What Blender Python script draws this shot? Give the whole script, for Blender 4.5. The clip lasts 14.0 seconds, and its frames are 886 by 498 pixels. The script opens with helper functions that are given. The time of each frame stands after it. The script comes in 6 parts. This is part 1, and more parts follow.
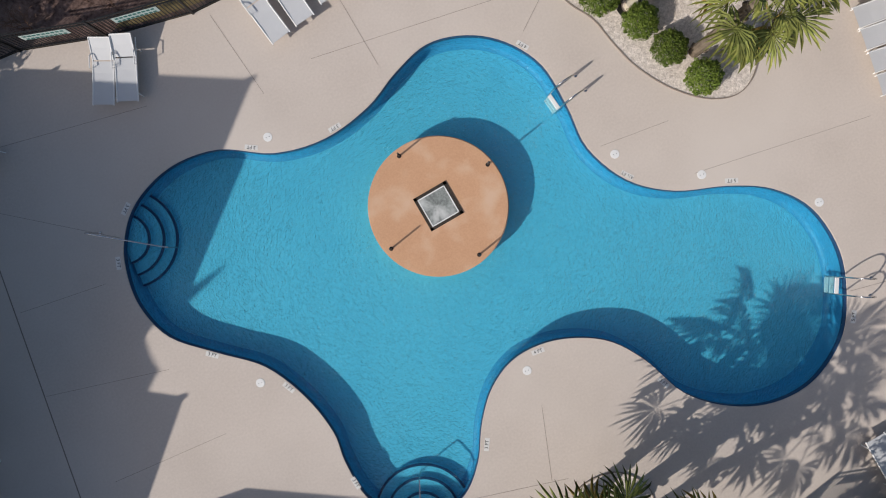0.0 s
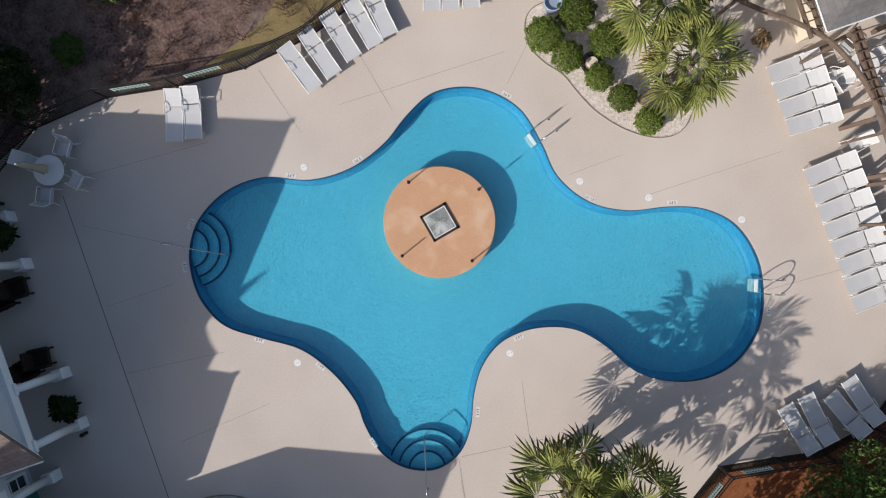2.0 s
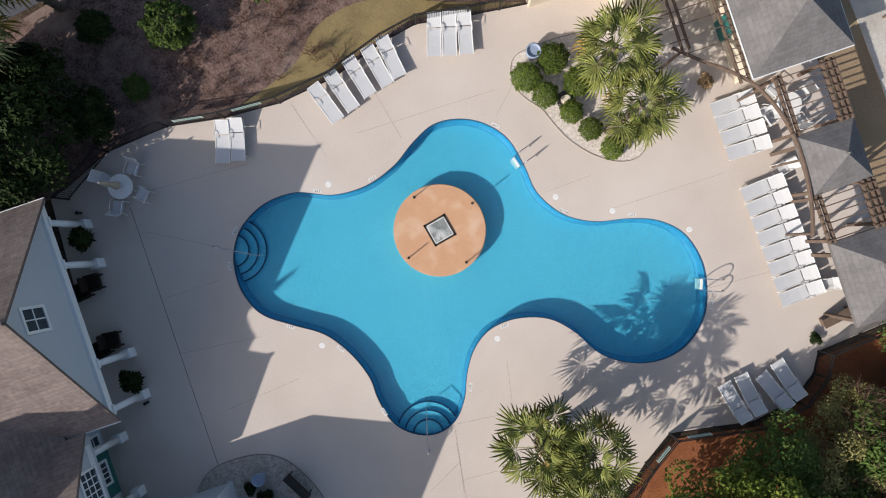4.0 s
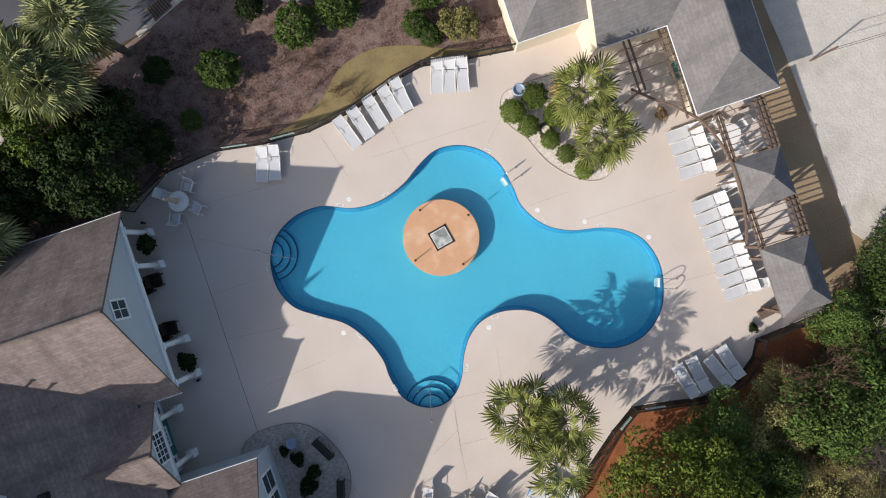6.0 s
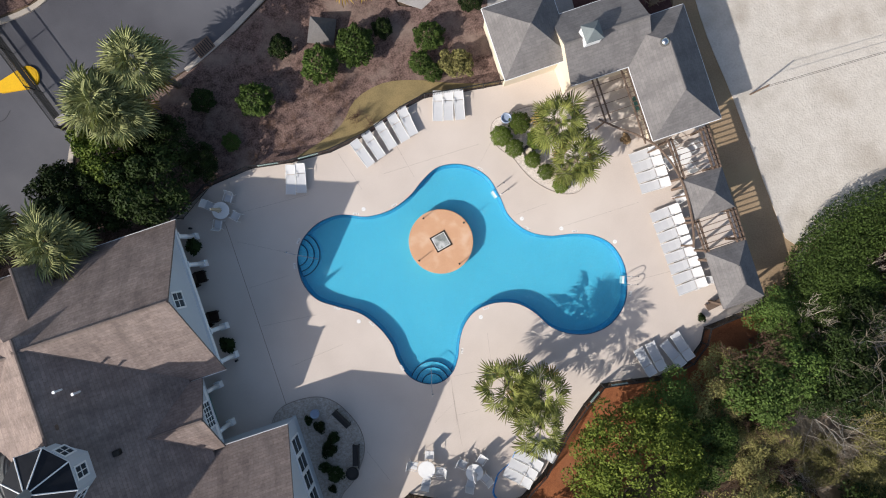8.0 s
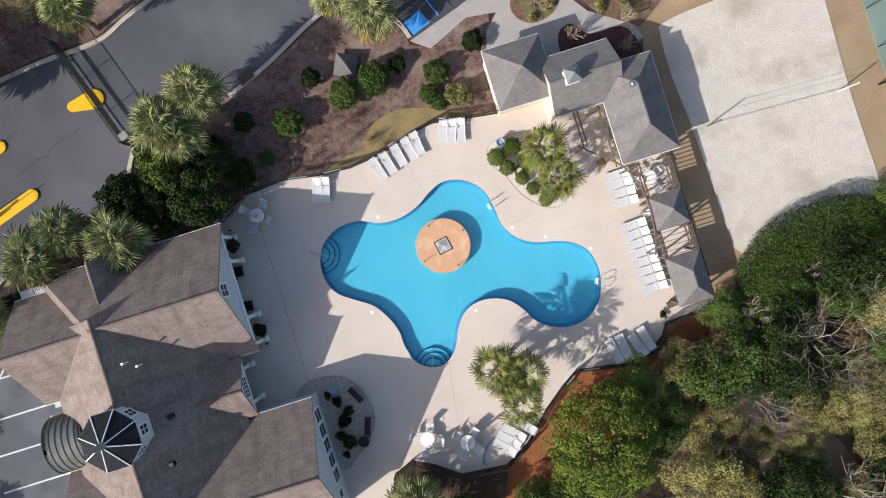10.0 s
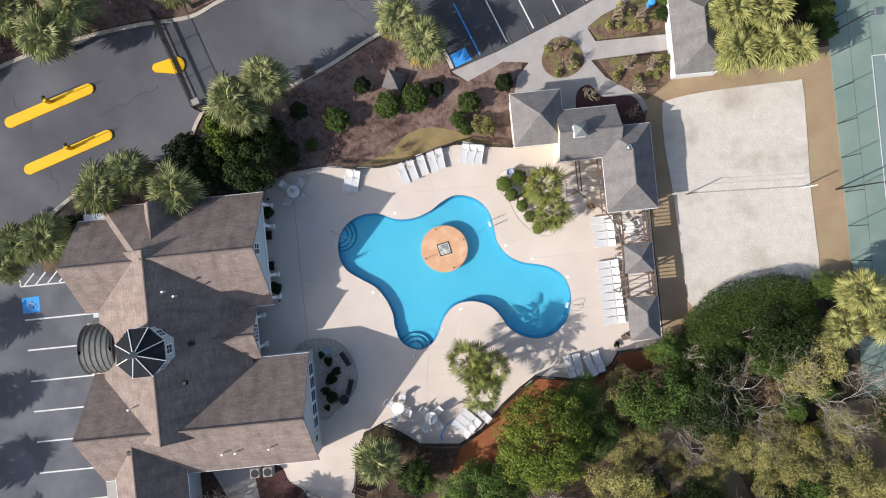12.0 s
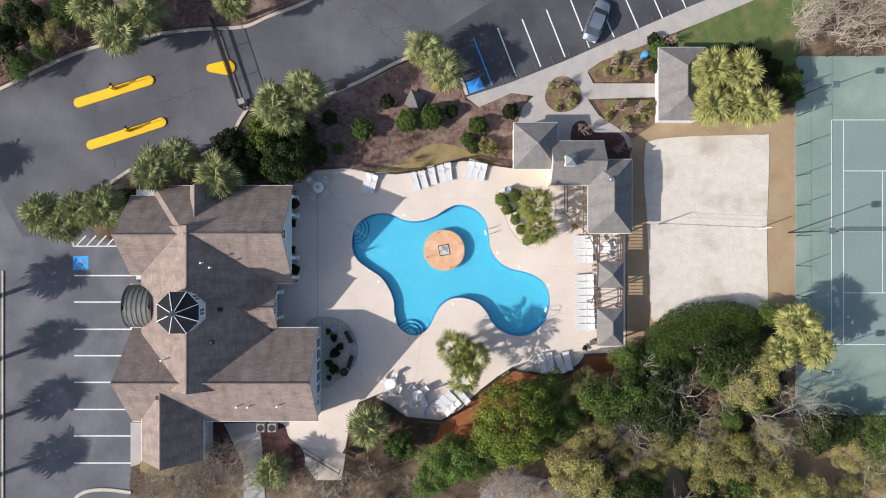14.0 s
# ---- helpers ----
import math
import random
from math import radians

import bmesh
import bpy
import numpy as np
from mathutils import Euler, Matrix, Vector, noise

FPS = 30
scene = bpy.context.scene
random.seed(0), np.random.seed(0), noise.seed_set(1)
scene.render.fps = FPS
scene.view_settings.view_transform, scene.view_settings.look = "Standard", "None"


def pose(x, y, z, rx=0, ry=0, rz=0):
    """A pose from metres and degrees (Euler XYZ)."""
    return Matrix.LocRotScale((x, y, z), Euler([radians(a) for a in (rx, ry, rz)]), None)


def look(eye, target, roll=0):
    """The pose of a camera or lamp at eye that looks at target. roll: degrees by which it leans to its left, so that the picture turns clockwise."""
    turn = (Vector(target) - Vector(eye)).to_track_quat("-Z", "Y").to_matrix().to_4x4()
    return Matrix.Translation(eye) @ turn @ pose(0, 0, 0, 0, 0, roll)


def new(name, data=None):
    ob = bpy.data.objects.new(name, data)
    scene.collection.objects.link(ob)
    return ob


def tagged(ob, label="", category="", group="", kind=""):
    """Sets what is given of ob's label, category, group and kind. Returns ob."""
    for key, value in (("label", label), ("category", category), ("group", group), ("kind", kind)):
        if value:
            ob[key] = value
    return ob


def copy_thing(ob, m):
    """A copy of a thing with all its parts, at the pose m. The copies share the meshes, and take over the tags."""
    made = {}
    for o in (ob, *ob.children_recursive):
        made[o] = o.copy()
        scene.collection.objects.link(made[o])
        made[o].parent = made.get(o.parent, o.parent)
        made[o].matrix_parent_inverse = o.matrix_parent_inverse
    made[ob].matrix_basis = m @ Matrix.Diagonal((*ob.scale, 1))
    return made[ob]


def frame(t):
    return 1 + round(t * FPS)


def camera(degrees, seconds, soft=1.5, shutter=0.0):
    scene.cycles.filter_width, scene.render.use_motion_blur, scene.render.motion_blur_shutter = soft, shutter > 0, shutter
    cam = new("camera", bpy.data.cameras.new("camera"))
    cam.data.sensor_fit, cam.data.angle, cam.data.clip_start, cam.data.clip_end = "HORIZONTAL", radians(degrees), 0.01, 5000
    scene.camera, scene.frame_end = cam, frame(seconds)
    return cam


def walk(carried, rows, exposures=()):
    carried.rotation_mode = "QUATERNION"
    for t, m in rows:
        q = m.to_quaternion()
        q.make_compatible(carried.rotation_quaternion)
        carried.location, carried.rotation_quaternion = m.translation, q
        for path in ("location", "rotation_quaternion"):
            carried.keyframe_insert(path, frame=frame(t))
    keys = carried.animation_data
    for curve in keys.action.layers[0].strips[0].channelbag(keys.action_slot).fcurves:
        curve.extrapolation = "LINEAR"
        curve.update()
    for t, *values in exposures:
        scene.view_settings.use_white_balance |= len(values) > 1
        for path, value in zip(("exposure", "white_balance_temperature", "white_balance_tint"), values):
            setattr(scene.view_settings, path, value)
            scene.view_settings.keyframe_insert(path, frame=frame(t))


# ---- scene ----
cam = camera(73.7, 14.0, soft=1.1)
# seconds; eye in metres; tilt, lean and turn in degrees of a camera that looks straight down
ROWS = [
    (0.0, -0.025, -1.217, 18.100, -0.72, 0.22, -19.12),
    (0.5, -0.041, -1.133, 19.170, -0.65, 0.17, -19.10),
    (1.0, -0.052, -1.059, 20.352, -0.59, 0.12, -19.05),
    (1.5, -0.041, -0.994, 21.546, -0.52, 0.05, -19.10),
    (2.0, -0.018, -0.964, 22.758, -0.48, 0.02, -19.03),
    (2.5, 0.030, -0.924, 23.952, -0.46, 0.03, -18.97),
    (3.0, 0.074, -0.922, 25.124, -0.44, 0.10, -18.89),
    (5.5, 0.452, -0.728, 31.747, -0.39, 0.72, -18.62),
    (6.0, 0.528, -0.699, 33.276, -0.39, 0.80, -18.66),
    (6.5, 0.603, -0.658, 34.886, -0.40, 0.80, -18.55),
    (7.0, 0.621, -0.615, 36.474, -0.44, 0.74, -18.46),
    (7.5, 0.602, -0.537, 38.057, -0.46, 0.65, -18.56),
    (8.0, 0.554, -0.472, 39.628, -0.45, 0.55, -18.50),
    (10.5, 0.283, -0.286, 48.486, -0.07, 0.29, -16.35),
    (11.0, 0.227, -0.226, 50.391, -0.01, 0.23, -13.07),
    (11.5, 0.114, -0.213, 52.392, 0.02, 0.16, -9.27),
    (12.0, 0.025, -0.188, 54.420, 0.06, 0.04, -5.74),
    (12.5, -0.045, -0.144, 56.423, 0.08, -0.03, -2.62),
    (13.0, -0.063, -0.087, 58.358, 0.07, -0.06, -1.20),
    (13.5, -0.068, -0.059, 60.353, 0.04, -0.04, -0.44),
    (14.0, 0.000, 0.000, 62.453, 0.00, 0.00, -0.00),
]
walk(cam, [(t, pose(x, y, z, tilt, lean, turn)) for t, x, y, z, tilt, lean, turn in ROWS],
     exposures=[(0.0, -0.16), (3.0, 0.07), (6.5, 0.25), (8.0, 0.34), (11.0, 0.50), (14.0, 0.57)])

# ---- world, sun ----
SUN_AZ, SUN_EL = radians(199.6), radians(32.3)  # towards the sun, from +x
world = bpy.data.worlds.new("sky")
scene.world = world
world.use_nodes = True
wn = world.node_tree.nodes
sky = wn.new("ShaderNodeTexSky")
sky.sky_type, sky.sun_disc = "NISHITA", False
sky.dust_density, sky.ozone_density = 2.0, 0.9
sky.sun_elevation, sky.sun_rotation = SUN_EL, radians(90) - SUN_AZ
world.node_tree.links.new(sky.outputs["Color"], wn["Background"].inputs["Color"])
wn["Background"].inputs["Strength"].default_value = 0.123
sun_data = bpy.data.lights.new("sun", "SUN")
sun_data.energy, sun_data.angle, sun_data.color = 4.4, radians(0.55), (1.0, 0.945, 0.885)
sun = new("sun", sun_data)
sun.matrix_world = look((0, 0, 0), (-math.cos(SUN_AZ) * math.cos(SUN_EL), -math.sin(SUN_AZ) * math.cos(SUN_EL), -math.sin(SUN_EL)))


# ---- materials ----
def material(name, col, col2=None, scale=3.0, fine=40.0, rough=0.8, metal=0.0, bump=0.2, dist=0.01, stain=None, stain_scale=0.35, stain_cut=(0.5, 0.7), island=0.0, ramp=(0.35, 0.65), coord="Object", gloss=None):
    """A surface of two colours mixed by coarse and fine noise, with an optional third colour in blotches, and relief."""
    m = bpy.data.materials.new(name)
    m.use_nodes = True
    n, l = m.node_tree.nodes, m.node_tree.links
    b = n["Principled BSDF"]
    b.inputs["Roughness"].default_value, b.inputs["Metallic"].default_value = rough, metal
    b.inputs["Specular IOR Level"].default_value = gloss if gloss is not None else 0.12 if rough >= 0.8 else 0.4
    co = n.new("ShaderNodeTexCoord").outputs[coord]

    def tex(s, detail=4.0):
        t = n.new("ShaderNodeTexNoise")
        t.inputs["Scale"].default_value, t.inputs["Detail"].default_value = s, detail
        l.new(co, t.inputs["Vector"])
        return t.outputs["Fac"]

    def ranged(sock, a, c, lo=0.0, hi=1.0):
        r = n.new("ShaderNodeMapRange")
        for i, v in zip((1, 2, 3, 4), (a, c, lo, hi)):
            r.inputs[i].default_value = v
        l.new(sock, r.inputs[0])
        return r.outputs[0]

    def mix(fac, a, c, mode="MIX"):
        x = n.new("ShaderNodeMix")
        x.data_type, x.blend_type = "RGBA", mode
        for sock, v in ((x.inputs[0], fac), (x.inputs[6], a), (x.inputs[7], c)):
            if isinstance(v, (tuple, float, int)):
                sock.default_value = (*v, 1.0) if isinstance(v, tuple) else v
            else:
                l.new(v, sock)
        return x.outputs[2]

    col2 = col2 or tuple(c * 0.8 for c in col)
    big, small = tex(scale), tex(fine, 2.0)
    both = n.new("ShaderNodeMath")
    both.operation = "MULTIPLY_ADD"
    l.new(small, both.inputs[0])
    both.inputs[1].default_value = 0.5
    half = n.new("ShaderNodeMath")
    half.operation = "MULTIPLY"
    l.new(big, half.inputs[0])
    half.inputs[1].default_value = 0.5
    l.new(half.outputs[0], both.inputs[2])
    out = mix(ranged(both.outputs[0], *ramp), col2, col)
    if stain:
        out = mix(ranged(tex(stain_scale, 5.0), *stain_cut), out, stain)
    if island:
        g = n.new("ShaderNodeNewGeometry")
        oi = n.new("ShaderNodeObjectInfo")
        ad = n.new("ShaderNodeMath")
        ad.operation = "ADD"
        l.new(g.outputs["Random Per Island"], ad.inputs[0])
        l.new(oi.outputs["Random"], ad.inputs[1])
        v = ranged(ad.outputs[0], 0.0, 2.0, 1.0 - island, 1.0 + island)
        hsv = n.new("ShaderNodeHueSaturation")
        l.new(out, hsv.inputs["Color"])
        l.new(v, hsv.inputs["Value"])
        out = hsv.outputs[0]
    l.new(out, b.inputs["Base Color"])
    if bump:
        bp = n.new("ShaderNodeBump")
        bp.inputs["Strength"].default_value, bp.inputs["Distance"].default_value = bump, dist
        l.new(both.outputs[0], bp.inputs["Height"])
        l.new(bp.outputs[0], b.inputs["Normal"])
    return m


def shingle_material(name, col, col2, bold=1.0):
    """Roof shingles in courses along the roof's own UVs, which are in metres."""
    m = material(name, col, col2, scale=0.8, fine=6.0, rough=0.9, bump=0.3)
    n, l = m.node_tree.nodes, m.node_tree.links
    b = n["Principled BSDF"]
    uv = n.new("ShaderNodeTexCoord").outputs["UV"]
    br = n.new("ShaderNodeTexBrick")
    for k, v in (("Scale", 1.0), ("Brick Width", 0.66), ("Row Height", 0.20), ("Mortar Size", 0.012), ("Bias", 0.0)):
        br.inputs[k].default_value = v
    br.inputs["Color1"].default_value, br.inputs["Color2"].default_value, br.inputs["Mortar"].default_value = (1 + 0.2 * bold, 1 + 0.19 * bold, 1 + 0.17 * bold, 1), (1 - 0.2 * bold, 1 - 0.2 * bold, 1 - 0.18 * bold, 1), (1 - 0.4 * bold, 1 - 0.4 * bold, 1 - 0.4 * bold, 1)
    l.new(uv, br.inputs["Vector"])
    x = n.new("ShaderNodeMix")
    x.data_type, x.blend_type = "RGBA", "MULTIPLY"
    x.inputs[0].default_value = 1.0
    l.new(b.inputs["Base Color"].links[0].from_socket, x.inputs[6])
    l.new(br.outputs["Color"], x.inputs[7])
    stretch, streak, cut, dirt = n.new("ShaderNodeMapping"), n.new("ShaderNodeTexNoise"), n.new("ShaderNodeMapRange"), n.new("ShaderNodeMix")
    stretch.inputs["Scale"].default_value = (1.5, 0.32, 1.0)
    streak.inputs["Scale"].default_value, streak.inputs["Detail"].default_value = 0.8, 6.0
    for i, v in zip((1, 2, 3, 4), (0.47, 0.74, 0.0, 0.85 * bold)):
        cut.inputs[i].default_value = v
    dirt.data_type = "RGBA"
    dirt.inputs[7].default_value = (*(c * 0.34 for c in col), 1.0)
    l.new(uv, stretch.inputs["Vector"])
    l.new(stretch.outputs[0], streak.inputs["Vector"])
    l.new(streak.outputs["Fac"], cut.inputs[0])
    l.new(cut.outputs[0], dirt.inputs[0])
    l.new(x.outputs[2], dirt.inputs[6])
    l.new(dirt.outputs[2], b.inputs["Base Color"])
    return m


def water_material():
    m = bpy.data.materials.new("pool_water")
    m.use_nodes = True
    n, l = m.node_tree.nodes, m.node_tree.links
    n.remove(n["Principled BSDF"])
    tr, gl, fr, mx = n.new("ShaderNodeBsdfTransparent"), n.new("ShaderNodeBsdfGlossy"), n.new("ShaderNodeLayerWeight"), n.new("ShaderNodeMixShader")
    tr.inputs["Color"].default_value = (0.66, 0.93, 0.98, 1)
    gl.inputs["Roughness"].default_value, fr.inputs["Blend"].default_value = 0.10, 0.5
    pw, sc = n.new("ShaderNodeMath"), n.new("ShaderNodeMath")
    pw.operation, pw.inputs[1].default_value = "POWER", 5.0
    sc.operation, sc.inputs[1].default_value, sc.inputs[2].default_value = "MULTIPLY_ADD", 0.97, 0.03
    co = n.new("ShaderNodeTexCoord").outputs["Object"]
    a, c = n.new("ShaderNodeTexNoise"), n.new("ShaderNodeTexNoise")
    a.inputs["Scale"].default_value, a.inputs["Detail"].default_value, a.inputs["Distortion"].default_value = 11.0, 3.0, 1.6
    c.inputs["Scale"].default_value = 1.2
    bp = n.new("ShaderNodeBump")
    bp.inputs["Strength"].default_value, bp.inputs["Distance"].default_value = 1.0, 0.16
    ad = n.new("ShaderNodeMath")
    for t in (a, c):
        l.new(co, t.inputs["Vector"])
    l.new(a.outputs["Fac"], ad.inputs[0])
    l.new(c.outputs["Fac"], ad.inputs[1])
    l.new(ad.outputs[0], bp.inputs["Height"])
    for s in (gl, fr):
        l.new(bp.outputs[0], s.inputs["Normal"])
    l.new(fr.outputs["Facing"], pw.inputs[0])
    l.new(pw.outputs[0], sc.inputs[0])
    l.new(sc.outputs[0], mx.inputs[0])
    l.new(tr.outputs[0], mx.inputs[1])
    l.new(gl.outputs[0], mx.inputs[2])
    l.new(mx.outputs[0], n["Material Output"].inputs["Surface"])
    return m


CONCRETE = material("deck_concrete", (0.58, 0.505, 0.445), (0.51, 0.44, 0.385), scale=0.5, fine=14, rough=0.85, bump=0.12, stain=(0.60, 0.53, 0.47), stain_scale=0.16, stain_cut=(0.45, 0.75))
TAR = material("crack_tar", (0.05, 0.05, 0.057), (0.04, 0.04, 0.045), scale=3, rough=0.8, bump=0.1)
JOINT = material("joint_filler", (0.26, 0.215, 0.18), scale=4, rough=0.9)
WALK_DARK = material("dark_seam_metal", (0.11, 0.112, 0.11), (0.085, 0.087, 0.085), scale=2, rough=0.6, bump=0.05)
WALK = material("walk_concrete", (0.375, 0.35, 0.335), (0.30, 0.28, 0.265), scale=0.8, fine=12, rough=0.9)
KERB = material("kerb_concrete", (0.48, 0.43, 0.37), (0.38, 0.33, 0.28), scale=1.5, fine=20, rough=0.9)
ASPHALT = material("asphalt", (0.091, 0.091, 0.104), (0.07, 0.07, 0.08), scale=0.4, fine=30, rough=0.85, bump=0.25, stain=(0.125, 0.125, 0.137), stain_scale=0.12, stain_cut=(0.45, 0.7))
LITTER = material("leaf_litter", (0.105, 0.075, 0.053), (0.03, 0.021, 0.015), scale=0.9, fine=9, rough=0.95, bump=0.6, dist=0.06, stain=(0.19, 0.14, 0.09), stain_scale=0.25)
MULCH = material("mulch", (0.225, 0.15, 0.128), (0.05, 0.031, 0.026), scale=2.2, fine=9, rough=0.95, bump=0.7, dist=0.05, stain=(0.24, 0.18, 0.15), stain_scale=0.4)
STRAW = material("red_pine_straw", (0.33, 0.125, 0.055), (0.18, 0.065, 0.03), scale=1.0, fine=14, rough=0.95, bump=0.5, dist=0.04, stain=(0.24, 0.10, 0.05), stain_scale=0.5)
DRYGRASS = material("dormant_grass", (0.28, 0.21, 0.10), (0.18, 0.14, 0.07), scale=0.8, fine=16, rough=0.95, bump=0.5, dist=0.03)
TANDIRT = material("tan_dirt", (0.335, 0.245, 0.155), (0.24, 0.17, 0.105), scale=0.5, fine=12, rough=0.95, bump=0.3, dist=0.02, stain=(0.29, 0.23, 0.14), stain_scale=0.3)
GRASS = material("lawn_grass", (0.105, 0.14, 0.05), (0.06, 0.09, 0.03), scale=0.9, fine=10, rough=0.95, bump=0.6, dist=0.04, stain=(0.17, 0.14, 0.07), stain_scale=0.4, stain_cut=(0.5, 0.75))
SAND = material("sand", (0.555, 0.515, 0.46), (0.455, 0.415, 0.365), scale=1.1, fine=8, rough=0.95, bump=0.7, dist=0.07, stain=(0.34, 0.295, 0.245), stain_scale=0.3, stain_cut=(0.52, 0.8))
COURT = material("court_green", (0.18, 0.24, 0.21), (0.15, 0.207, 0.18), scale=0.25, fine=20, rough=0.85, bump=0.05, stain=(0.23, 0.285, 0.25), stain_scale=0.15)
COURT_IN = material("court_grey_green", (0.185, 0.237, 0.23), (0.158, 0.206, 0.198), scale=0.25, fine=20, rough=0.85, bump=0.05)
SHELL = material("crushed_shell", (0.80, 0.72, 0.65), (0.42, 0.36, 0.31), scale=9, fine=24, rough=0.95, bump=0.8, dist=0.03)
PLASTER = material("pool_plaster", (0.195, 0.605, 0.745), (0.17, 0.56, 0.71), scale=0.5, fine=7, rough=0.7, bump=0.5, dist=0.022)
# wall plaster darkened in colour to stand in for sunlight lost under water
PLASTER_WALL = material("pool_wall_dimmed_plaster", (0.07, 0.36, 0.56), (0.06, 0.32, 0.52), scale=1.5, fine=9, rough=0.5, bump=0.03)
TILE_DARK = material("dark_tile", (0.018, 0.055, 0.13), (0.012, 0.035, 0.09), scale=5, rough=0.35, bump=0)
ISLAND = material("tan_island", (0.60, 0.355, 0.215), (0.53, 0.30, 0.175), scale=1.0, fine=18, rough=0.85, bump=0.1, stain=(0.62, 0.42, 0.29), stain_scale=0.9)
WATER = water_material()
CHROME = material("chrome", (0.62, 0.62, 0.62), (0.55, 0.55, 0.55), scale=8, rough=0.22, metal=1.0, bump=0)
WHITE = material("white_paint", (0.78, 0.77, 0.75), (0.70, 0.69, 0.67), scale=3, rough=0.5, bump=0.02)
STRIPE = material("road_paint_white", (0.66, 0.66, 0.65), (0.52, 0.52, 0.52), scale=2, fine=20, rough=0.8, bump=0.05)
STRIPE_BLUE = material("road_paint_blue", (0.06, 0.31, 0.70), (0.05, 0.25, 0.60), scale=2, fine=20, rough=0.8, bump=0.05)
YELLOW = material("yellow_paint", (0.74, 0.44, 0.004), (0.64, 0.36, 0.003), scale=1, fine=9, rough=0.7, bump=0.1, stain=(0.62, 0.36, 0.03), stain_scale=1.2, stain_cut=(0.6, 0.8))
MESH_WHITE = material("lounger_sling", (0.56, 0.56, 0.565), (0.51, 0.51, 0.515), scale=2, fine=60, rough=0.7, bump=0.1)
BLACK = material("black_metal", (0.012, 0.012, 0.012), scale=5, rough=0.5, bump=0)
SIDING = material("grey_siding", (0.50, 0.53, 0.57), (0.46, 0.49, 0.53), scale=0.6, fine=20, rough=0.7, bump=0.05)
TRIM = material("white_trim", (0.76, 0.77, 0.78), (0.70, 0.71, 0.72), scale=2, rough=0.5, bump=0.02)
CREAM = material("cream_stucco", (0.68, 0.60, 0.48), (0.62, 0.55, 0.43), scale=1, fine=20, rough=0.85, bump=0.1)
PANE = material("dark_glass", (0.045, 0.058, 0.07), (0.03, 0.04, 0.05), scale=1, rough=0.06, bump=0)
TEAL = material("teal_door", (0.03, 0.16, 0.14), scale=2, rough=0.5, bump=0)
ROOF_TAN = shingle_material("brown_shingles", (0.262, 0.212, 0.19), (0.175, 0.138, 0.124), 0.6)
ROOF_GREY = shingle_material("grey_shingles", (0.195, 0.185, 0.182), (0.15, 0.142, 0.14), 0.4)
SLATE = material("dark_metal_roof", (0.022, 0.024, 0.03), (0.012, 0.014, 0.018), scale=2, rough=0.8, metal=0.0, bump=0.05)
ZINC = material("grey_metal_roof", (0.27, 0.275, 0.265), (0.21, 0.215, 0.205), scale=1.5, rough=0.6, metal=0.0, bump=0.05)
TIMBER = material("weathered_timber", (0.175, 0.125, 0.095), (0.105, 0.075, 0.058), scale=3, fine=25, rough=0.85, bump=0.3)
TRUNK = material("palm_trunk", (0.20, 0.16, 0.12), (0.10, 0.08, 0.06), scale=4, fine=14, rough=0.95, bump=0.8, dist=0.05)
BARK = material("bark", (0.15, 0.115, 0.085), (0.075, 0.055, 0.04), scale=4, fine=18, rough=0.95, bump=0.7, dist=0.03)
TWIG = material("pale_limbs", (0.47, 0.44, 0.39), (0.33, 0.30, 0.26), scale=3, fine=12, rough=0.95, bump=0.2)
TWIG_WOOD = material("grey_brown_twigs", (0.30, 0.26, 0.205), (0.19, 0.16, 0.12), scale=3, fine=12, rough=0.95, bump=0.2, island=0.3)
TWIG_GREY = material("grey_twigs", (0.44, 0.385, 0.32), (0.32, 0.275, 0.22), scale=3, fine=12, rough=0.95, bump=0.2, island=0.3)
TWIG_BROWN = material("brown_twigs", (0.17, 0.105, 0.075), (0.10, 0.06, 0.045), scale=3, fine=12, rough=0.95, bump=0.2)


def leaf_material(name, col, col2, island=0.6):
    return material(name, col, col2, scale=0.8, fine=5, rough=0.6, bump=0, island=island, gloss=0.12)


FROND = leaf_material("palm_frond", (0.22, 0.225, 0.06), (0.12, 0.145, 0.04), 0.5)
FROND_OLD = leaf_material("palm_frond_yellowed", (0.34, 0.22, 0.05), (0.26, 0.19, 0.05), 0.35)
FROND_GOLD = leaf_material("palm_frond_golden", (0.33, 0.325, 0.12), (0.22, 0.225, 0.08), 0.4)
FROND_GREY = leaf_material("palm_frond_pale", (0.315, 0.325, 0.15), (0.20, 0.22, 0.09), 0.4)
LEAF_BRIGHT = leaf_material("bright_leaves", (0.125, 0.165, 0.028), (0.07, 0.105, 0.018))
LEAF_DARK = leaf_material("dark_leaves", (0.029, 0.047, 0.011), (0.01, 0.018, 0.005))
LEAF_MID = leaf_material("mid_leaves", (0.085, 0.13, 0.028), (0.05, 0.085, 0.02))
LEAF_LIME = leaf_material("lime_leaves", (0.14, 0.172, 0.026), (0.07, 0.098, 0.017))
LEAF_HEDGE = leaf_material("hedge_leaves", (0.068, 0.105, 0.022), (0.034, 0.056, 0.012))
LEAF_OLIVE = leaf_material("olive_leaves", (0.27, 0.245, 0.088), (0.16, 0.15, 0.055), 0.6)
LEAF_BROWN = leaf_material("brown_leaves", (0.24, 0.16, 0.085), (0.15, 0.10, 0.055))
LEAF_YELLOW = leaf_material("yellow_leaves", (0.34, 0.28, 0.03), (0.19, 0.18, 0.03))


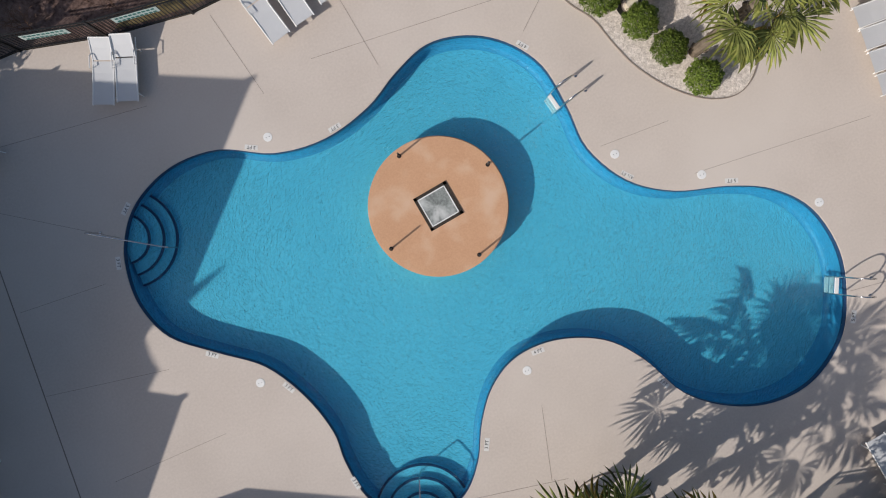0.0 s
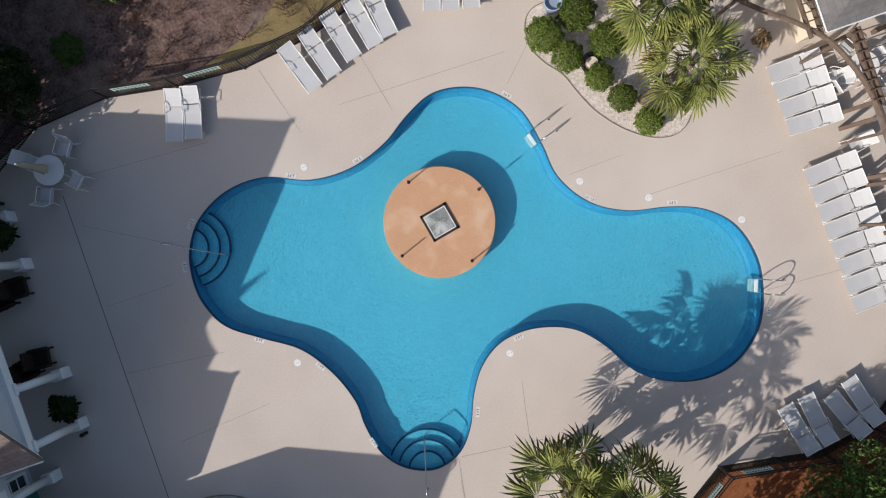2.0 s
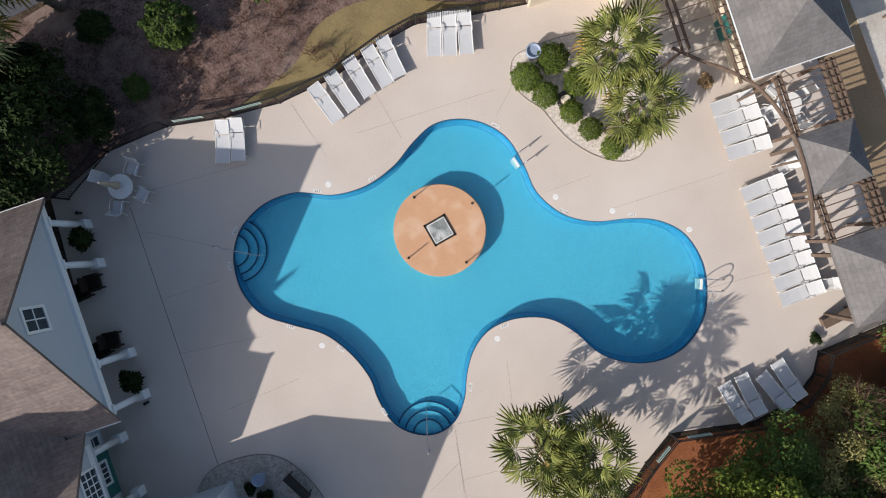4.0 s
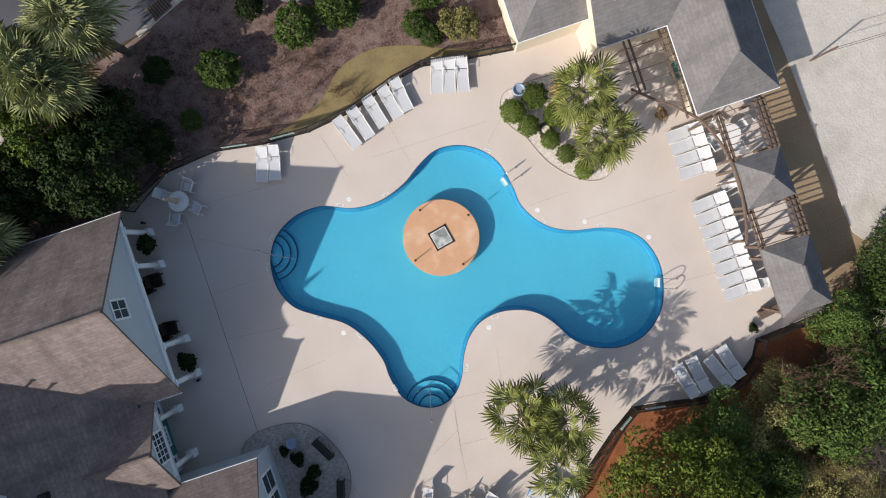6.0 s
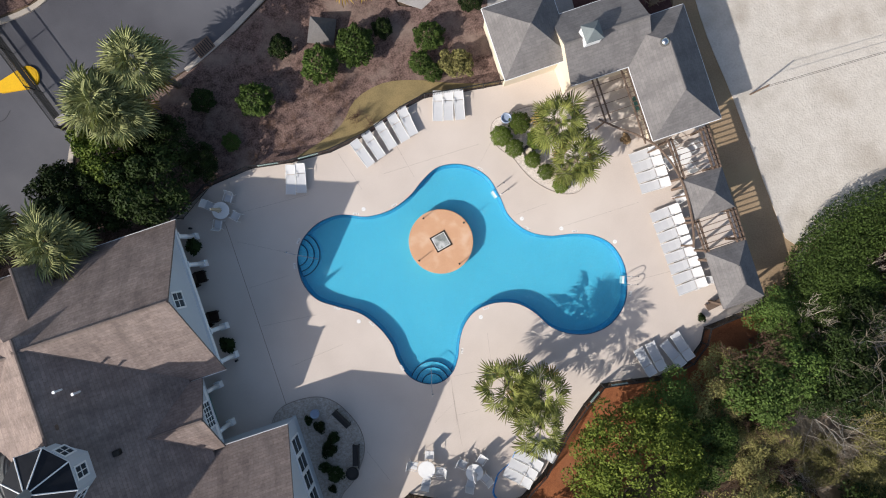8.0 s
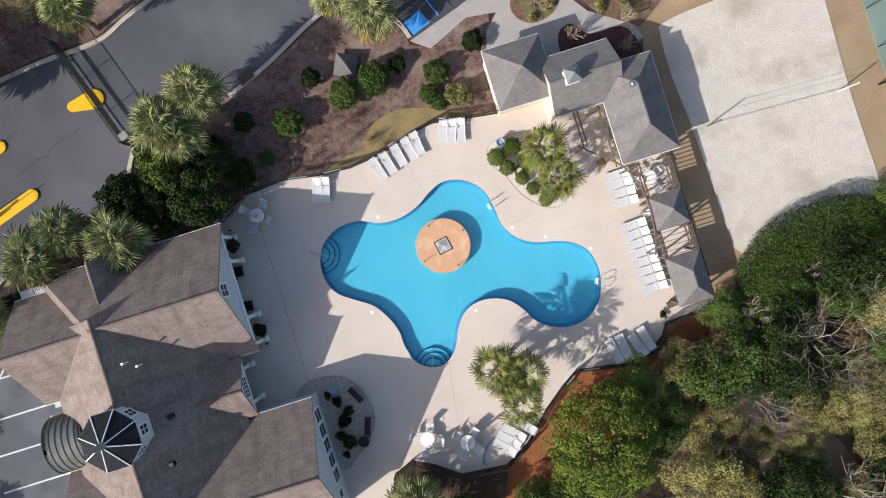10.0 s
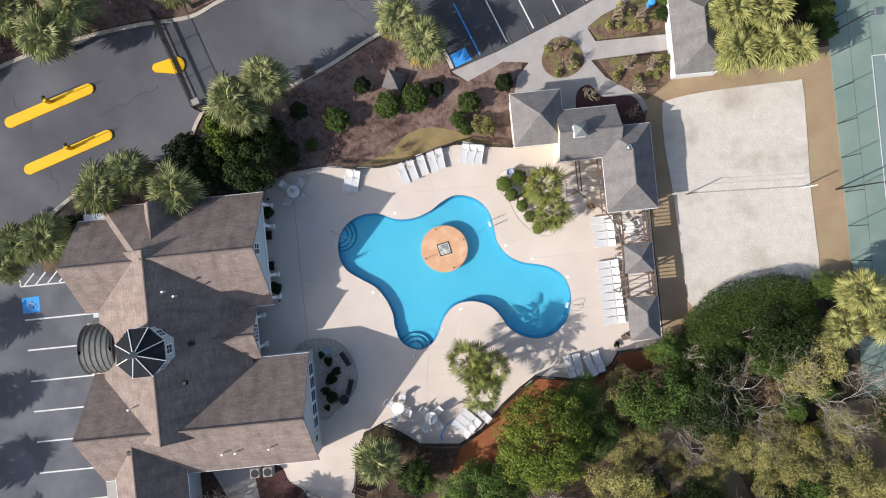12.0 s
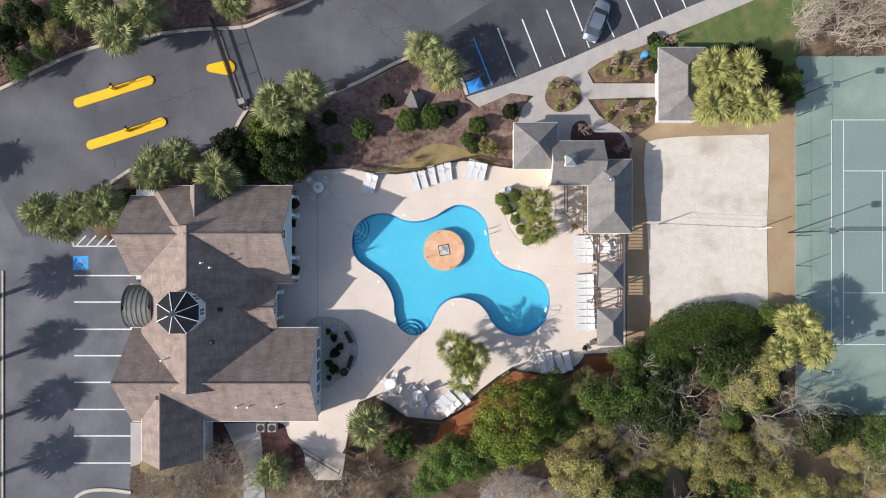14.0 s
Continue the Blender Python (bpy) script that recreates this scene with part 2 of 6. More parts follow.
# ---- builders ----
def mesh_ob(name, bm, mat, smooth=False):
    me = bpy.data.meshes.new(name)
    bm.normal_update()
    bm.to_mesh(me)
    bm.free()
    for x in mat if isinstance(mat, (list, tuple)) else (mat,):
        me.materials.append(x)
    if smooth:
        for p in me.polygons:
            p.use_smooth = True
    return new(name, me)


def part(name, bm, mat, parent=None, label="", smooth=False):
    ob = mesh_ob(name, bm, mat, smooth)
    if parent:
        ob.parent = parent
    return tagged(ob, label)


def thing(name, m, label, category, group="", kind=""):
    ob = new(name)
    ob.empty_display_size = 0.2
    ob.matrix_basis = m
    return tagged(ob, label, category, group, kind)


def box(bm, c, s, turn=0.0, m=None, bevel=0.0):
    """A box round c with the sizes s, turned about z, optionally with bevelled edges."""
    mat = pose(*c, 0, 0, turn) if m is None else m @ pose(*c, 0, 0, turn)
    r = bmesh.ops.create_cube(bm, size=1.0, matrix=mat @ Matrix.Diagonal((*s, 1)))
    if bevel:
        edges = list({e for v in r["verts"] for e in v.link_edges})
        bmesh.ops.bevel(bm, geom=edges, offset=bevel, segments=1, affect="EDGES")


def tube(bm, pts, r, seg=6, r2=None, cap=True):
    """A round bar along pts, from radius r to r2."""
    pts = [Vector(p) for p in pts]
    rings, side = [], None
    for i, p in enumerate(pts):
        d = (pts[min(i + 1, len(pts) - 1)] - pts[max(i - 1, 0)]).normalized()
        side = d.orthogonal().normalized() if side is None else (side - d * side.dot(d)).normalized()
        up = d.cross(side)
        rad = r if r2 is None else r + (r2 - r) * i / (len(pts) - 1)
        rings.append([bm.verts.new(p + rad * (math.cos(a) * side + math.sin(a) * up)) for a in (2 * math.pi * k / seg for k in range(seg))])
    for a, b in zip(rings, rings[1:]):
        for k in range(seg):
            bm.faces.new((a[k], a[(k + 1) % seg], b[(k + 1) % seg], b[k]))
    if cap:
        bm.faces.new(rings[0][::-1])
        bm.faces.new(rings[-1])


def cone(bm, c, r1, r2, h, seg=24, m=None):
    mat = pose(c[0], c[1], c[2] + h / 2)
    bmesh.ops.create_cone(bm, cap_ends=True, segments=seg, radius1=r1, radius2=r2, depth=h, matrix=mat if m is None else m @ mat)


def smooth_line(pts, n=6, closed=True):
    """A smooth curve through pts."""
    p = [Vector(q) for q in pts]
    out, count = [], len(p)
    for i in range(count if closed else count - 1):
        if closed:
            a, b, c, d = (p[(i + k) % count] for k in (-1, 0, 1, 2))
        else:
            a, b, c, d = p[max(i - 1, 0)], p[i], p[i + 1], p[min(i + 2, count - 1)]
        for k in range(n):
            t = k / n
            out.append(0.5 * (2 * b + (c - a) * t + (2 * a - 5 * b + 4 * c - d) * t * t + (3 * b - a - 3 * c + d) * t**3))
    if not closed:
        out.append(p[-1])
    return [(q[0], q[1]) for q in out]


def offset_line(pts, d, closed=True):
    """A line beside pts, at the distance d to its left."""
    out, n = [], len(pts)
    for i, (x, y) in enumerate(pts):
        a, b = (pts[i - 1], pts[(i + 1) % n]) if closed else (pts[max(i - 1, 0)], pts[min(i + 1, n - 1)])
        t = Vector((b[0] - a[0], b[1] - a[1])).normalized()
        out.append((x - t.y * d, y + t.x * d))
    return out


def area(pts):
    return 0.5 * sum(a[0] * b[1] - b[0] * a[1] for a, b in zip(pts, pts[1:] + pts[:1]))


def filled(bm, outlines, z):
    """Flat faces between an outline and the holes in it, facing up."""
    for o in outlines:
        v = [bm.verts.new((x, y, z)) for x, y in o]
        for a, b in zip(v, v[1:] + v[:1]):
            bm.edges.new((a, b))
    bmesh.ops.triangle_fill(bm, use_beauty=True, use_dissolve=False, edges=bm.edges[:])
    for f in bm.faces:
        f.normal_update()
        if f.normal.z < 0:
            f.normal_flip()


def slab(bm, outlines, z0, z1):
    """A solid between z0 and z1 of that outline, with holes."""
    filled(bm, outlines, z1)
    top = bm.faces[:]
    for o in outlines:
        a = [bm.verts.new((x, y, z1)) for x, y in o]
        b = [bm.verts.new((x, y, z0)) for x, y in o]
        for i in range(len(o)):
            j = (i + 1) % len(o)
            bm.faces.new((b[i], b[j], a[j], a[i]))
    bmesh.ops.remove_doubles(bm, verts=bm.verts[:], dist=0.0005)
    bmesh.ops.recalc_face_normals(bm, faces=bm.faces[:])


def ribbon(bm, pts, w, z0, z1, closed=False):
    """A raised strip of the width w along pts: kerbs, edgings, walks."""
    a, b = offset_line(pts, w / 2, closed), offset_line(pts, -w / 2, closed)
    rows = [[bm.verts.new((*q, z)) for q in line] for line, z in ((a, z0), (a, z1), (b, z1), (b, z0))]
    n = len(pts)
    for i in range(n if closed else n - 1):
        j = (i + 1) % n
        for r, s in zip(rows, rows[1:]):
            bm.faces.new((r[i], r[j], s[j], s[i]))
    if not closed:
        for i in (0, n - 1):
            bm.faces.new([r[i] for r in rows])
    bmesh.ops.recalc_face_normals(bm, faces=bm.faces[:])


def sheet(name, outline, z0, z1, mat, label, category, curved=0):
    bm = bmesh.new()
    slab(bm, [smooth_line(outline, curved) if curved else list(outline)], z0, z1)
    return tagged(mesh_ob(name, bm, mat), label, category, kind="structure")


# ---- the ground and the pool ----
POOL = smooth_line([
    (-9.33, 2.06), (-9.60, 1.05), (-9.55, -0.07), (-9.00, -1.22), (-7.76, -2.16), (-6.51, -3.05), (-5.66, -4.32), (-5.20, -5.63),
    (-5.16, -6.62), (-4.89, -7.86), (-4.14, -8.73), (-3.07, -9.12), (-2.02, -8.80), (-1.29, -7.96), (-0.79, -6.87),
    (-0.11, -5.91), (0.89, -5.28), (2.21, -5.19), (3.60, -5.67), (4.55, -6.62), (5.37, -7.99), (6.54, -8.83), (7.88, -9.19),
    (9.24, -8.96), (10.41, -8.08), (11.02, -6.91), (11.29, -5.45), (10.92, -3.96), (9.98, -2.98), (8.71, -2.44),
    (7.12, -2.05), (5.84, -1.25), (5.02, 0.06), (4.85, 1.43), (4.53, 2.89), (3.71, 3.94), (2.64, 4.53), (1.41, 4.66),
    (0.23, 4.16), (-0.93, 3.44), (-2.47, 2.97), (-4.09, 3.06), (-5.69, 3.73), (-7.26, 3.70), (-8.60, 3.03),
], 5)
if area(POOL) < 0:
    POOL.reverse()
WATER_Z = -0.14
DECK = [(-16.66, 7.10), (-15.76, 7.34), (-13.37, 8.36), (-10.39, 8.54), (-7.70, 8.06), (-5.01, 7.88), (-2.33, 8.18), (0.36, 9.01), (2.15, 9.31), (4.54, 8.90), (7.64, 8.48),
        (12.30, 8.48), (12.30, 7.34), (19.28, 7.34), (19.28, -10.81), (14.99, -11.10), (14.45, -12.00), (13.19, -12.90), (11.10, -13.25), (9.31, -12.90), (7.22, -12.54), (5.73, -13.49), (3.94, -14.87),
        (1.85, -16.90), (-0.24, -18.09), (-3.82, -17.73), (-5.61, -16.42), (-7.28, -15.52), (-8.84, -16.18), (-9.67, -18.15), (-10.15, -20.84), (-10.75, -24.42), (-13.37, -24.42),
        (-16.66, -19.94), (-17.67, -18.15), (-21.13, -18.15), (-22.93, -14.27), (-27.10, -9.49), (-27.10, 2.45), (-16.96, 2.45)]
bm = bmesh.new()
filled(bm, [[(-700, -700), (700, -700), (700, 700), (-700, 700)], offset_line(POOL, -0.25)], -0.06)
tagged(mesh_ob("ground", bm, LITTER), "brown leaf litter and bare soil", "ground", kind="structure")
bm = bmesh.new()
slab(bm, [DECK, POOL], -0.16, 0.0)
pool_deck = tagged(mesh_ob("pavement_pool_deck", bm, CONCRETE), "pale beige brushed concrete pool deck with joints", "pool deck", kind="structure")


def depth(x, y):
    """The pool floor's height: shallow at the two flights of steps, deeper to the east."""
    t = min(max((x + 8.0) / 17.0, 0.0), 1.0)
    return -0.64 - 0.26 * t * t * (3 - 2 * t)


pool = tagged(new("pool"), "free-form swimming pool with pale blue plaster", "pool", kind="structure")
COVE = [(0.0, 0.0), (0.005, 0.75), (0.04, 0.88), (0.10, 0.96), (0.18, 1.0)]
loops = [offset_line(POOL, q) for q, _ in COVE]
bm = bmesh.new()
filled(bm, [loops[-1]], 0.0)
bmesh.ops.subdivide_edges(bm, edges=[e for e in bm.edges if e.calc_length() > 2.5], cuts=3)
bmesh.ops.triangulate(bm, faces=bm.faces[:])
for v in bm.verts:
    v.co.z = depth(v.co.x, v.co.y)
part("floor", bm, PLASTER, pool, smooth=True)
bm = bmesh.new()
rings = [[bm.verts.new((x, y, -0.20 + (depth(x, y) - 0.001 + 0.20) * k)) for x, y in line] for line, (_, k) in zip(loops, COVE)]
for p, q in zip(rings, rings[1:]):
    for i in range(len(p)):
        j = (i + 1) % len(p)
        bm.faces.new((p[i], p[j], q[j], q[i]))
bmesh.ops.recalc_face_normals(bm, faces=bm.faces[:])
bmesh.ops.reverse_faces(bm, faces=bm.faces[:]) if sum(f.normal.z for f in bm.faces) < 0 else None
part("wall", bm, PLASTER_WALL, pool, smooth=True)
bm = bmesh.new()
ribbon(bm, offset_line(POOL, 0.012), 0.024, -0.20, -0.035, True)
part("tile_band", bm, TILE_DARK, pool, "dark blue waterline tiles")
bm = bmesh.new()
filled(bm, [POOL], WATER_Z)
tagged(mesh_ob("water", bm, WATER), "clear blue rippled pool water", "water", kind="structure")


def steps(centre, radii, name_turn):
    """Round steps in a lobe of the pool, each with a dark nosing."""
    flight = tagged(new("pool_steps"), "round blue pool steps with dark nosings", "pool steps", "steps of the pool")
    flight.matrix_basis = pose(centre[0], centre[1], 0)
    for k, r in enumerate(radii):
        z = -0.26 - 0.13 * k
        arc = [(r * math.cos(a), r * math.sin(a)) for a in (radians(name_turn - 92 + 184 * i / 40) for i in range(41))]
        inside = [(x, y) for x, y in arc]
        bm = bmesh.new()
        slab(bm, [inside], z - 0.3, z)
        part("step", bm, PLASTER, flight)
        bm = bmesh.new()
        ribbon(bm, offset_line(arc, 0.03, False), 0.07, z - 0.05, z + 0.006, False)
        part("nosing", bm, TILE_DARK, flight, "dark tile nosing")
    return flight


C_ISL = (0.13, -0.12)
island = thing("island", pose(*C_ISL, 0), "round tan concrete island in the pool", "pool island")
bm = bmesh.new()
cone(bm, (0, 0, -1.0), 2.17, 2.17, 0.93, 96)
bmesh.ops.bevel(bm, geom=[e for e in bm.edges if all(v.co.z > -0.1 for v in e.verts)], offset=0.03, segments=2, affect="EDGES")
part("platform", bm, ISLAND, island)
# ---- roads, beds and courts ----
ROAD = [(-100.54, 1.25), (-64.72, 9.61), (-46.81, 16.90), (-43.22, 18.69), (-39.04, 20.60), (-34.87, 21.79), (-30.69, 22.63), (-25.91, 23.22), (-21.13, 23.46), (-18.75, 24.36), (-14.57, 26.03), (-8.60, 29.31), (6.93, 38.27), (24.84, 46.03), (42.75, 44.24),
        (33.19, 27.52), (25.73, 25.25), (18.87, 22.27), (12.90, 19.64), (6.93, 17.37), (3.22, 15.88), (2.51, 16.30), (2.03, 17.61), (-1.43, 22.15), (-2.63, 20.66), (-5.01, 19.76), (-8.60, 17.97), (-12.18, 16.30), (-16.96, 15.58), (-21.13, 14.39), (-22.03, 12.48), (-22.93, 11.40), (-25.31, 10.51),
        (-31.88, 8.42), (-35.46, 6.63), (-36.66, 5.43), (-36.96, 1.55), (-32.18, 0.06), (-32.18, -15.46), (-33.07, -25.01), (-33.07, -36.36), (-100.54, -36.36)]
sheet("road", ROAD, -0.3, -0.045, ASPHALT, "grey worn asphalt road and parking lot", "road")


LOT = material("lot_asphalt", (0.108, 0.111, 0.128), (0.083, 0.086, 0.1), scale=0.4, fine=30, rough=0.85, bump=0.25, stain=(0.14, 0.142, 0.16), stain_scale=0.2, stain_cut=(0.45, 0.7))
sheet("road_parking_lot", [(-50.39, 6.63), (-46.81, 5.43), (-44.42, 1.25), (-39.04, 1.55), (-32.30, 0.06), (-32.30, -15.46), (-33.13, -23.82), (-33.13, -35.76), (-50.39, -35.76)], -0.2, -0.041, LOT, "pale worn asphalt of the parking lot", "parking lot")
SEALED = material("sealed_asphalt", (0.062, 0.063, 0.072), (0.046, 0.047, 0.054), scale=0.5, fine=30, rough=0.85, bump=0.25, stain=(0.08, 0.081, 0.09), stain_scale=0.2, stain_cut=(0.45, 0.7))
sheet("road_parking_bays", [(2.58, 16.45), (2.15, 17.7), (-1.2, 22.3), (4.0, 25.5), (14.0, 31.0), (26.0, 37.5), (38.0, 36.0), (33.1, 27.62), (25.7, 25.33), (18.87, 22.36), (12.9, 19.74), (6.93, 17.47), (3.3, 16.0)], -0.2, -0.041, SEALED, "dark sealed asphalt of the parking bays", "parking lot")
sheet("pavement_grey_track", [(2.75, -33.37), (3.94, -26.21), (6.03, -24.12), (8.72, -23.94), (12.00, -24.54), (14.99, -25.13), (17.07, -27.40), (17.67, -33.37)], -0.2, -0.03, material("track_gravel", (0.20, 0.18, 0.185), (0.12, 0.105, 0.105), scale=1.0, fine=6, rough=0.95, bump=0.5, dist=0.04, stain=(0.16, 0.12, 0.09), stain_scale=0.4), "grey gravel track between the trees", "track", 4)
sheet("pavement_dry_clearing", [(16.9, -17.6), (19.4, -17.3), (22.4, -19.8), (25.3, -24.0), (26.6, -30.5), (20.2, -30.5), (18.6, -23.4), (17.2, -20.2)], -0.2, 0.01, material("clearing_dirt", (0.37, 0.275, 0.195), (0.23, 0.17, 0.12), scale=0.8, fine=7, rough=0.95, bump=0.5, dist=0.04, stain=(0.27, 0.24, 0.16), stain_scale=0.5), "tan sandy clearing among the trees", "clearing", 3)
sheet("pavement_dry_field", [(34.4, -17.75), (57.67, -17.75), (57.67, -30.99), (30.5, -30.99), (31.4, -24.42)], -0.2, 0.0, TANDIRT, "dry tan grass beyond the tennis court", "dry grass")
DARKBED = material("dark_red_mulch", (0.105, 0.055, 0.05), (0.05, 0.027, 0.026), scale=2, fine=10, rough=0.95, bump=0.6, dist=0.05)
sheet("pavement_dark_bed", [(-19.10, -18.75), (-16.96, -18.45), (-16.24, -19.94), (-14.99, -20.96), (-14.57, -22.63), (-15.28, -24.12), (-16.96, -24.78), (-18.51, -24.42), (-19.04, -21.43)], -0.2, 0.02, DARKBED, "dark red mulch bed beside the path", "mulch bed", 4)
sheet("pavement_round_bed", [(-24.60, -18.57), (-23.04, -18.93), (-22.33, -20.54), (-21.37, -22.03), (-21.13, -23.82), (-22.33, -24.78), (-24.42, -24.42), (-25.19, -21.43)], -0.2, 0.02, DARKBED, "dark mulch bed by the clubhouse corner", "mulch bed", 4)
sheet("pavement_path_south", [(-23.16, -18.45), (-18.99, -18.33), (-19.10, -21.43), (-18.87, -24.42), (-18.75, -27.40), (-21.13, -27.40), (-21.01, -24.42), (-21.73, -21.43)], -0.2, 0.010, WALK, "grey concrete path behind the clubhouse", "footpath")
sheet("pavement_path_side", [(-33.01, -18.33), (-31.64, -18.33), (-31.64, -22.15), (-32.12, -22.75), (-33.01, -22.99)], -0.2, 0.014, WALK, "grey concrete strip beside the parking lot", "footpath")
sheet("pavement_verge_south", [(-31.64, -22.15), (-29.49, -21.43), (-26.51, -22.03), (-25.91, -23.52), (-29.49, -23.94), (-31.88, -23.52)], -0.2, 0.0, DRYGRASS, "patch of yellowish dormant grass", "dry grass", 3)


def kerb(pts, n=5, w=0.34):
    bm = bmesh.new()
    ribbon(bm, smooth_line(pts, n, False), w, -0.2, 0.07)
    return tagged(mesh_ob("kerb", bm, KERB), "pale concrete kerb along the asphalt", "kerb", "kerbs of the road", "structure")


kerb([(-50.39, 15.58), (-46.81, 16.90), (-43.22, 18.69), (-39.04, 20.60), (-34.87, 21.79), (-30.69, 22.63), (-25.91, 23.22), (-21.13, 23.46), (-18.45, 24.54), (-14.57, 26.03), (-10.99, 28.12)])
kerb([(2.51, 16.30), (1.85, 17.97), (-0.24, 20.84), (-2.33, 20.66), (-5.01, 19.64), (-8.60, 17.79), (-10.99, 16.78), (-12.48, 16.18)])
kerb([(-20.54, 14.99), (-21.43, 13.67), (-22.21, 12.24), (-23.52, 10.93), (-25.61, 9.91)])
kerb([(-32.96, 8.42), (-34.57, 7.34), (-36.06, 6.33), (-36.78, 5.43)])
kerb([(-46.51, -27.40), (-46.51, -23.82), (-46.51, -17.55), (-46.51, -11.28), (-46.51, -5.01), (-46.51, -2.33)], 5, 0.16)
kerb([(-39.16, -27.10), (-38.57, -26.09), (-37.37, -25.55), (-35.46, -25.43), (-32.96, -25.73)])
sheet("pavement_mulch_bed", [(-22.93, 10.69), (-20.78, 12.90), (-18.75, 14.69), (-13.37, 15.88), (-8.60, 17.49), (-5.01, 19.28), (-2.33, 20.36), (-0.24, 20.36), (1.91, 17.37), (2.45, 15.70), (3.82, 15.10), (7.22, 16.48), (9.01, 16.30), (8.42, 13.49), (7.58, 8.54), (4.54, 8.96), (2.15, 9.37), (0.36, 9.07), (-2.33, 8.24), (-5.01, 7.94), (-7.70, 8.12), (-10.39, 8.60), (-13.37, 8.42), (-15.82, 7.34), (-16.66, 7.10), (-21.73, 6.63), (-27.10, 5.43), (-34.87, 4.84), (-35.46, 6.33), (-31.88, 8.24), (-27.10, 9.61)], -0.2, 0.012, MULCH, "brown wood mulch bed", "mulch bed")
sheet("pavement_verge", [(-100.54, 2.45), (-64.72, 10.69), (-46.81, 17.37), (-43.22, 19.04), (-39.04, 20.96), (-34.87, 22.15), (-30.69, 22.99), (-25.91, 23.58), (-21.13, 23.82), (-18.75, 24.72), (-14.57, 26.45), (-8.60, 29.67), (-8.60, 56.18), (-100.54, 56.18)], -0.2, 0.012, MULCH, "brown leaf-strewn verge beside the road", "verge")
sheet("pavement_dry_grass", [(-3.70, 9.43), (-2.33, 10.69), (-0.24, 11.16), (1.85, 10.69), (3.64, 9.91), (5.73, 9.13), (7.22, 8.66), (4.54, 9.07), (2.15, 9.55), (0.36, 9.25), (-2.33, 8.42), (-5.01, 8.12), (-7.40, 8.24), (-5.61, 8.72)], -0.2, 0.035, DRYGRASS, "dormant tan grass strip", "dry grass", 3)
WALKWAY = [(2.45, 16.06), (6.93, 17.49), (12.90, 19.88), (18.87, 22.51), (25.73, 25.49), (33.19, 28.48), (34.09, 26.81), (26.63, 23.70), (22.45, 22.03), (19.46, 20.84), (16.60, 19.64), (15.28, 18.69), (15.88, 17.49), (22.75, 17.49), (22.75, 16.06), (15.28, 15.82), (16.48, 14.09), (19.46, 12.30), (20.06, 10.81), (15.88, 9.31), (10.51, 12.00), (7.52, 12.00), (8.42, 14.99), (9.61, 16.18), (7.22, 16.48), (3.82, 14.99)]
sheet("pavement_walk", WALKWAY, -0.3, 0.03, WALK, "grey concrete footpath", "footpath")
sheet("pavement_grass", [(24.24, 22.39), (26.93, 23.82), (34.39, 26.93), (46.33, 33.49), (37.97, 22.15), (36.78, 18.57), (32.60, 19.76), (27.22, 20.96), (24.84, 21.07)], -0.2, 0.03, GRASS, "green mown lawn", "lawn")
sheet("pavement_dirt_strip", [(19.16, 12.90), (23.64, 14.09), (27.82, 13.49), (37.37, 14.99), (37.37, -6.39), (33.79, -6.87), (23.64, -9.49), (19.46, -10.69), (19.28, 8.42), (20.06, 10.81)], -0.2, -0.02, TANDIRT, "tan bare dirt and thin grass", "dirt strip")
sheet("pavement_sand_court", [(21.37, 10.69), (21.85, 11.40), (24.84, 11.82), (29.61, 12.00), (33.79, 12.06), (34.45, 11.70), (34.39, 7.22), (34.21, 1.25), (34.27, -5.91), (33.19, -6.51), (26.63, -7.40), (22.45, -7.82), (21.85, -4.72), (21.61, 2.45), (21.25, 7.22)], -0.2, 0.03, SAND, "pale sand volleyball court with scuffed footprints", "sand court", 3)
sheet("pavement_tennis_court", [(37.25, 20.36), (66.63, 20.48), (66.63, -17.55), (37.25, -17.55)], -0.2, 0.02, COURT, "worn green tennis court surface", "tennis court")
bm = bmesh.new()
slab(bm, [[(41.01, 13.61), (52.00, 13.61), (52.00, -10.09), (41.01, -10.09)]], 0.0, 0.024)
tagged(mesh_ob("pavement_court_inside", bm, COURT_IN), "grey-green playing area of the tennis court", "tennis court", kind="structure")


# ---- buildings ----
def roof_faces(x0, x1, yc, half, ze, zr, hip0=0.0, hip1=0.0):
    a, b, c, d = (x0, yc - half, ze), (x1, yc - half, ze), (x1, yc + half, ze), (x0, yc + half, ze)
    r, s = (x0 + hip0, yc, zr), (x1 - hip1, yc, zr)
    out = [(a, b, s, r), (c, d, r, s)]
    if hip0:
        out.append((d, a, r))
    if hip1:
        out.append((b, c, s))
    return out


